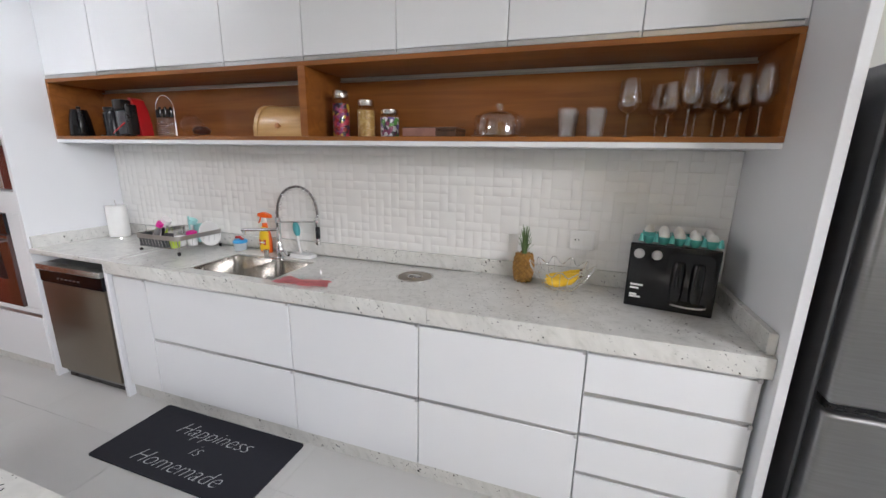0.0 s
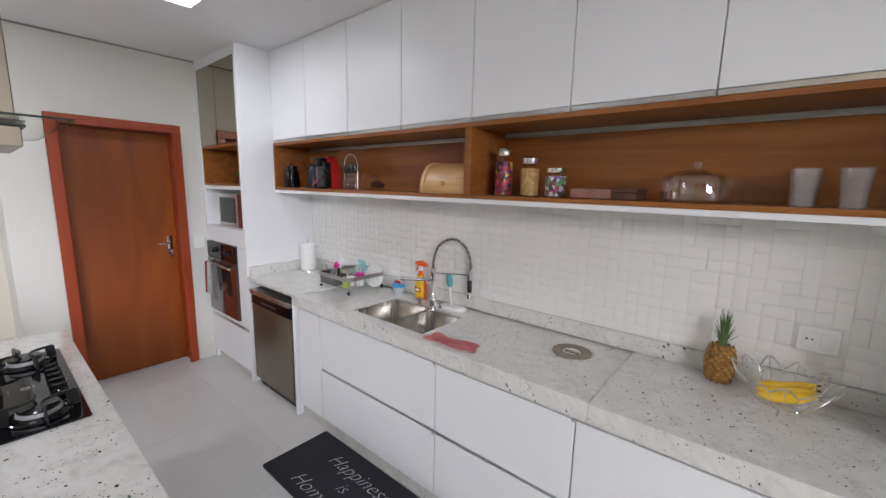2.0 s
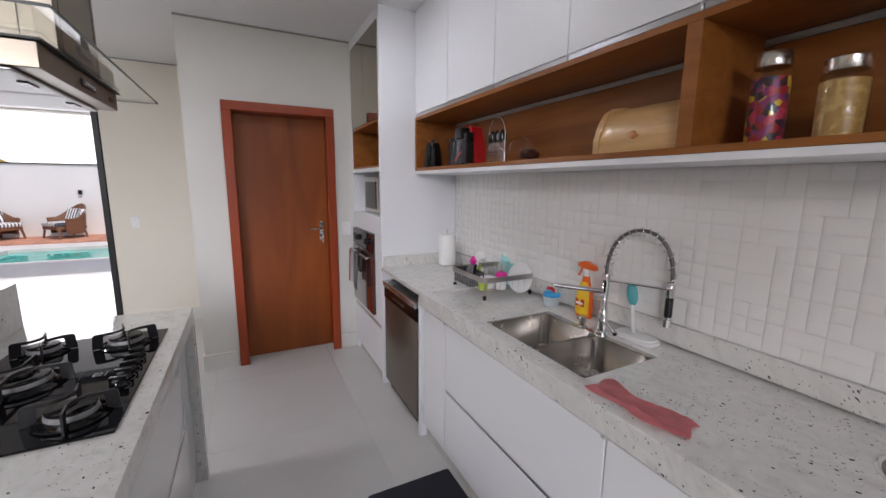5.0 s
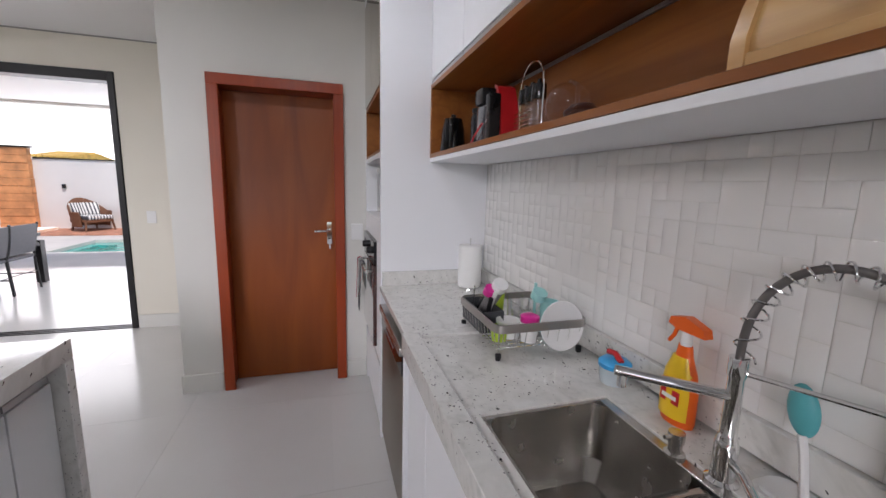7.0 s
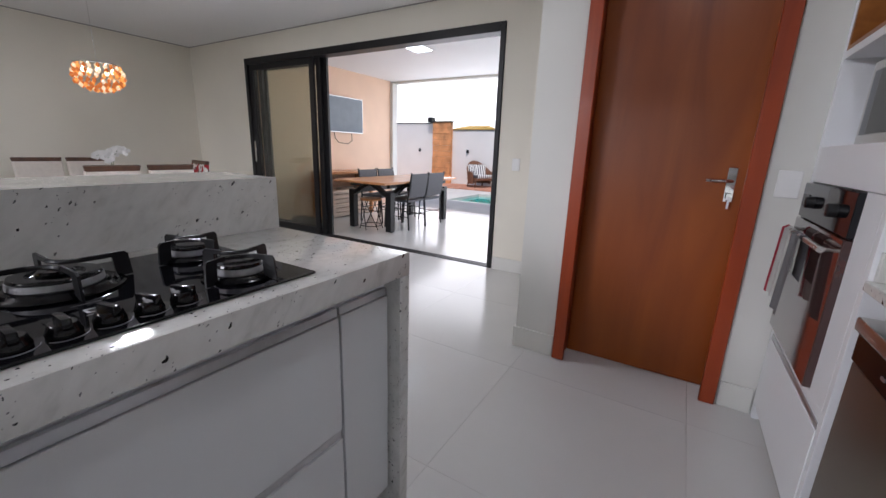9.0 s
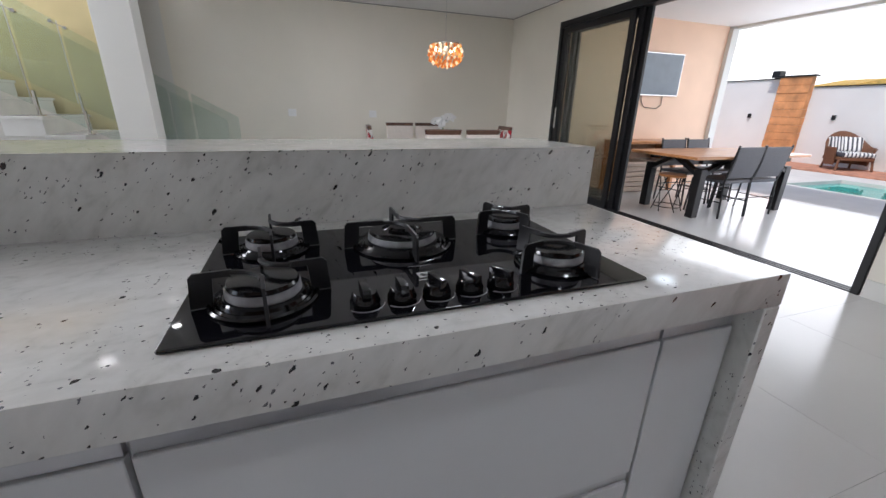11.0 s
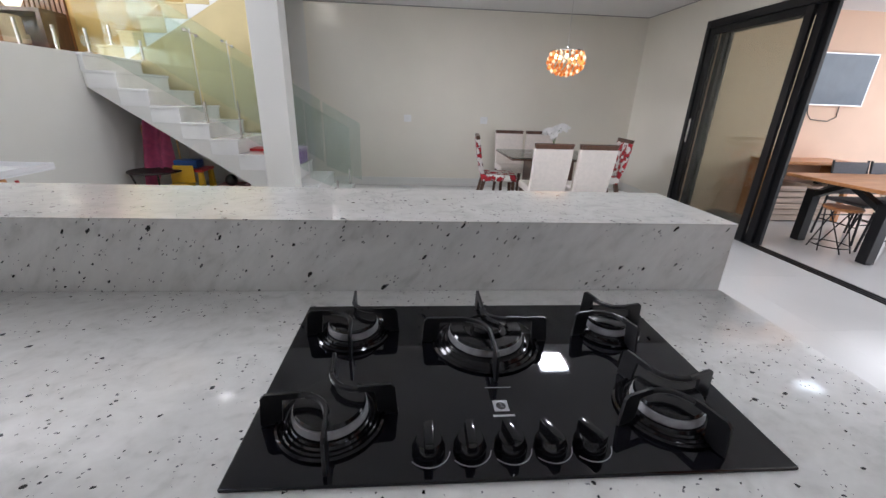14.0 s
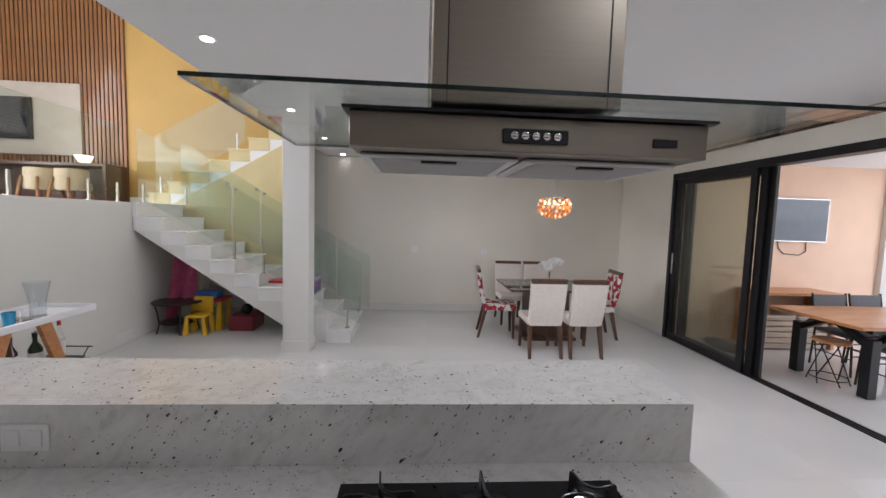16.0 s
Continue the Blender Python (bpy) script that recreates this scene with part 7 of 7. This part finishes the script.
part("hoop", rod([(-2.475, 1.86, SH)] + [(-2.40 - 0.078 * math.cos(math.pi * k / 12), 1.86, SH + 0.165 + 0.085 * math.sin(math.pi * k / 12)) for k in range(13)] + [(-2.325, 1.86, SH)], 0.003, 6), M_CHROME, cs)
part("tray", boxes(((-2.475, 1.825, SH), (-2.325, 1.90, SH + 0.004))), M_CHROME, cs)
for k in range(3):
    j = part("jar", turned([(0.020, 0.004), (0.022, 0.02), (0.022, 0.115), (0.0, 0.118)], (-2.447 + k * 0.047, 1.862, SH), 18), M_CLEAR, cs)
    part("lid", turned([(0.023, 0.118), (0.025, 0.135), (0.023, 0.165), (0.008, 0.172), (0.007, 0.182), (0.0, 0.183)], (-2.447 + k * 0.047, 1.862, SH), 18), M_ENAMEL, j, "glossy black lid")
gp = thing("glass_pot", "round glass jar tilted on the shelf", "glass jar", (-2.17, 1.86, SH))
bm = turned([(0.066 * math.sin(math.pi * k / 16), -0.066 * math.cos(math.pi * k / 16)) for k in range(1, 14)], (-2.18, 1.86, SH + 0.068), 28)
part("bowl", bm, M_CLEAR, gp)
part("filling", turned([(0.0, 0.0), (0.045, 0.008), (0.052, 0.03), (0.03, 0.05), (0.0, 0.052)], (-2.13, 1.875, SH + 0.012), 20), mat("dark_coffee", (0.06, 0.02, 0.012), 0.4), gp)
part("handle", rod([(-2.13, 1.83, SH + 0.12), (-2.08, 1.82, SH + 0.10), (-2.075, 1.82, SH + 0.05), (-2.12, 1.83, SH + 0.03)], 0.006, 8), M_CLEAR, gp)
bb = thing("bread_box", "light bamboo roll-top bread box with a round knob", "bread box", (-1.47, 1.87, SH))
prof = [(1.775, SH), (1.775, SH + 0.05), (1.79, SH + 0.10), (1.82, SH + 0.14), (1.86, SH + 0.163), (1.90, SH + 0.17), (2.04, SH + 0.17), (2.04, SH)]
bm = bmesh.new()
prism(bm, prof, -1.60, -1.30, "x")
part("box", bm, M_BAMBOO, bb)
prof2 = [(y - 0.008 if y < 1.9 else y, z + (0.008 if z > SH + 0.1 else 0)) for y, z in prof]
for x in (-1.625, -1.299):
    bm = bmesh.new()
    prism(bm, prof2, x, x + 0.012 if x > -1.4 else x + 0.024, "x")
    part("side_panel", bm, M_BAMBOO, bb)
part("front_rail", boxes(((-1.60, 1.768, SH), (-1.30, 1.7745, SH + 0.028)), bevel=0.001), M_BAMBOO, bb)
part("knob", turned([(0.006, 0.0), (0.006, 0.012), (0.014, 0.018), (0.012, 0.028), (0.0, 0.03)], (-1.45, 1.776, SH + 0.055), 18, Matrix.Rotation(radians(90), 3, "X")), M_TEAK, bb, "round brown wooden knob")


def candy_mat(name, cols, scale):
    m = mat(name, (0.5, 0.5, 0.5), 0.4)
    n, l = m.node_tree.nodes, m.node_tree.links
    tc_, v_, r_ = n.new("ShaderNodeTexCoord"), n.new("ShaderNodeTexVoronoi"), n.new("ShaderNodeValToRGB")
    v_.inputs["Scale"].default_value = scale
    sp2 = n.new("ShaderNodeSeparateColor")
    l.new(tc_.outputs["Object"], v_.inputs["Vector"])
    l.new(v_.outputs["Color"], sp2.inputs[0])
    r_.color_ramp.interpolation = "CONSTANT"
    while len(r_.color_ramp.elements) < len(cols):
        r_.color_ramp.elements.new(0.5)
    for i, c in enumerate(cols):
        r_.color_ramp.elements[i].position, r_.color_ramp.elements[i].color = i / len(cols), (*c, 1)
    l.new(sp2.outputs[0], r_.inputs["Fac"])
    l.new(r_.outputs[0], n["Principled BSDF"].inputs["Base Color"])
    return m


def jar(x, y, r, h, fill, label):
    j = thing("storage_jar", label, "jar", (x, y, SH), group="storage jars on the shelf")
    part("glass", turned([(r * 0.95, 0.0), (r, 0.006), (r, h * 0.78), (r * 0.8, h * 0.85)], (x, y, SH), 28), M_CLEAR, j)
    part("contents", turned([(0.0, 0.004), (r * 0.93, 0.005), (r * 0.95, h * 0.72), (0.0, h * 0.74)], (x, y, SH), 24), fill, j)
    part("lid", turned([(r * 0.86, h * 0.84), (r * 0.88, h * 0.85), (r * 0.88, h * 0.985), (r * 0.82, h), (0.0, h)], (x, y, SH), 28), M_STEEL, j, "brushed steel lid")


jar(-1.12, 1.86, 0.046, 0.235, candy_mat("mixed_candy", [(0.35, 0.02, 0.03), (0.55, 0.05, 0.10), (0.04, 0.04, 0.10), (0.70, 0.50, 0.05), (0.25, 0.03, 0.15), (0.05, 0.02, 0.03)], 55), "tall glass jar of colourful sweets with steel lid")
jar(-0.97, 1.86, 0.047, 0.185, candy_mat("pale_pasta", [(0.50, 0.32, 0.10), (0.58, 0.40, 0.15), (0.44, 0.27, 0.08)], 70), "glass jar of yellow cereal with steel lid")
jar(-0.835, 1.86, 0.050, 0.135, candy_mat("small_sweets", [(0.62, 0.60, 0.62), (0.10, 0.30, 0.06), (0.14, 0.10, 0.30), (0.55, 0.55, 0.6), (0.25, 0.05, 0.12), (0.05, 0.05, 0.06)], 55), "squat glass jar of small sweets with steel lid")
wb = thing("wooden_box", "flat dark wooden box on the shelf", "box", (-0.62, 1.87, SH))
part("body", boxes(((-0.73, 1.79, SH), (-0.46, 1.95, SH + 0.030)), bevel=0.002), M_DARKW, wb)
part("lid", boxes(((-0.732, 1.788, SH + 0.031), (-0.458, 1.952, SH + 0.046)), bevel=0.002), M_DARKW, wb)
part("front_band", boxes(((-0.73, 1.7865, SH + 0.004), (-0.56, 1.7878, SH + 0.042))), mat("pinkish_wood", (0.30, 0.15, 0.12), 0.5, var=0.15, scale=20), wb, "paler front face")
cd = thing("cake_dome", "clear glass cake dome with a knob", "cake dome", (-0.275, 1.88, SH))
part("plate", turned([(0.0, 0.0), (0.115, 0.0), (0.128, 0.008), (0.0, 0.010)], (-0.275, 1.88, SH), 36), M_CLEAR, cd)
part("dome", turned([(0.118, 0.011), (0.119, 0.08), (0.112, 0.098), (0.08, 0.115), (0.02, 0.124), (0.012, 0.126), (0.02, 0.145), (0.018, 0.152), (0.0, 0.153)], (-0.275, 1.88, SH), 40, caps=False), glass_mat("smoked_dome", (0.96, 0.94, 0.90), clear=0.95, gloss=1.0, sheen=0.10, power=2.0), cd, "slightly smoked glass dome")


M_REALGL = mat("pressed_glass", (0.95, 0.95, 0.95), 0.05, var=0.0, trans=0.93, ior=1.40)


def shell(profile, wall, at, segs):
    """A thin glass vessel: the outside profile and the same, wall thinner, inside."""
    inside = [(max(r - wall, 1e-5), z + (wall if k == 0 else 0.0)) for k, (r, z) in enumerate(profile)]
    return turned(profile + inside[::-1], at, segs, caps=False)


def tumbler_at(x, y):
    return solid("tumbler", shell([(0.0, 0.0), (0.031, 0.0), (0.033, 0.03), (0.034, 0.06), (0.037, 0.068), (0.040, 0.125)], 0.0022, (x, y, SH), 14), M_REALGL, "faceted clear glass tumbler on the shelf", "tumbler", (x, y, SH), group="tumblers on the shelf")


for x, y in ((0.03, 1.86), (0.04, 1.95), (0.15, 1.86), (0.16, 1.95)):
    tumbler_at(x, y)


M_BOWLGL = glass_mat("thin_blown_glass", (1.0, 1.0, 1.0), clear=0.985, gloss=1.0, sheen=0.07, power=4.2)


def wine_glass(x, y, h, r):
    g = thing("wine_glass", "clear stemmed wine glass on the wooden shelf", "wine glass", (x, y, SH), group="wine glasses on the shelf")
    part("foot", turned([(0.0, 0.0), (0.034, 0.0), (0.033, 0.003), (0.006, 0.008), (0.004, 0.02), (0.004, h * 0.38), (0.006, h * 0.42)], (x, y, SH), 20), M_REALGL, g)
    part("bowl", shell([(0.0, h * 0.421), (0.008, h * 0.425), (r * 0.62, h * 0.47), (r * 0.9, h * 0.54), (r, h * 0.62), (r * 0.98, h * 0.72), (r * 0.74, h)], 0.0014, (x, y, SH), 28), M_BOWLGL, g)


for x, y, h, r in ((0.275, 1.86, 0.235, 0.048), (0.40, 1.95, 0.22, 0.044), (0.43, 1.87, 0.215, 0.042), (0.49, 1.82, 0.255, 0.042), (0.545, 1.95, 0.22, 0.040), (0.59, 1.85, 0.25, 0.044), (0.655, 1.95, 0.22, 0.040), (0.68, 1.86, 0.235, 0.042), (0.722, 1.80, 0.255, 0.043)):
    wine_glass(x, y, h, r)

# ---- tower niche, towel, mat ----
plant = thing("potted_plant", "small green and red plant in the tower niche", "plant", (-3.62, 1.62, 1.681))
part("pot", turned([(0.03, 0.0), (0.042, 0.06), (0.038, 0.06), (0.03, 0.05), (0.0, 0.05)], (-3.62, 1.62, 1.681), 20), M_BLACK, plant)
rng = random.Random(12)
for k in range(26):
    a, e = rng.uniform(0, 6.28), rng.uniform(0.1, 1.3)
    d = Vector((math.cos(a) * math.cos(e), math.sin(a) * math.cos(e), math.sin(e)))
    t = d.cross(Vector((0, 0, 1))).normalized()
    c = Vector((-3.62, 1.62, 1.735))
    L = rng.uniform(0.07, 0.13)
    bm = bmesh.new()
    bm.faces.new([bm.verts.new(c + p) for p in (d * 0.01, d * L * 0.55 + t * 0.013 + Vector((0, 0, 0.006)), d * L, d * L * 0.55 - t * 0.013 + Vector((0, 0, 0.006)))])
    part("leaf", bm, M_RED if k % 6 == 0 else M_SHRUB, plant)
tw = thing("hanging_towel", "white kitchen towel with a red stripe over the oven handle", "towel", (-3.93, TY - 0.06, 0.70))


def cloth_strip(x0, x1, ytop, zlow, zlow2, m, name, parent):
    bm = bmesh.new()
    cols = []
    for i in range(13):
        u = i / 12
        x = x0 + (x1 - x0) * u
        wv = 0.006 * math.sin(u * 9)
        cols.append([bm.verts.new((x, ytop - 0.014 - wv - 0.012 * (0.976 - z) / 0.3, z)) for z in (zlow, zlow + 0.1, 0.90, 0.968)] + [bm.verts.new((x, ytop, 0.980)), bm.verts.new((x, ytop + 0.014, 0.968)), bm.verts.new((x, ytop + 0.015, zlow2))])
    for lo, hi in zip(cols, cols[1:]):
        for k in range(6):
            bm.faces.new((lo[k], hi[k], hi[k + 1], lo[k + 1]))
    bmesh.ops.solidify(bm, geom=bm.faces[:], thickness=0.003)
    return part(name, bm, m, parent)


M_TOWEL = mat("white_towel", (0.75, 0.74, 0.72), 0.9, bump=0.3, bscale=250)
cloth_strip(-3.985, -3.955, TY - 0.055, 0.68, 0.80, mat("red_towel_band", (0.50, 0.04, 0.07), 0.9, bump=0.3, bscale=250), "stripe", tw)
cloth_strip(-3.9545, -3.85, TY - 0.055, 0.69, 0.80, M_TOWEL, "towel", tw)
cloth_strip(-3.82, -3.70, TY - 0.055, 0.66, 0.80, mat("grey_gauze", (0.30, 0.30, 0.31), 0.9), "gauze", tw)
so = thing("wall_socket", "white switch plate beside the oven tower", "switch", (DOOR_X, 1.40, 1.13))
part("plate", boxes(((DOOR_X, 1.355, 1.08), (DOOR_X + 0.008, 1.44, 1.20)), bevel=0.003), M_WHITE, so)

mt = thing("floor_mat", "dark blue-grey kitchen mat with white lettering", "mat", (-1.71, 1.25, 0.0))
M_MAT = mat("mat_rubber", (0.013, 0.014, 0.022), 0.75, var=0.15, scale=30, bump=0.3, bscale=300)
bm = bmesh.new()
prism(bm, rounded(-2.225, -1.20, 1.035, 1.485, 0.015, 3), 0.0005, 0.010, "z")
part("mat", bm, M_MAT, mt)
M_INK = mat("white_ink", (0.50, 0.50, 0.51), 0.7)
for word, y, size in (("Happiness", 1.355, 0.125), ("is", 1.245, 0.11), ("Homemade", 1.125, 0.125)):
    cu = bpy.data.curves.new("lettering", "FONT")
    cu.body, cu.size, cu.align_x, cu.align_y, cu.shear, cu.extrude, cu.offset = word, size, "CENTER", "CENTER", 0.45, 0.0004, -0.0030
    tmp = bpy.data.objects.new("lettering_tmp", cu)
    scene.collection.objects.link(tmp)
    me = bpy.data.meshes.new_from_object(tmp.evaluated_get(bpy.context.evaluated_depsgraph_get()))
    bpy.data.objects.remove(tmp)
    me.materials.clear()
    me.materials.append(M_INK)
    o = new("lettering", me)
    o.parent = mt
    o.location = (0.0, y - 1.25, 0.0105)
    tagged(o, "white script lettering")

# ---- backsplash tiles ----
splash = tagged(new("backsplash"), "glossy white relief tiles behind the counter", "tiles", kind="structure")
ORG[splash.name] = Vector((0, 0, 0))
part("grout_bed", boxes(((-3.278, 2.078, 1.014), (0.789, 2.0895, 1.6185))), M_WALL, splash)


def pillow_tile(w, h, tx, tz, lift):
    """A glazed tile face: a soft cushion on a slanted plane, 4 by 4 quads."""
    bm = bmesh.new()
    steps = (-1.0, -0.68, 0.0, 0.68, 1.0)
    grid = []
    for v in steps:
        row = []
        for u in steps:
            edge = max(abs(u), abs(v))
            round_off = 0.0 if edge > 0.9 else 1.0 - 0.30 * (u * u + v * v)
            row.append(bm.verts.new((u * w / 2, -0.0015 - (lift * round_off + (0.5 + 0.5 * (u * tx + v * tz)) * 0.0027 * (edge < 0.9)), v * h / 2)))
        grid.append(row)
    for j in range(4):
        for i in range(4):
            bm.faces.new((grid[j][i], grid[j][i + 1], grid[j + 1][i + 1], grid[j + 1][i]))
    return bm


def tile_mesh_of(size):
    w, h = (TW - 0.0008) * size[0], (TH - 0.0008) * size[1]
    me = mesh_of("tile", pillow_tile(w, h, rng.uniform(-1, 1), rng.uniform(-1, 1), rng.uniform(0.0010, 0.0019)), M_TILE, smooth=False)
    for p in me.polygons:
        p.use_smooth = True
    return me


rng = random.Random(21)
TX_A, TX_B, TZ_A, TZ_B = -3.278, 0.789, 1.014, 1.6185
COLS, ROWS = 80, 12
TW, TH = (TX_B - TX_A) / COLS, (TZ_B - TZ_A) / ROWS
shapes = {size: [tile_mesh_of(size) for _ in range(count)] for size, count in (((1, 1), 8), ((2, 1), 7), ((1, 2), 7), ((2, 2), 4))}
taken, far_tiles, near_count = set(), bmesh.new(), 0
for r in range(ROWS):
    for c in range(COLS):
        if (r, c) in taken:
            continue
        size = rng.choice(((1, 1), (1, 1), (1, 1), (1, 1), (2, 1), (1, 2), (2, 1), (1, 2), (2, 2)))
        cells = [(r + j, c + i) for j in range(size[1]) for i in range(size[0])]
        if any(q in taken or q[0] >= ROWS or q[1] >= COLS for q in cells):
            size, cells = (1, 1), [(r, c)]
        taken.update(cells)
        x, z = TX_A + (c + size[0] / 2) * TW, TZ_A + (r + size[1] / 2) * TH
        me = rng.choice(shapes[size])
        if -2.35 < x < -0.35 and near_count < 300:
            o = new("tile", me)
            o.parent, o.location = splash, (x, 2.078, z)
            near_count += 1
        else:
            first = len(far_tiles.verts)
            far_tiles.from_mesh(me)
            far_tiles.verts.ensure_lookup_table()
            for v in far_tiles.verts[first:]:
                v.co += Vector((x, 2.078, z))
me = bpy.data.meshes.new("tiles")
far_tiles.to_mesh(me)
far_tiles.free()
me.materials.append(M_TILE)
for p in me.polygons:
    p.use_smooth = True
o = tagged(new("tiles", me), kind="stuff")
o.parent = splash

# ---- floor tiles ----
side = 0.90
tile_mesh = mesh_of("floor_tile", boxes(((-side / 2 + 0.0007, -side / 2 + 0.0007, -0.004), (side / 2 - 0.0007, side / 2 - 0.0007, 0.0))), M_FLOOR, smooth=False)
x = -5.63 + side / 2
while x - side / 2 < 1.8:
    y = 2.09 - side / 2
    while y + side / 2 > -6.25:
        o = new("floor_tile", tile_mesh)
        o.parent, o.location = floor, (x, y, 0.0)
        y -= side
    x += side
for i in range(3):
    for j in range(4):
        o = new("floor_tile", tile_mesh)
        o.parent, o.location = floor, (1.97 + side * (i + 0.5) + 0.32, 2.09 - side * (j + 0.5), 0.0)
